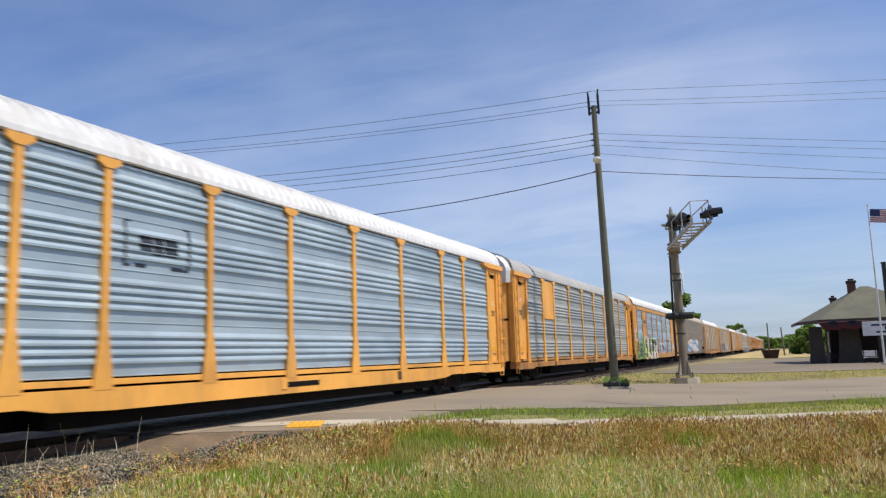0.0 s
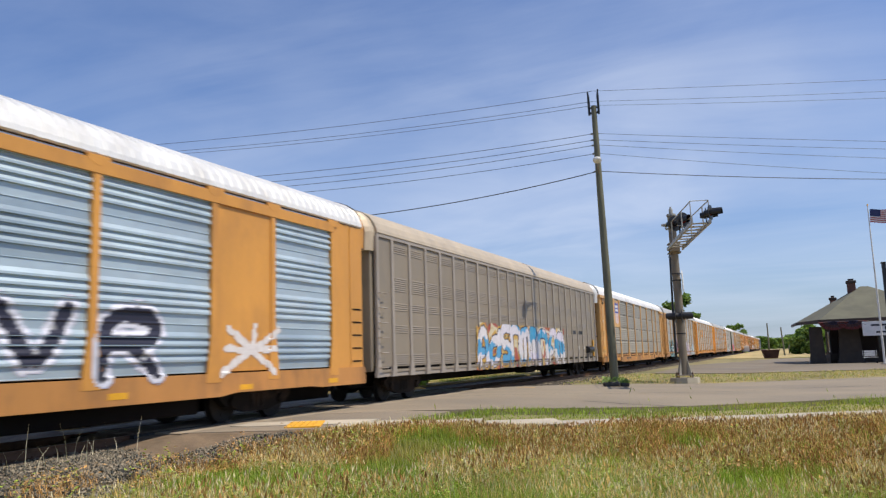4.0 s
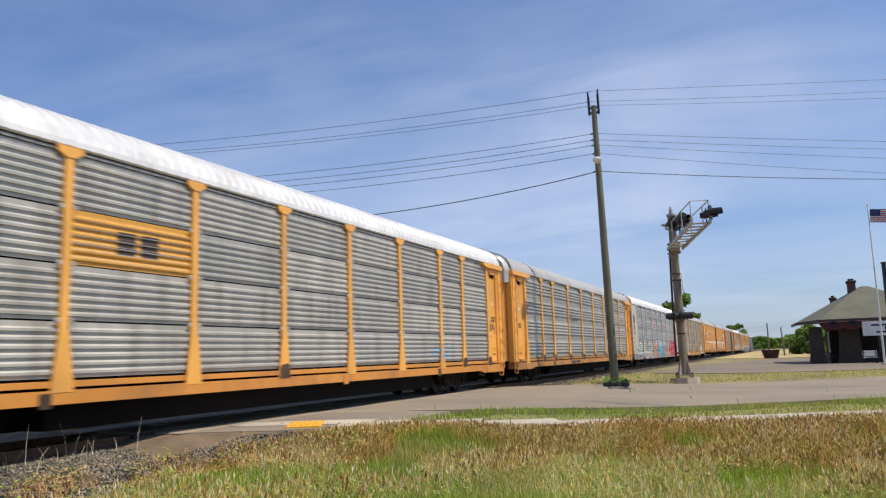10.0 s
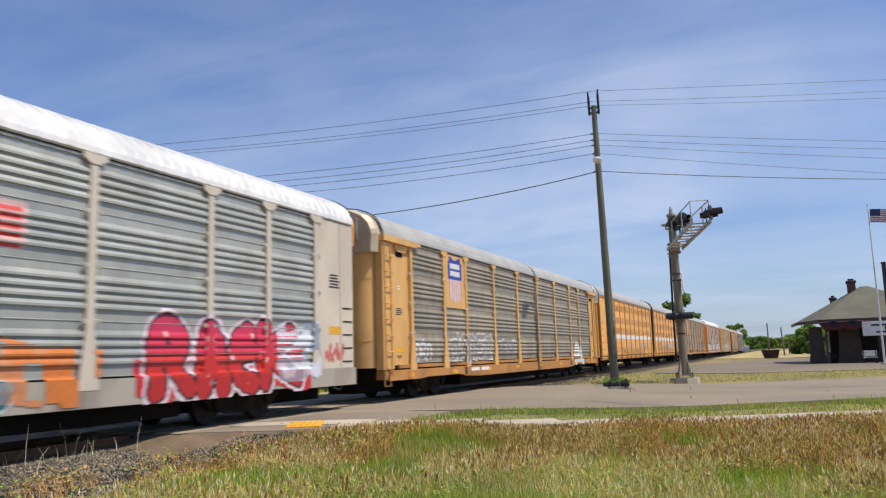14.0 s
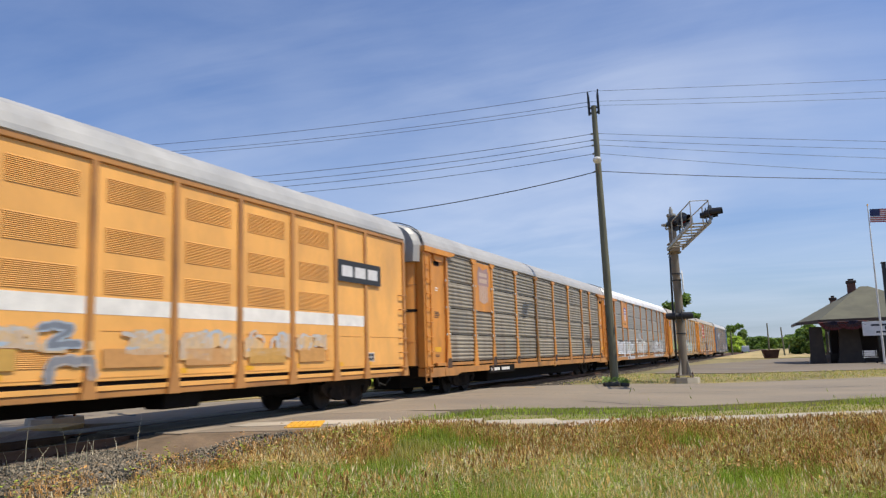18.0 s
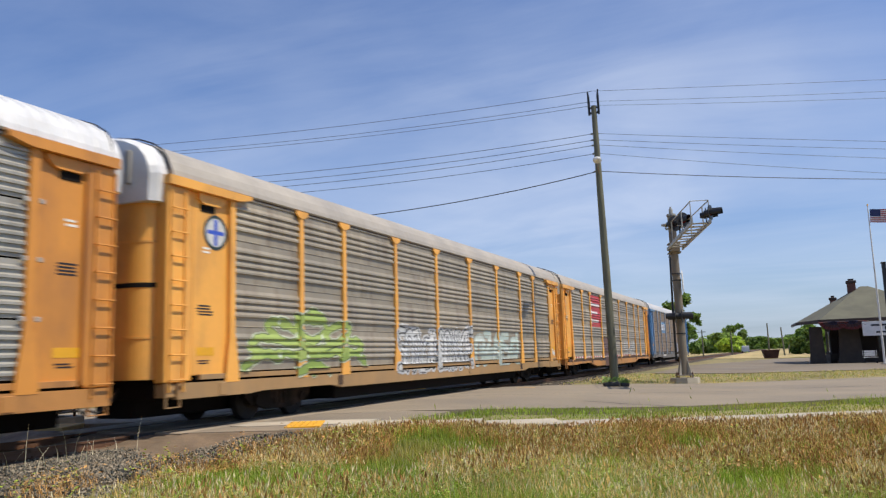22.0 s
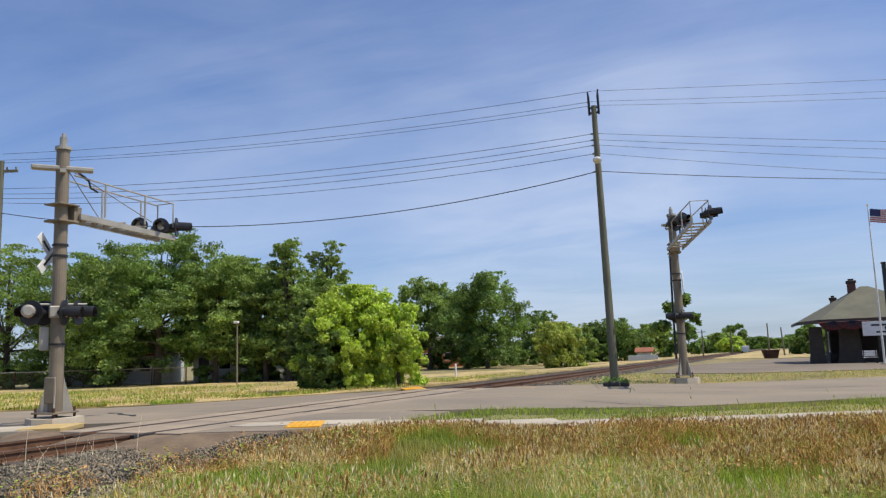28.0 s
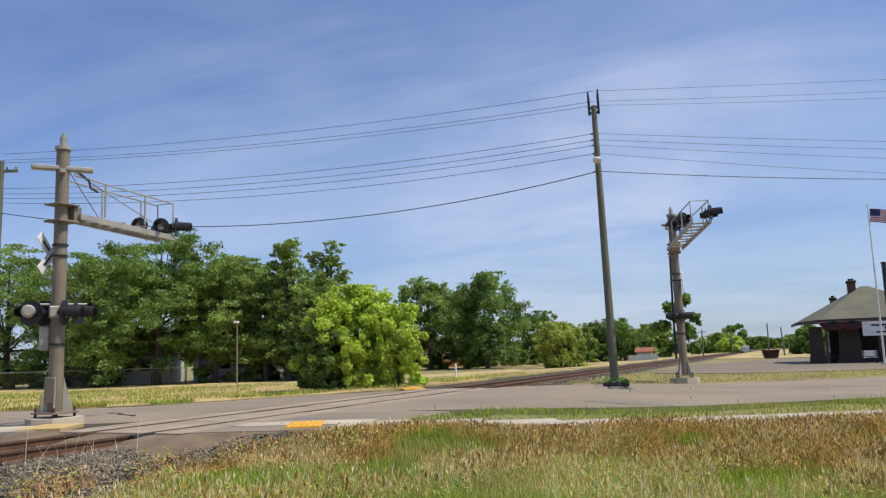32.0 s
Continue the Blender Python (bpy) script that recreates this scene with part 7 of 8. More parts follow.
def shield(car, y0, y1, z0, z1, x=1.589, faded=0.0):
    """Shield emblem: blue head with white bars over red and white stripes."""
    blue, white, red = np.array((0.03, 0.06, 0.36)), np.array((0.74, 0.72, 0.72)), np.array((0.62, 0.30, 0.28))
    worn = np.array((0.50, 0.30, 0.16))

    def colour(y, z):
        u, v = (y - y0) / (y1 - y0), (z - z0) / (z1 - z0)
        half = np.where(v > 0.9, 0.36 + 0.1 * np.abs(u - 0.5), np.where(v > 0.5, 0.48, 0.40))
        foot = 0.10 * np.abs(u - 0.5) * 2
        on = (np.abs(u - 0.5) < half) & (v > foot) & (v < 0.99 - 0.06 * np.cos((u - 0.5) * 6.0))
        rgb = np.where(((u * 13).astype(int) % 2 == 0)[..., None], white, red)
        head = v > 0.5
        rgb[head] = blue
        bar = head & (np.abs(u - 0.5) < 0.34) & ((np.abs(v - 0.80) < 0.055) | (np.abs(v - 0.63) < 0.055))
        rgb[bar] = white
        return rgb * (1 - faded) + worn * faded, on
    return painted(car, "emblem", y0, y1, z0, z1, colour, flat_at(x), 0.02, 0.02, "shield emblem, blue over red and white stripes", 0.004)


def emblem(car, y0, y1, z0, z1, text, ink, depth=side_depth, ground=None, label="", border=None):
    """Block emblem drawn as plain heavy strokes on an optional ground colour."""

    def colour(y, z):
        rgb = np.zeros((*y.shape, 3))
        on = np.zeros(y.shape, bool)
        if ground is not None:
            rgb[:], on[:] = ground, True
        u, v = (y - y0) / (y1 - y0), (z - z0) / (z1 - z0)
        for a, b, c, d in text:
            m = (u > a) & (u < b) & (v > c) & (v < d)
            rgb[m] = ink
            on |= m
        if border is not None:
            m = (np.minimum(u, 1 - u) * (y1 - y0) < 0.07) | ((np.minimum(v, 1 - v) * (z1 - z0) < 0.06) & ((u < 0.12) | (u > 0.88)))
            rgb[m] = border
            on |= m
        return rgb, on
    return painted(car, "emblem", y0, y1, z0, z1, colour, depth, 0.03, 0.025, label, 0.004)


def end_marks(car, seed, ink="logoblack", x=1.5305):
    """Data lines, a yellow plate and small marks on the smooth end panels."""
    r = random.Random(seed)
    for y in (0.62, LONG - 1.75):
        part("data_plate", Geo().box(x, x + 0.004, y + 0.32, y + 0.82, 1.42, 1.58), M["decal"], car, "small yellow plate")
        bars(car, y + 0.3, 2.6 + r.uniform(-0.3, 0.6), 0.5, 0.03, 4, M[ink], x)
        bars(car, y + 0.34, 1.32, 0.4, 0.025, 2, M[ink], x)
        bars(car, y + 0.45, 3.4 + r.uniform(-0.2, 0.3), 0.25, 0.04, 2, M["logowhite"], x)


def sill_marks(car, y, ink="logowhite"):
    for k in range(2):
        part("number_bar", Geo().box(1.6215, 1.6255, y + k * 1.0, y + k * 1.0 + 0.8, 0.73, 0.85), M[ink], car)


def reflectors(car, mats=("decal",), z=0.76, step=3.4, w=0.42, x=1.6205, h=0.11):
    k, y = 0, 1.5
    while y < LONG - 1.5:
        part("reflector", Geo().box(x, x + 0.004, y, y + w, z - h / 2, z + h / 2), M[mats[k % len(mats)]], car)
        y += step
        k += 1


def louvre_side(ribs):
    rr = np.array(ribs)

    def depth(y, z):
        y, z = np.broadcast_arrays(np.asarray(y, float), np.asarray(z, float))
        near = np.min(np.abs(y[..., None] - rr), axis=-1)
        return np.where(near < 0.08, 1.612, np.where(z < 1.02, 1.54, 1.582))
    return depth


cars = []
OPEN = {(1, 2), (1, 3)}
# bright corrugated car with a bracketed emblem
c = corrugated_car(2.34, "yellow", "steelblue", "roofwhite", "bright corrugated autorack with yellow posts and white roof", clips=False, bold=True, posts_at=[1.92, 3.6, 5.45, 7.15, 9.75, 12.5, 15.42, 18.2, 21.22, 23.14, 25.58], sill="yellow")
emblem(c, 7.55, 9.2, 3.0, 3.85, [(0.22, 0.40, 0.32, 0.72), (0.42, 0.58, 0.30, 0.70), (0.60, 0.80, 0.28, 0.70), (0.16, 0.34, 0.0, 0.08), (0.70, 0.88, 0.0, 0.08)], (0.02, 0.025, 0.035), border=(0.03, 0.035, 0.045), label="dark bracketed emblem")
end_marks(c, 1)
bars(c, 12.2, 0.74, 1.9, 0.12, 1, M["under"], 1.6205)
cars.append(c)

c = corrugated_car(31.0, "yellow", "steeldull", "roofgrey", "corrugated autorack with yellow posts and blank yellow panel", cap="roofwhite", clips=False, bold=True, solid=OPEN, deep=0.68)
plate(c, 4.44, 6.40, ZB + 2 * ROW_H, ZE - 0.1, M["yellow"], "blank yellow panel")
end_marks(c, 2)
sill_marks(c, 13.0, "logoblack")
cars.append(c)

def over_plates(y, z):
    """Side of a car whose smooth panels fill two bays."""
    x = side_depth(y, z)
    y = np.broadcast_to(y, x.shape)
    return np.where((((y > 4.44) & (y < 6.40)) | ((y > 21.10) & (y < 23.06))) & (z > ZB), np.maximum(x, 1.590), x)


c = corrugated_car(59.3, "ochre", "steelblue", "roofwhite", "orange autorack with grey corrugated panels and large graffiti", ends="full", band_on=False, end_face="cream", cap="ochre", bold=True, clips=False, solid={(b, r) for b in (1, 7) for r in range(4)})
for a, b in ((4.44, 6.40), (21.10, 23.06)):
    plate(c, a, b, ZB, ZE - 0.1, M["ochre"], "smooth orange panel")
plate(c, 1.92, 25.58, ZE - 0.34, ZE - 0.1, M["ochre"], "orange band under the roof", 1.58, 1.634, "side_band")
emblem(c, 4.70, 6.24, 3.2, 4.0, [(0.2, 0.38, 0.34, 0.68), (0.42, 0.58, 0.34, 0.68), (0.62, 0.8, 0.34, 0.68), (0.1, 0.3, -0.02, 0.06), (0.7, 0.9, -0.02, 0.06)], (0.05, 0.035, 0.03), flat_at(1.589), border=(0.06, 0.045, 0.035), label="dark bracketed emblem")
FINE_CELL = (0.032, 0.027)
graffiti(c, 1.05, 5.15, 0.60, 2.14, ["bow", "chair", "tent", "rook", "plum"], [(0.015, 0.02, 0.015), (0.012, 0.03, 0.018)], (0.10, 0.34, 0.08), (0.42, 0.58, 0.10), [(0.10, 0.30, 0.07), (0.05, 0.20, 0.07)], 0.125, 0.035, 0.055, 21, over_plates, "black spray-painted letters edged in green", cover=0.72,
         boxes=[(1.35, 2.05, 0.82, 1.88), (2.2, 2.75, 0.90, 1.9), (2.85, 3.3, 0.80, 1.85), (3.5, 4.08, 0.76, 1.84), (4.3, 4.82, 0.78, 1.62)], cell=FINE_CELL)
graffiti(c, 4.75, 6.75, 0.56, 2.44, ["bolt"], [(0.015, 0.015, 0.02)], (0.56, 0.68, 0.05), (0.74, 0.68, 0.72), [(0.72, 0.60, 0.66), (0.56, 0.68, 0.06)], 0.185, 0.09, 0.08, 22, over_plates, "black letter with lime edge on pink", boxes=[(5.25, 6.15, 0.85, 2.08)], cell=FINE_CELL, cover=0.8)
graffiti(c, 6.45, 11.75, 0.55, 2.42, ["crown", "flag", "table"], [(0.015, 0.015, 0.02)], (0.56, 0.68, 0.05), (0.74, 0.70, 0.74), [(0.72, 0.58, 0.68), (0.70, 0.54, 0.66)], 0.20, 0.10, 0.07, 23, over_plates, "black letters with lime edge on pink", cover=0.86, boxes=[(7.3, 8.1, 0.95, 2.1), (8.65, 9.4, 0.80, 2.08), (10.0, 11.3, 0.72, 2.1)])
graffiti(c, 12.6, 20.3, 0.80, 2.5, ["stem", "pin", "wave", "wedge", "R"], [(0.02, 0.02, 0.04)], (0.74, 0.74, 0.82), (0.45, 0.44, 0.54), (), 0.13, 0.09, 0.02, 24, over_plates, "black letters outlined in white", boxes=[(13.2, 14.1, 1.15, 2.15), (14.5, 14.85, 1.2, 2.15), (15.0, 16.0, 1.05, 1.7), (16.5, 17.7, 1.15, 2.15), (18.4, 19.6, 1.15, 2.15)])
graffiti(c, 21.0, 23.6, 0.9, 2.2, "*", [(0.75, 0.70, 0.68)], (0.72, 0.66, 0.62), None, (), 0.05, 0.03, 0.0, 25, over_plates)
graffiti(c, 0.6, 1.7, 2.0, 3.0, "WA", [(0.70, 0.50, 0.44)], (0.72, 0.56, 0.50), None, [(0.70, 0.48, 0.42)], 0.07, 0.05, 0.0, 26, lambda y, z: np.full(np.broadcast(y, z).shape, 1.587), cover=0.6)
graffiti(c, 3.15, 4.25, 1.9, 2.52, "Z", [(0.10, 0.40, 0.22)], (0.12, 0.38, 0.22), None, (), 0.10, 0.05, 0.0, 27, over_plates)
graffiti(c, 1.2, 1.8, 2.2, 2.7, "", [(0, 0, 0)], (0, 0, 0), None, [(0.10, 0.32, 0.06)], 0.1, 0.0, 0.0, 29, flat_at(1.589), cover=0.95)
scrawl(c, 6.6, 8.2, 2.25, 2.6, (0.03, 0.03, 0.035), 28, 6)
reflectors(c)
cars.append(c)

GREY_RIBS = [0.08] + [1.0 + (LONG - 2.0) * k / 22 for k in range(23)] + [LONG - 0.08]
c = rib_car(87.2, LONG, GREY_RIBS, "mauve", "mauvepost", "rooftan", "taupe flat-sided autorack with upright ribs and colourful graffiti", ((1.08, 5), (2.0, 4), (2.65, 4), (3.22, 7), (4.36, 4)))
gd = louvre_side(GREY_RIBS)
graffiti(c, 7.5, 14.2, 0.72, 2.5, "qdsnm", [(0.72, 0.68, 0.74), (0.10, 0.36, 0.62), (0.74, 0.70, 0.72)], (0.03, 0.03, 0.07), (0.62, 0.36, 0.06), [(0.40, 0.09, 0.06), (0.66, 0.58, 0.40), (0.62, 0.40, 0.10)], 0.2, 0.05, 0.06, 31, gd, "white and blue graffiti with orange and red cloud", cover=1.0)
graffiti(c, 13.8, 20.2, 0.72, 2.5, "mnqm", [(0.72, 0.66, 0.76), (0.72, 0.68, 0.70), (0.06, 0.34, 0.60)], (0.03, 0.03, 0.08), (0.70, 0.62, 0.50), [(0.42, 0.09, 0.06), (0.68, 0.46, 0.12), (0.70, 0.64, 0.52)], 0.2, 0.05, 0.06, 32, gd, "white and blue graffiti with orange and red cloud", cover=1.0)
for k, (a, w) in enumerate(((21.7, 0.9), (23.0, 0.35), (23.45, 0.3), (23.85, 0.3))):
    part("lettering_bar", Geo().box(1.5705, 1.5745, a, a + w, 2.27, 2.46), M["logoblack"], c)
part("brake_reservoir", Geo().tube((1.62, 24.85, 1.42), (1.62, 26.05, 1.42), 0.19, n=16), M["black"], c, "black brake cylinder with yellow label")
part("cylinder_label", Geo().box(1.68, 1.815, 25.1, 25.75, 1.60, 1.622), M["decal"], c)
part("hand_rail", Geo().box(1.60, 1.66, 26.35, 26.5, 1.02, 1.98, 0.01), M["decal"], c, "yellow upright handrail")
for a in (22.95, 24.1):
    part("data_plate", Geo().box(1.5705, 1.5745, a, a + 0.36, 1.45, 1.62), M["logowhite"], c)
cars.append(c)

c = corrugated_car(116.0, "tan", "steeltan", "roofwhite", "grey corrugated autorack with tan posts and shield emblem", solid=OPEN, bands=(2.2, 3.68))
plate(c, 4.44, 6.40, ZB + 2 * ROW_H, ZE - 0.1, M["tan"], "tan emblem panel")
shield(c, 4.85, 6.15, 3.12, 4.62)
end_marks(c, 4)
reflectors(c)
sill_marks(c, 8.0, "logoblack")
cars.append(c)

c = corrugated_car(144.3, "tan", "steelgrey", "roofgrey", "grey corrugated autorack with tan posts and turquoise graffiti")
emblem(c, 6.6, 9.1, 3.35, 3.85, [(0.0, 0.55, k * 0.14, k * 0.14 + 0.07) for k in range(1, 7)] + [(0.6, 0.78, 0.15, 0.95), (0.82, 1.0, 0.15, 0.95)], (0.03, 0.03, 0.035), label="black striped emblem")
bars(c, 7.9, 3.18, 1.3, 0.11, 2, M["logoblack"], 1.581)
graffiti(c, 2.9, 8.6, 0.60, 2.3, ["cross", "axe", "teeth", "cup"], [(0.015, 0.015, 0.02)], (0.12, 0.46, 0.38), (0.34, 0.56, 0.62), [(0.24, 0.42, 0.48), (0.05, 0.07, 0.09)], 0.21, 0.045, 0.05, 51, label="black letters with turquoise edges", cover=0.62, boxes=[(3.4, 4.6, 0.85, 1.95), (4.7, 5.6, 0.86, 2.0), (5.8, 6.7, 1.05, 1.95), (6.95, 8.1, 1.05, 1.95)])
for zz, ya, yb in ((1.58, 3.5, 8.3), (1.32, 4.0, 8.3), (1.13, 4.4, 8.2), (0.985, 3.6, 8.2)):
    part("paint_stripe", Geo().prism([(ya, zz - 0.008), (ya + 1.2, zz - 0.035), (yb, zz - 0.03), (yb, zz + 0.03), (ya + 1.2, zz + 0.03)], 0, 1.584, 1.589), M["logowhite"], c)
graffiti(c, 8.4, 13.4, 0.66, 2.5, "MWMA", [(0.025, 0.012, 0.03), (0.10, 0.03, 0.05)], (0.10, 0.04, 0.11), (0.32, 0.16, 0.34), [(0.26, 0.13, 0.34), (0.46, 0.20, 0.06), (0.50, 0.36, 0.32)], 0.16, 0.04, 0.05, 52, label="dark purple and red graffiti", cover=0.85)
graffiti(c, 13.3, 15.6, 0.66, 2.3, ["plum", "small"], [(0.52, 0.47, 0.52), (0.60, 0.55, 0.56)], (0.03, 0.025, 0.05), (0.44, 0.40, 0.42), [(0.42, 0.36, 0.44), (0.40, 0.12, 0.08)], 0.15, 0.08, 0.03, 53, label="mauve graffiti letters with grey shading", cover=0.8)
graffiti(c, 15.2, 19.0, 0.62, 2.5, ["hills"], [(0.40, 0.36, 0.46), (0.56, 0.50, 0.60), (0.50, 0.46, 0.56), (0.60, 0.56, 0.66)], (0.05, 0.045, 0.06), (0.40, 0.36, 0.10), [(0.36, 0.33, 0.36), (0.50, 0.46, 0.56)], 0.36, 0.05, 0.06, 56, label="mauve letter with olive edge", cover=0.7, boxes=[(15.75, 18.35, 0.85, 1.95)], banded=True, cell=FINE_CELL)
graffiti(c, 18.5, 20.5, 0.64, 2.1, ["zed", "plum"], [(0.66, 0.62, 0.60), (0.30, 0.42, 0.60), (0.62, 0.58, 0.58)], (0.44, 0.06, 0.05), (0.60, 0.56, 0.54), [(0.56, 0.56, 0.58), (0.36, 0.40, 0.48)], 0.13, 0.09, 0.05, 57, label="red, white and blue sprayed letters", cover=0.85, cell=FINE_CELL)
graffiti(c, 19.5, 21.3, 0.60, 2.32, ["tent"], [(0.40, 0.25, 0.15), (0.66, 0.50, 0.38), (0.68, 0.54, 0.43), (0.70, 0.57, 0.46)], (0.035, 0.035, 0.045), (0.62, 0.60, 0.56), (), 0.24, 0.07, 0.04, 58, label="peach letter edged in black", boxes=[(19.9, 20.85, 0.82, 1.95)], banded=True, cell=FINE_CELL)
graffiti(c, 21.0, 22.9, 0.58, 2.34, ["cee"], [(0.36, 0.46, 0.52), (0.42, 0.58, 0.66), (0.66, 0.52, 0.42), (0.66, 0.54, 0.44)], (0.035, 0.035, 0.045), (0.62, 0.60, 0.56), [(0.48, 0.40, 0.32)], 0.22, 0.07, 0.04, 59, label="pale blue and peach letter edged in black", cover=0.5, boxes=[(21.4, 22.5, 0.85, 1.98)], banded=True, cell=FINE_CELL)
graffiti(c, 22.7, 25.45, 0.58, 2.32, ["tent", "small"], [(0.44, 0.55, 0.58), (0.50, 0.64, 0.68), (0.44, 0.60, 0.66), (0.42, 0.60, 0.68)], (0.035, 0.035, 0.045), (0.62, 0.62, 0.60), [(0.46, 0.50, 0.44), (0.56, 0.46, 0.44)], 0.2, 0.07, 0.04, 54, label="pale blue letters edged in black", cover=0.55, boxes=[(23.05, 24.1, 0.82, 2.0), (24.5, 25.1, 0.85, 1.6)], banded=True, cell=FINE_CELL)
graffiti(c, 8.0, 15.5, 0.58, 0.92, "OOOOOOO", [(0.46, 0.44, 0.05), (0.58, 0.34, 0.05)], (0.36, 0.14, 0.06), None, [(0.34, 0.26, 0.34)], 0.09, 0.04, 0.0, 55, lambda y, z: np.full(np.broadcast(y, z).shape, 1.624), cover=0.9)
end_marks(c, 5)
for k in range(9):
    scrawl(c, 0.95, 1.62, 1.25 + 0.31 * k, 1.47 + 0.31 * k, (0.10, 0.07, 0.04), 156 + k, 4, 0.013, flat_at(1.53))
cars.append(c)

c = corrugated_car(172.8, "yellow", "steelgrey", "roofwhite", "grey corrugated autorack with yellow posts and yellow lettered panel", sill="orange", deep=0.70, grime=(1, 4, 8, 9))
emblem(c, 6.5, 9.25, 2.92, 3.82, [(0.35, 0.50, 0.28, 0.72), (0.54, 0.70, 0.28, 0.72)], (0.06, 0.04, 0.03), ground=(0.68, 0.34, 0.06), label="yellow panel with dark block emblem")
end_marks(c, 6)
scrawl(c, 20.3, 22.2, 1.1, 1.7, (0.25, 0.45, 0.60), 61, 7, 0.03)
scrawl(c, LONG - 1.65, LONG - 1.05, 2.1, 2.6, (0.16, 0.10, 0.05), 62, 10, 0.018, flat_at(1.53))
cars.append(c)

c = corrugated_car(201.3, "yellow", "steelplain", "roofgrey", "plain grey corrugated autorack with yellow posts", band_on=False, deep=0.69, grime=tuple(range(1, 9)), cap="roofpale", clips=False, bold=True)
scrawl(c, 9.6, 11.8, 2.9, 3.3, (0.08, 0.10, 0.09), 71, 9, 0.025)
end_marks(c, 7)
sill_marks(c, 9.5, "logoblack")
cars.append(c)

c = corrugated_car(229.3, "cream", "steeldull", "roofwhite", "cream and silver autorack with olive and turquoise graffiti", ends="full", band_on=False, end_face="roofgrey", cap="ochre", bold=True, posts_at=[2.3, 4.85, 6.85, 9.8, 12.75, 15.7, 18.6, 21.5, 23.4, 25.3])
NEAR = (0.03, 0.026)
graffiti(c, 0.85, 4.3, 0.66, 1.02, "", [(0, 0, 0)], (0, 0, 0), None, [(0.10, 0.10, 0.26), (0.03, 0.03, 0.08)], 0.1, 0.0, 0.0, 80, cover=0.9, label="dark blue shading under the letters")
graffiti(c, 0.85, 10.3, 0.60, 2.40, ["hook", "arch", "fork", "nine", "zed", "hills", "small", "small"], [(0.17, 0.17, 0.02), (0.22, 0.215, 0.02), (0.19, 0.19, 0.02)], (0.76, 0.76, 0.80), (0.02, 0.02, 0.045), [(0.12, 0.11, 0.28), (0.30, 0.16, 0.10)], 0.125, 0.125, 0.05, 82, label="olive letters with thick white edges", cover=0.34,
         boxes=[(1.4, 2.15, 0.86, 1.42), (3.0, 3.72, 0.72, 1.68), (4.0, 4.65, 1.02, 2.0), (5.08, 5.42, 0.86, 1.84), (5.92, 6.4, 0.84, 1.82), (6.95, 7.8, 0.90, 1.88), (8.4, 8.82, 0.80, 1.26), (9.4, 9.82, 0.72, 1.26)], cell=NEAR)
graffiti(c, 10.0, 12.3, 0.66, 1.85, "", [(0, 0, 0)], (0, 0, 0), None, [(0.64, 0.19, 0.04), (0.60, 0.24, 0.10)], 0.1, 0.0, 0.0, 88, cover=0.9, label="orange sprayed cloud")
graffiti(c, 16.6, 18.4, 0.66, 1.8, "", [(0, 0, 0)], (0, 0, 0), None, [(0.64, 0.19, 0.04), (0.60, 0.24, 0.10)], 0.1, 0.0, 0.0, 89, cover=0.9, label="orange sprayed cloud")
for a, b, z0, z1, sd in ((18.4, 18.9, 1.08, 1.54, 90), (17.95, 18.4, 0.64, 1.05, 91), (12.5, 13.0, 1.55, 2.05, 92)):
    graffiti(c, a, b, z0, z1, "", [(0, 0, 0)], (0, 0, 0), None, [(0.66, 0.20, 0.04)], 0.1, 0.0, 0.0, sd, cover=0.95, label="orange sprayed patch")
graffiti(c, 10.2, 11.9, 1.78, 2.22, "", [(0, 0, 0)], (0, 0, 0), None, [(0.42, 0.22, 0.20)], 0.1, 0.0, 0.0, 93, cover=0.9, label="faded red sprayed patch")
graffiti(c, 11.0, 17.6, 0.60, 2.36, ["jay", "dub", "tent", "cee", "are"], [(0.02, 0.20, 0.30), (0.03, 0.36, 0.50), (0.08, 0.46, 0.60), (0.46, 0.52, 0.56), (0.60, 0.60, 0.62)], (0.02, 0.025, 0.03), (0.55, 0.66, 0.70), [(0.02, 0.22, 0.32)], 0.19, 0.045, 0.03, 83, label="turquoise and white letters with black edges", cover=0.28,
         boxes=[(11.6, 12.3, 0.92, 2.05), (12.75, 13.75, 0.9, 2.0), (13.95, 14.5, 0.95, 2.0), (14.85, 15.5, 0.98, 1.98), (15.95, 17.0, 0.92, 1.95)], banded=True)
graffiti(c, 23.7, 25.5, 0.80, 2.2, ["kay"], [(0.66, 0.68, 0.74)], (0.60, 0.62, 0.68), None, [(0.66, 0.68, 0.74), (0.30, 0.34, 0.42)], 0.12, 0.05, 0.0, 94, label="pale grey shading beside the crimson letters", cover=0.9)
graffiti(c, 19.5, 25.1, 0.58, 2.30, ["are", "roof", "cee", "kay"], [(0.46, 0.02, 0.02), (0.58, 0.03, 0.025), (0.60, 0.03, 0.07), (0.58, 0.035, 0.10)], (0.05, 0.01, 0.015), (0.74, 0.62, 0.68), [(0.56, 0.03, 0.04)], 0.21, 0.055, 0.07, 84, label="crimson letters with pale pink edges", cover=0.5,
         boxes=[(20.1, 20.85, 0.86, 1.95), (21.35, 21.95, 0.84, 1.92), (22.3, 22.85, 0.86, 1.9), (23.25, 24.45, 0.86, 1.92)], banded=True, cell=FINE_CELL)
for a in (10.75, 16.55):
    emblem(c, a, a + 0.85, 3.05, 3.78, [(0.1, 0.9, k * 0.19 + 0.02, k * 0.19 + 0.13) for k in range(5)], (0.62, 0.06, 0.05), ground=(0.66, 0.42, 0.40), label="faded red and white emblem")
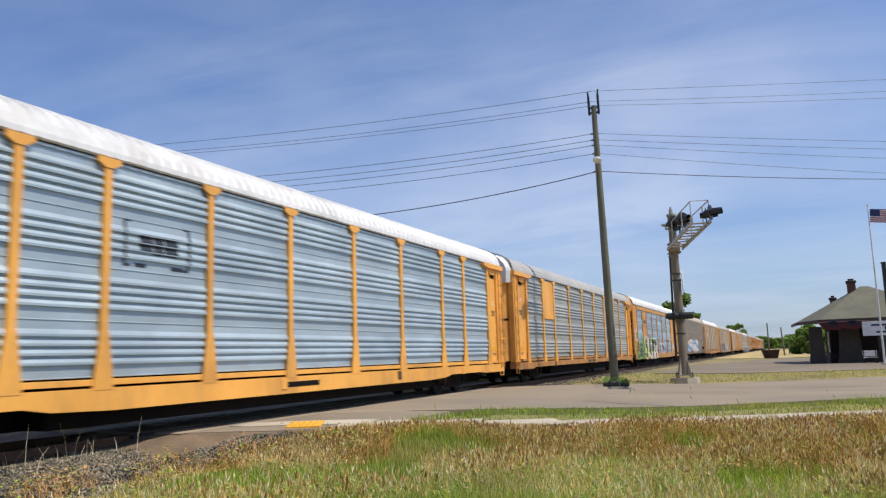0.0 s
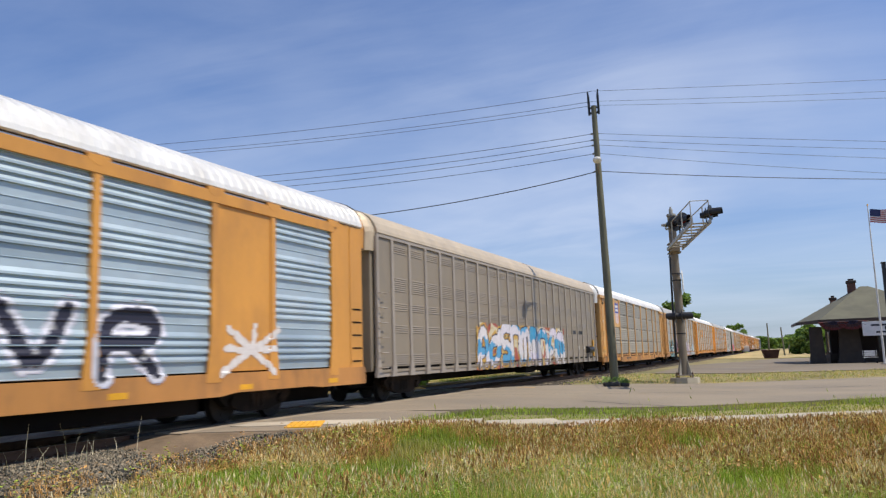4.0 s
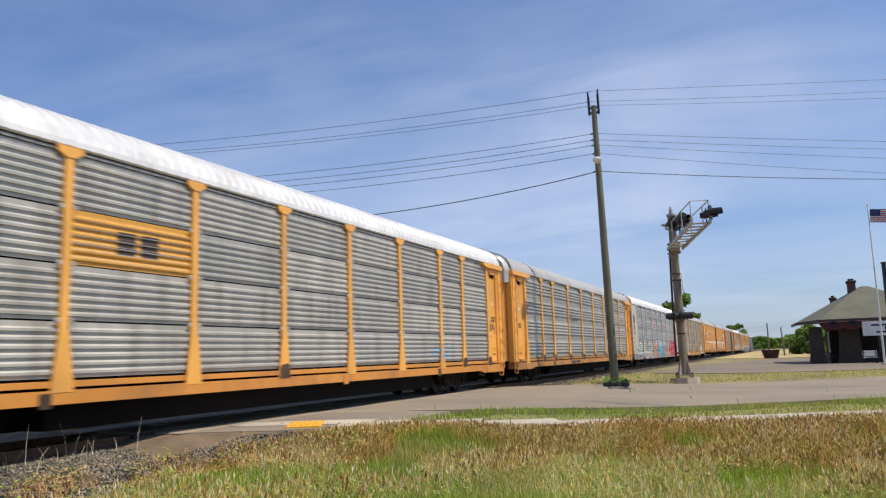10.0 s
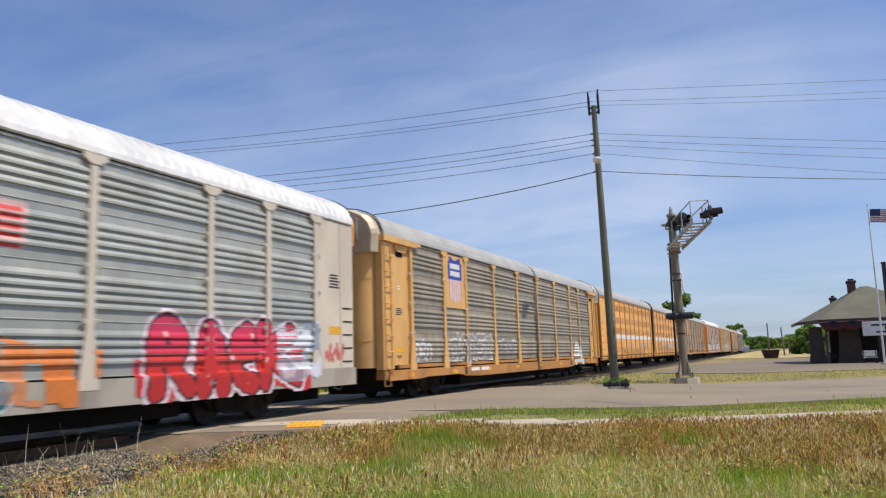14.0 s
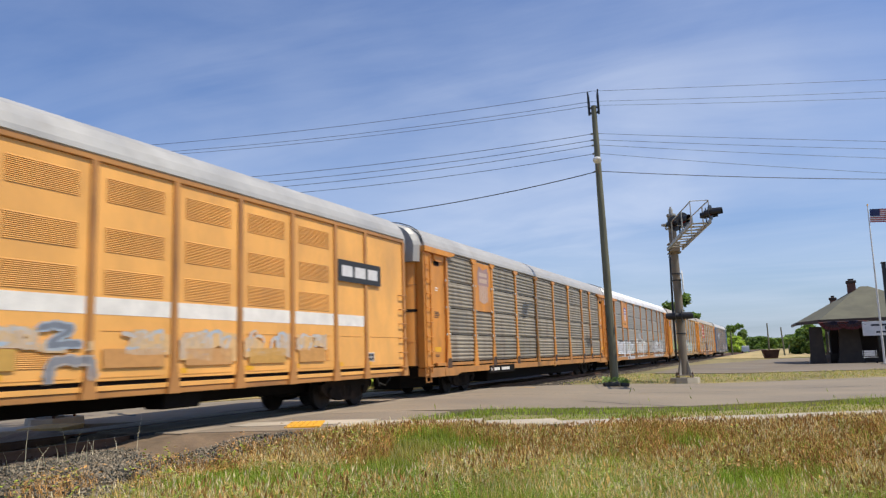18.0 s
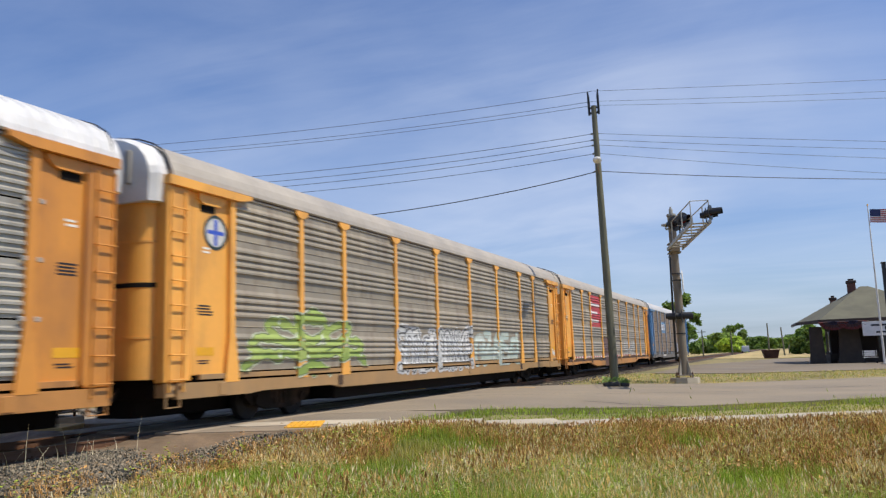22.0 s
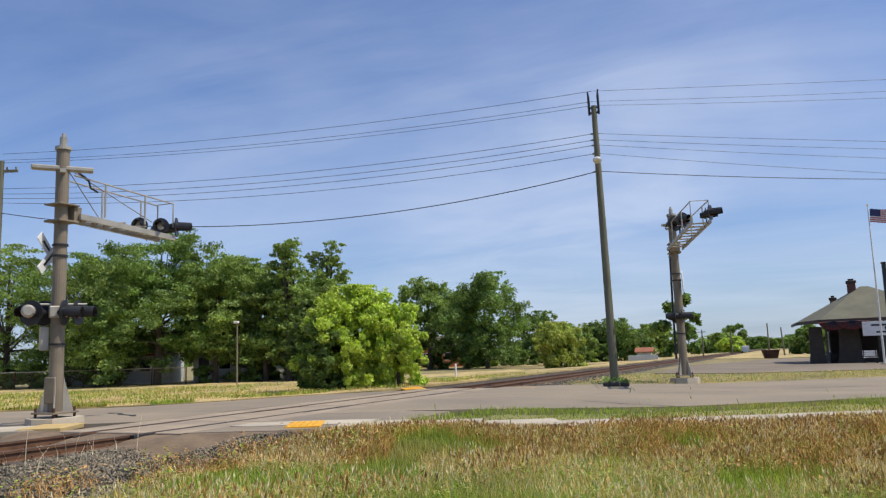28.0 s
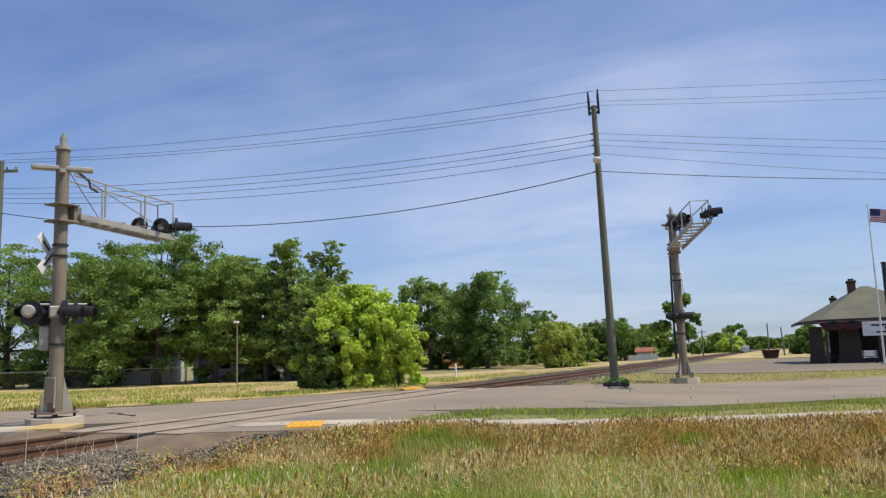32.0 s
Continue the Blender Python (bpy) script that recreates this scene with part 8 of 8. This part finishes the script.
scrawl(c, 0.75, 1.5, 3.3, 4.1, (0.05, 0.045, 0.05), 85, 14, 0.03, flat_at(1.585))
scrawl(c, 0.8, 1.45, 2.75, 3.3, (0.06, 0.05, 0.05), 86, 8, 0.03, flat_at(1.585))
part("data_plate", Geo().box(1.5855, 1.5895, 1.05, 1.5, 2.02, 2.2), M["decal"], c, "small yellow plate")
part("data_plate", Geo().box(1.5855, 1.5895, LONG - 1.6, LONG - 1.0, 1.9, 2.1), M["decal"], c, "small yellow plate")
bars(c, 1.05, 2.75, 0.4, 0.03, 5, M["logoblack"], 1.5855)
bars(c, LONG - 1.6, 3.4, 0.55, 0.04, 5, M["logoblack"], 1.5855)
scrawl(c, LONG - 1.8, LONG - 0.9, 1.2, 1.7, (0.60, 0.14, 0.12), 87, 8, 0.04, flat_at(1.585))
cars.append(c)

c = corrugated_car(258.0, "tan", "steelbrown", "roofgrey", "brown weathered autorack with tan posts and shield emblem", cap="rooftan", band_on=False, solid=OPEN, bold=True)
plate(c, 4.44, 6.40, ZB + 2 * ROW_H, ZE - 0.1, M["tan"], "tan emblem panel")
shield(c, 4.8, 6.05, 3.12, 4.70)
graffiti(c, 1.95, 3.4, 1.1, 1.85, "nqn", [(0.62, 0.62, 0.60)], (0.60, 0.60, 0.58), None, (), 0.05, 0.02, 0.0, 91)
graffiti(c, 4.6, 9.2, 0.98, 2.1, "dqnsz", [(0.28, 0.26, 0.23)], (0.68, 0.68, 0.66), None, (), 0.10, 0.05, 0.0, 92, label="white outlined letters")
graffiti(c, 9.5, 12.2, 1.3, 1.95, "nsdqz", [(0.5, 0.5, 0.48)], (0.5, 0.5, 0.48), None, (), 0.03, 0.01, 0.0, 93)
graffiti(c, 21.4, 23.8, 0.62, 1.9, "A", [(0.68, 0.68, 0.66)], (0.7, 0.7, 0.68), None, (), 0.2, 0.05, 0.0, 94)
end_marks(c, 9)
sill_marks(c, 6.6)
reflectors(c)
cars.append(c)

UNIT_B = [0.08, 1.0, 2.82, 4.65, 6.52, 8.43, 10.35, 12.25, 14.15, 16.05, 17.6, 19.92]
UNIT_A = [0.08, 2.0, 3.28, 4.73, 6.58, 8.43, 10.28, 12.13, 14.0, 15.9, 17.8, 19.7, 20.72]
LV = ((1.26, 5), (2.48, 7), (3.20, 7), (4.06, 7))
for first, length, ribs, ends_at in ((286.6, 20.8, UNIT_A, (True, False)), (307.7, 20.0, UNIT_B, (False, True))):
    c = rib_car(first, length, ribs, "unityellow", "ribbrown", "roofgrey", "yellow flat-sided autorack unit with white stripe and louvres", LV, rear_end=ends_at[1], front_end=ends_at[0], last_truck=ends_at[1], first_truck=ends_at[0], plain=1.7)
    for a, b in zip(ribs[1:], ribs[2:-1]):
        part("white_stripe", Geo().box(1.5555, 1.5595, a + 0.09, b - 0.09, 2.13, 2.42), M["logowhite"], c)
    r = random.Random(int(first))
    for a, b in zip(ribs, ribs[1:]):
        for z in (1.86, 1.08):
            part("dimple_row", Geo().box(1.5555, 1.562, a + 0.25, b - 0.25, z - 0.005, z + 0.005), M["ochre"], c)
        part("reflector", Geo().box(1.5555, 1.5595, a + 0.2, a + 0.2 + 0.45 * r.random(), 1.1, 1.2), M["decal"], c)
    cars.append(c)
blocks = [(0.08, 0.32, 0.26, 0.74), (0.38, 0.62, 0.26, 0.74), (0.68, 0.92, 0.26, 0.74)]
emblem(cars[-2], 2.3, 4.5, 3.15, 3.72, blocks, (0.72, 0.70, 0.68), flat_at(1.613), (0.03, 0.03, 0.03), label="black emblem plate with white strokes")
emblem(cars[-1], 16.1, 18.4, 3.28, 3.85, blocks, (0.72, 0.70, 0.68), flat_at(1.613), (0.03, 0.03, 0.03), label="black emblem plate with white strokes")
panel = part("data_panel", Geo().box(1.5555, 1.5590, 17.72, 18.05, 1.19, 1.43), M["logowhite"], cars[-1], "small white data panel")
for ya in (17.74, 17.90):
    for za in (1.21, 1.32):
        part("data_bar", Geo().box(1.5592, 1.5615, ya, ya + 0.13, za, za + 0.09), M["logoblack"], panel)
for a, w in ((5.3, 0.85), (7.05, 1.1)):
    part("number_bar", Geo().box(1.5600, 1.564, a, a + w, 2.16, 2.34), M["logowhite"], cars[-2])
SILVER = [(0.40, 0.50, 0.60), (0.66, 0.46, 0.25), (0.54, 0.52, 0.50)]
HAZE = [(0.74, 0.47, 0.21), (0.60, 0.45, 0.31)]
graffiti(cars[-1], 2.9, 4.55, 1.45, 2.0, "nqS", [(0.50, 0.31, 0.13)], (0.56, 0.34, 0.12), None, [(0.70, 0.42, 0.15)], 0.02, 0.02, 0.0, 110, louvre_side(UNIT_B), "faded brown sprayed tag", cover=0.6, cell=FINE_CELL, shiny=False)
for k, (ya, yb, za, text) in enumerate(((4.75, 6.4, 1.58, "zzZ"), (6.6, 7.5, 1.55, "zn"), (8.95, 10.25, 1.45, "Zzn"), (10.45, 12.15, 1.3, "qZnz"), (12.35, 14.05, 1.35, "nzqn"), (14.25, 15.6, 1.5, "nz"))):
    graffiti(cars[-1], ya, yb, za, 1.96, text, SILVER, (0.68, 0.47, 0.25), None, HAZE, 0.028, 0.012, 0.0, 111 + 7 * k, louvre_side(UNIT_B), "faded pale blue and silver graffiti", cover=0.8, cell=(0.026, 0.02), shiny=False)
graffiti(cars[-1], 7.3, 8.5, 1.5, 2.06, "Z", [(0.20, 0.22, 0.26)], (0.40, 0.46, 0.52), None, [(0.66, 0.46, 0.26)], 0.045, 0.03, 0.0, 181, louvre_side(UNIT_B), "dark grey letter with silver edges", cover=0.4, cell=(0.026, 0.02), shiny=False)
graffiti(cars[-1], 7.35, 8.75, 1.0, 1.52, "n", [(0.26, 0.26, 0.28)], (0.48, 0.42, 0.36), None, (), 0.06, 0.03, 0.0, 182, louvre_side(UNIT_B), "dark grey arched letter", cell=(0.026, 0.02), shiny=False)
for a, b, tone in ((3.1, 4.4, (0.58, 0.29, 0.08)), (4.95, 6.25, (0.66, 0.33, 0.12)), (6.8, 7.1, (0.60, 0.35, 0.08)), (8.7, 10.1, (0.62, 0.31, 0.10)), (10.65, 12.0, (0.60, 0.32, 0.12)), (12.55, 13.85, (0.57, 0.32, 0.08)), (14.4, 15.5, (0.61, 0.31, 0.09))):
    graffiti(cars[-1], a, b, 1.24, 1.56, "", [(0, 0, 0)], (0, 0, 0), None, (), 0.1, 0, 0, int(a * 10), louvre_side(UNIT_B), "faded painted louvre panel", cover=1.1, mass=(1, tone, 1.0, tone))
for a, b, tone in ((7.52, 8.13, (0.63, 0.32, 0.10)), (8.62, 9.94, (0.58, 0.33, 0.09)), (10.45, 11.73, (0.63, 0.31, 0.12)), (12.29, 13.58, (0.52, 0.31, 0.06)), (14.17, 15.54, (0.60, 0.33, 0.11))):
    graffiti(cars[-2], a, b, 1.12, 1.45, "", [(0, 0, 0)], (0, 0, 0), None, (), 0.1, 0, 0, int(a * 10), louvre_side(UNIT_A), "faded painted louvre panel", cover=1.1, mass=(1, tone, 1.0, tone))
for k, (a, b) in enumerate(((9.15, 9.85), (10.75, 11.32), (14.59, 15.25), (16.02, 17.4))):
    graffiti(cars[-2], a, b, 1.51, 1.85, "Zn", [(0.40, 0.50, 0.58), (0.52, 0.56, 0.58)], (0.50, 0.54, 0.56), None, (), 0.06, 0.02, 0, 112 + k, louvre_side(UNIT_A), "faint pale blue sprayed tag")

c = corrugated_car(328.95, "orange", "steelbrown", "roofgrey", "brown weathered autorack with rusty orange posts and emblem panel", solid=OPEN, deep=0.70, grime=(0, 2, 3, 5, 7, 8, 9))
scrawl(c, 21.9, 23.2, 1.5, 2.3, (0.10, 0.085, 0.07), 121, 9, 0.05)
plate(c, 4.44, 6.40, ZB + 2 * ROW_H, ZE - 0.1, M["orange"], "orange emblem panel")
shield(c, 4.85, 6.05, 3.2, 4.6, faded=0.72)
end_marks(c, 12)
plate(c, 5.7, 8.7, 0.58, 0.88, M["under"], "dark patch on the sill", 1.60, 1.624, "sill_patch")
for a in (5.9, 7.1):
    part("number_bar", Geo().box(1.6245, 1.6285, a, a + 0.95, 0.68, 0.79), M["logowhite"], c)
cars.append(c)

c = corrugated_car(357.6, "orange", "steelplain", "roofwhite", "grey autorack with orange posts and white block graffiti", solid=OPEN, deep=0.64, grime=(1, 3, 6, 8))
plate(c, 4.44, 6.40, ZB + 2 * ROW_H, ZE - 0.1, M["orange"], "orange emblem panel")
shield(c, 5.2, 6.0, 3.4, 4.4)
bars(c, 4.75, 3.2, 1.3, 0.05, 1, M["logoblack"], 1.589)
graffiti(c, 2.1, 5.35, 0.88, 1.98, "OEO", [(0.66, 0.66, 0.68), (0.62, 0.62, 0.64)], (0.04, 0.035, 0.03), None, (), 0.22, 0.045, 0.0, 131, label="white bubble letters edged in black", cover=0.96, mass=(3, (0.60, 0.60, 0.62), 1.0, (0.10, 0.09, 0.08)), shiny=False)
graffiti(c, 5.5, 8.5, 0.70, 1.95, "mnq", [(0.64, 0.64, 0.66), (0.60, 0.62, 0.58)], (0.04, 0.035, 0.03), None, (), 0.20, 0.04, 0.0, 132, label="white bubble letters edged in black", cover=0.96, mass=(3, (0.60, 0.60, 0.62), 1.0, (0.10, 0.09, 0.08)), shiny=False)
graffiti(c, 9.5, 14.1, 0.78, 2.2, "zsqn", [(0.68, 0.66, 0.62), (0.64, 0.62, 0.58)], (0.24, 0.15, 0.10), None, [(0.64, 0.62, 0.60)], 0.2, 0.04, 0.0, 133, label="white blocky letters", cover=0.55)
graffiti(c, 10.8, 12.6, 2.1, 2.75, "WLM", [(0.60, 0.62, 0.66)], (0.60, 0.62, 0.66), None, (), 0.06, 0.02, 0.0, 134)
graffiti(c, 17.5, 23.7, 0.68, 2.2, "qdnszm", [(0.62, 0.62, 0.62), (0.56, 0.56, 0.56)], (0.12, 0.10, 0.10), None, [(0.60, 0.60, 0.60)], 0.17, 0.05, 0.0, 135, label="white letters with dark edges", cover=0.7)
graffiti(c, 1.1, 1.75, 2.6, 4.35, "H", [(0.72, 0.70, 0.68)], (0.72, 0.70, 0.68), None, (), 0.05, 0.02, 0.0, 136, flat_at(1.53))
scrawl(c, 1.1, 1.7, 2.6, 4.3, (0.72, 0.70, 0.68), 137, 9, 0.05, flat_at(1.531))
scrawl(c, 15.4, 16.6, 1.3, 1.75, (0.08, 0.06, 0.07), 138, 6, 0.04)
end_marks(c, 13)
cars.append(c)

c = corrugated_car(385.95, "yellow", "steelbrown", "rooftaupe", "brown-grey autorack with yellow posts and green leaf graffiti", sill="sillbrown", deep=0.58, cap="roofwhite", clips=False, bold=True)
graffiti(c, 1.95, 7.9, 0.80, 2.62, ["fronds"], [(0.26, 0.36, 0.08), (0.36, 0.46, 0.12), (0.32, 0.42, 0.10)], (0.06, 0.08, 0.03), (0.54, 0.58, 0.42), (), 0.085, 0.022, 0.03, 141, label="lime green graffiti of drooping fronds", boxes=[(2.35, 7.5, 1.0, 2.4)], cell=(0.024, 0.02))
graffiti(c, 9.2, 15.4, 0.75, 2.45, "snzdqmnXKE", [(0.62, 0.62, 0.60), (0.56, 0.57, 0.56)], (0.05, 0.05, 0.05), (0.58, 0.58, 0.57), (), 0.075, 0.05, 0.07, 147, label="grey-white jagged letters edged in black", shiny=False, cell=FINE_CELL)
graffiti(c, 15.4, 20.7, 0.85, 2.2, "nzqsd", [(0.46, 0.55, 0.49), (0.52, 0.58, 0.52)], (0.38, 0.44, 0.40), None, [(0.40, 0.46, 0.41)], 0.13, 0.04, 0.0, 148, label="pale blue-green faded letters", cover=0.6)


def roundel(y, z):
    d = np.hypot(y - 1.46, z - 3.9)
    rgb = np.zeros((*y.shape, 3))
    rgb[:] = (0.62, 0.62, 0.60)
    rgb[d > 0.29] = (0.03, 0.05, 0.05)
    rgb[(d < 0.26) & ((np.abs(y - 1.46) < 0.05) | (np.abs(z - 3.9) < 0.05))] = (0.04, 0.10, 0.55)
    return rgb, d < 0.36


painted(c, "emblem", 1.08, 1.84, 3.5, 4.3, roundel, flat_at(1.53), 0.02, 0.02, "round emblem with a blue cross")
end_marks(c, 14)
scrawl(c, LONG - 2.0, LONG - 1.2, 1.15, 1.5, (0.7, 0.68, 0.66), 149, 6, 0.05, flat_at(1.6))
cars.append(c)

c = corrugated_car(414.0, "yellow", "steelbrown", "rooftaupe", "grey-brown autorack with yellow posts and red emblem panel", clips=False, bold=True, ledge=False, deep=0.44, low_sill=True)
emblem(c, 6.5, 9.24, 2.78, 4.68, [(0.08, 0.92, 0.66, 0.74), (0.06, 0.16, 0.62, 0.78), (0.08, 0.7, 0.41, 0.49), (0.06, 0.16, 0.37, 0.53), (0.08, 0.76, 0.14, 0.22), (0.06, 0.16, 0.10, 0.26)], (0.70, 0.66, 0.64), ground=(0.46, 0.035, 0.035), label="red emblem panel with white lines")
k = 0
y = 0.2 + POSTS[0]
while y < POSTS[-1] - 0.3:
    if all(abs(y + 0.13 - q) > 0.3 for q in POSTS):
        part("reflector", Geo().box(1.5825, 1.5865, y, y + 0.26, 0.96, 1.04), M["logored" if k % 2 else "logowhite"], c)
    k += 1
    y += 0.27
BROWN = (0.125, 0.060, 0.045)
graffiti(c, 9.75, 13.75, 0.40, 2.28, ["arch", "arch", "tent", "arch"], [BROWN], (0.03, 0.02, 0.018), None, (), 0.14, 0.018, 0.0, 151, label="solid brown bubble graffiti", cover=0.97, mass=(6, BROWN, 0.88, (0.42, 0.34, 0.16)), shiny=False, boxes=[(10.05, 10.55, 0.95, 1.9), (10.95, 11.45, 0.95, 1.9), (11.85, 12.3, 0.95, 1.9), (12.6, 13.0, 0.95, 1.9)], cell=FINE_CELL)
graffiti(c, 16.6, 20.6, 0.9, 2.0, "OWMS", [(0.32, 0.30, 0.27)], (0.66, 0.64, 0.62), None, (), 0.13, 0.04, 0.0, 152, label="white outlined bubble letters")
scrawl(c, 13.9, 15.4, 1.9, 2.05, (0.06, 0.05, 0.05), 153, 5, 0.03)
end_marks(c, 15)
for k in range(8):
    part("reflector", Geo().box(1.5305, 1.5345, LONG - 1.78, LONG - 1.58, 1.2 + 0.2 * k, 1.4 + 0.2 * k), M["logored" if k % 2 else "logowhite"], c)
sill_marks(c, 8.2, "logoblack")
cars.append(c)

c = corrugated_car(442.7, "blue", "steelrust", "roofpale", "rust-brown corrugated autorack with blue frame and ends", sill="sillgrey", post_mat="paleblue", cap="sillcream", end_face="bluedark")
emblem(c, 6.5, 9.24, 2.88, 3.92, [(0.12, 0.46, 0.22, 0.80), (0.54, 0.90, 0.22, 0.80)], (0.72, 0.72, 0.74), ground=(0.10, 0.27, 0.48), label="blue panel with white block strokes")
graffiti(c, 15.8, 19.3, 0.70, 1.98, "dqz", [(0.46, 0.46, 0.49)], (0.04, 0.04, 0.09), (0.10, 0.10, 0.20), [(0.34, 0.34, 0.40)], 0.13, 0.06, 0.04, 161, label="white and dark blue graffiti", cover=0.9)
graffiti(c, 23.3, 25.9, 0.85, 1.8, "nqz", [(0.50, 0.46, 0.44)], (0.20, 0.10, 0.10), None, [(0.44, 0.36, 0.34)], 0.12, 0.04, 0.0, 162, cover=0.7)
part("data_plate", Geo().box(1.5305, 1.5345, 1.0, 1.65, 1.62, 1.84), M["decal"], c, "small yellow plate")
part("yellow_mark", Geo().box(1.6105, 1.6145, 0.455 + IN, 0.515 + IN, 1.2, 2.12), M["decal"], c, "upright yellow stripe")
sill_marks(c, 6.6)
for q in (6.40, 12.28):
    part("post_foot", Geo().box(1.6275, 1.633, q - 0.09, q + 0.09, ZB, ZB + 0.42), M["orange"], c, "rusty orange foot")
cars.append(c)


def motions():
    """The train runs through at an even speed, its wheels turning."""
    for car in cars:
        y0 = car.location.y
        walk(car, [(t, pose(0, y0 - SPEED * t, 0)) for t in (0, 4, 8, 12, 16, 20, 24, 28, 32)])
    for k, piece in enumerate(STRIPS):
        rows = []
        for n in range(161):
            t = 0.2 * n
            x = y = turn = 0.0
            for q in range(k + 1):
                turn = 26 * math.sin(2.1 * t - 0.85 * q) * min(1, 0.35 + 0.2 * q) - 14
                if q < k:
                    x += 0.218 * math.cos(radians(turn))
                    y += 0.218 * math.sin(radians(turn))
            rows.append((t, pose(x, y, -0.035 * k + 0.02 * math.sin(1.6 * t - 0.5 * k), 0, 3, turn)))
        walk(piece, rows)
    for w, dy, first, at in SPINNERS:
        near = (first + at - 20.0) / SPEED
        a, b = int(max(0, near - 0.9) * 30), int(min(31.9, near + 1.0) * 30)
        rows = [(0.0, pose(0, dy, 0.42))] if a > 0 else []
        turn = 0.0
        for k in range(a, b + 1):
            rows.append((k / 30, pose(0, dy, 0.42, turn, 0, 0)))
            turn += 76.0
        rows.append((32.0, pose(0, dy, 0.42, turn - 76.0, 0, 0)))
        if b > a:
            walk(w, rows)


motions()
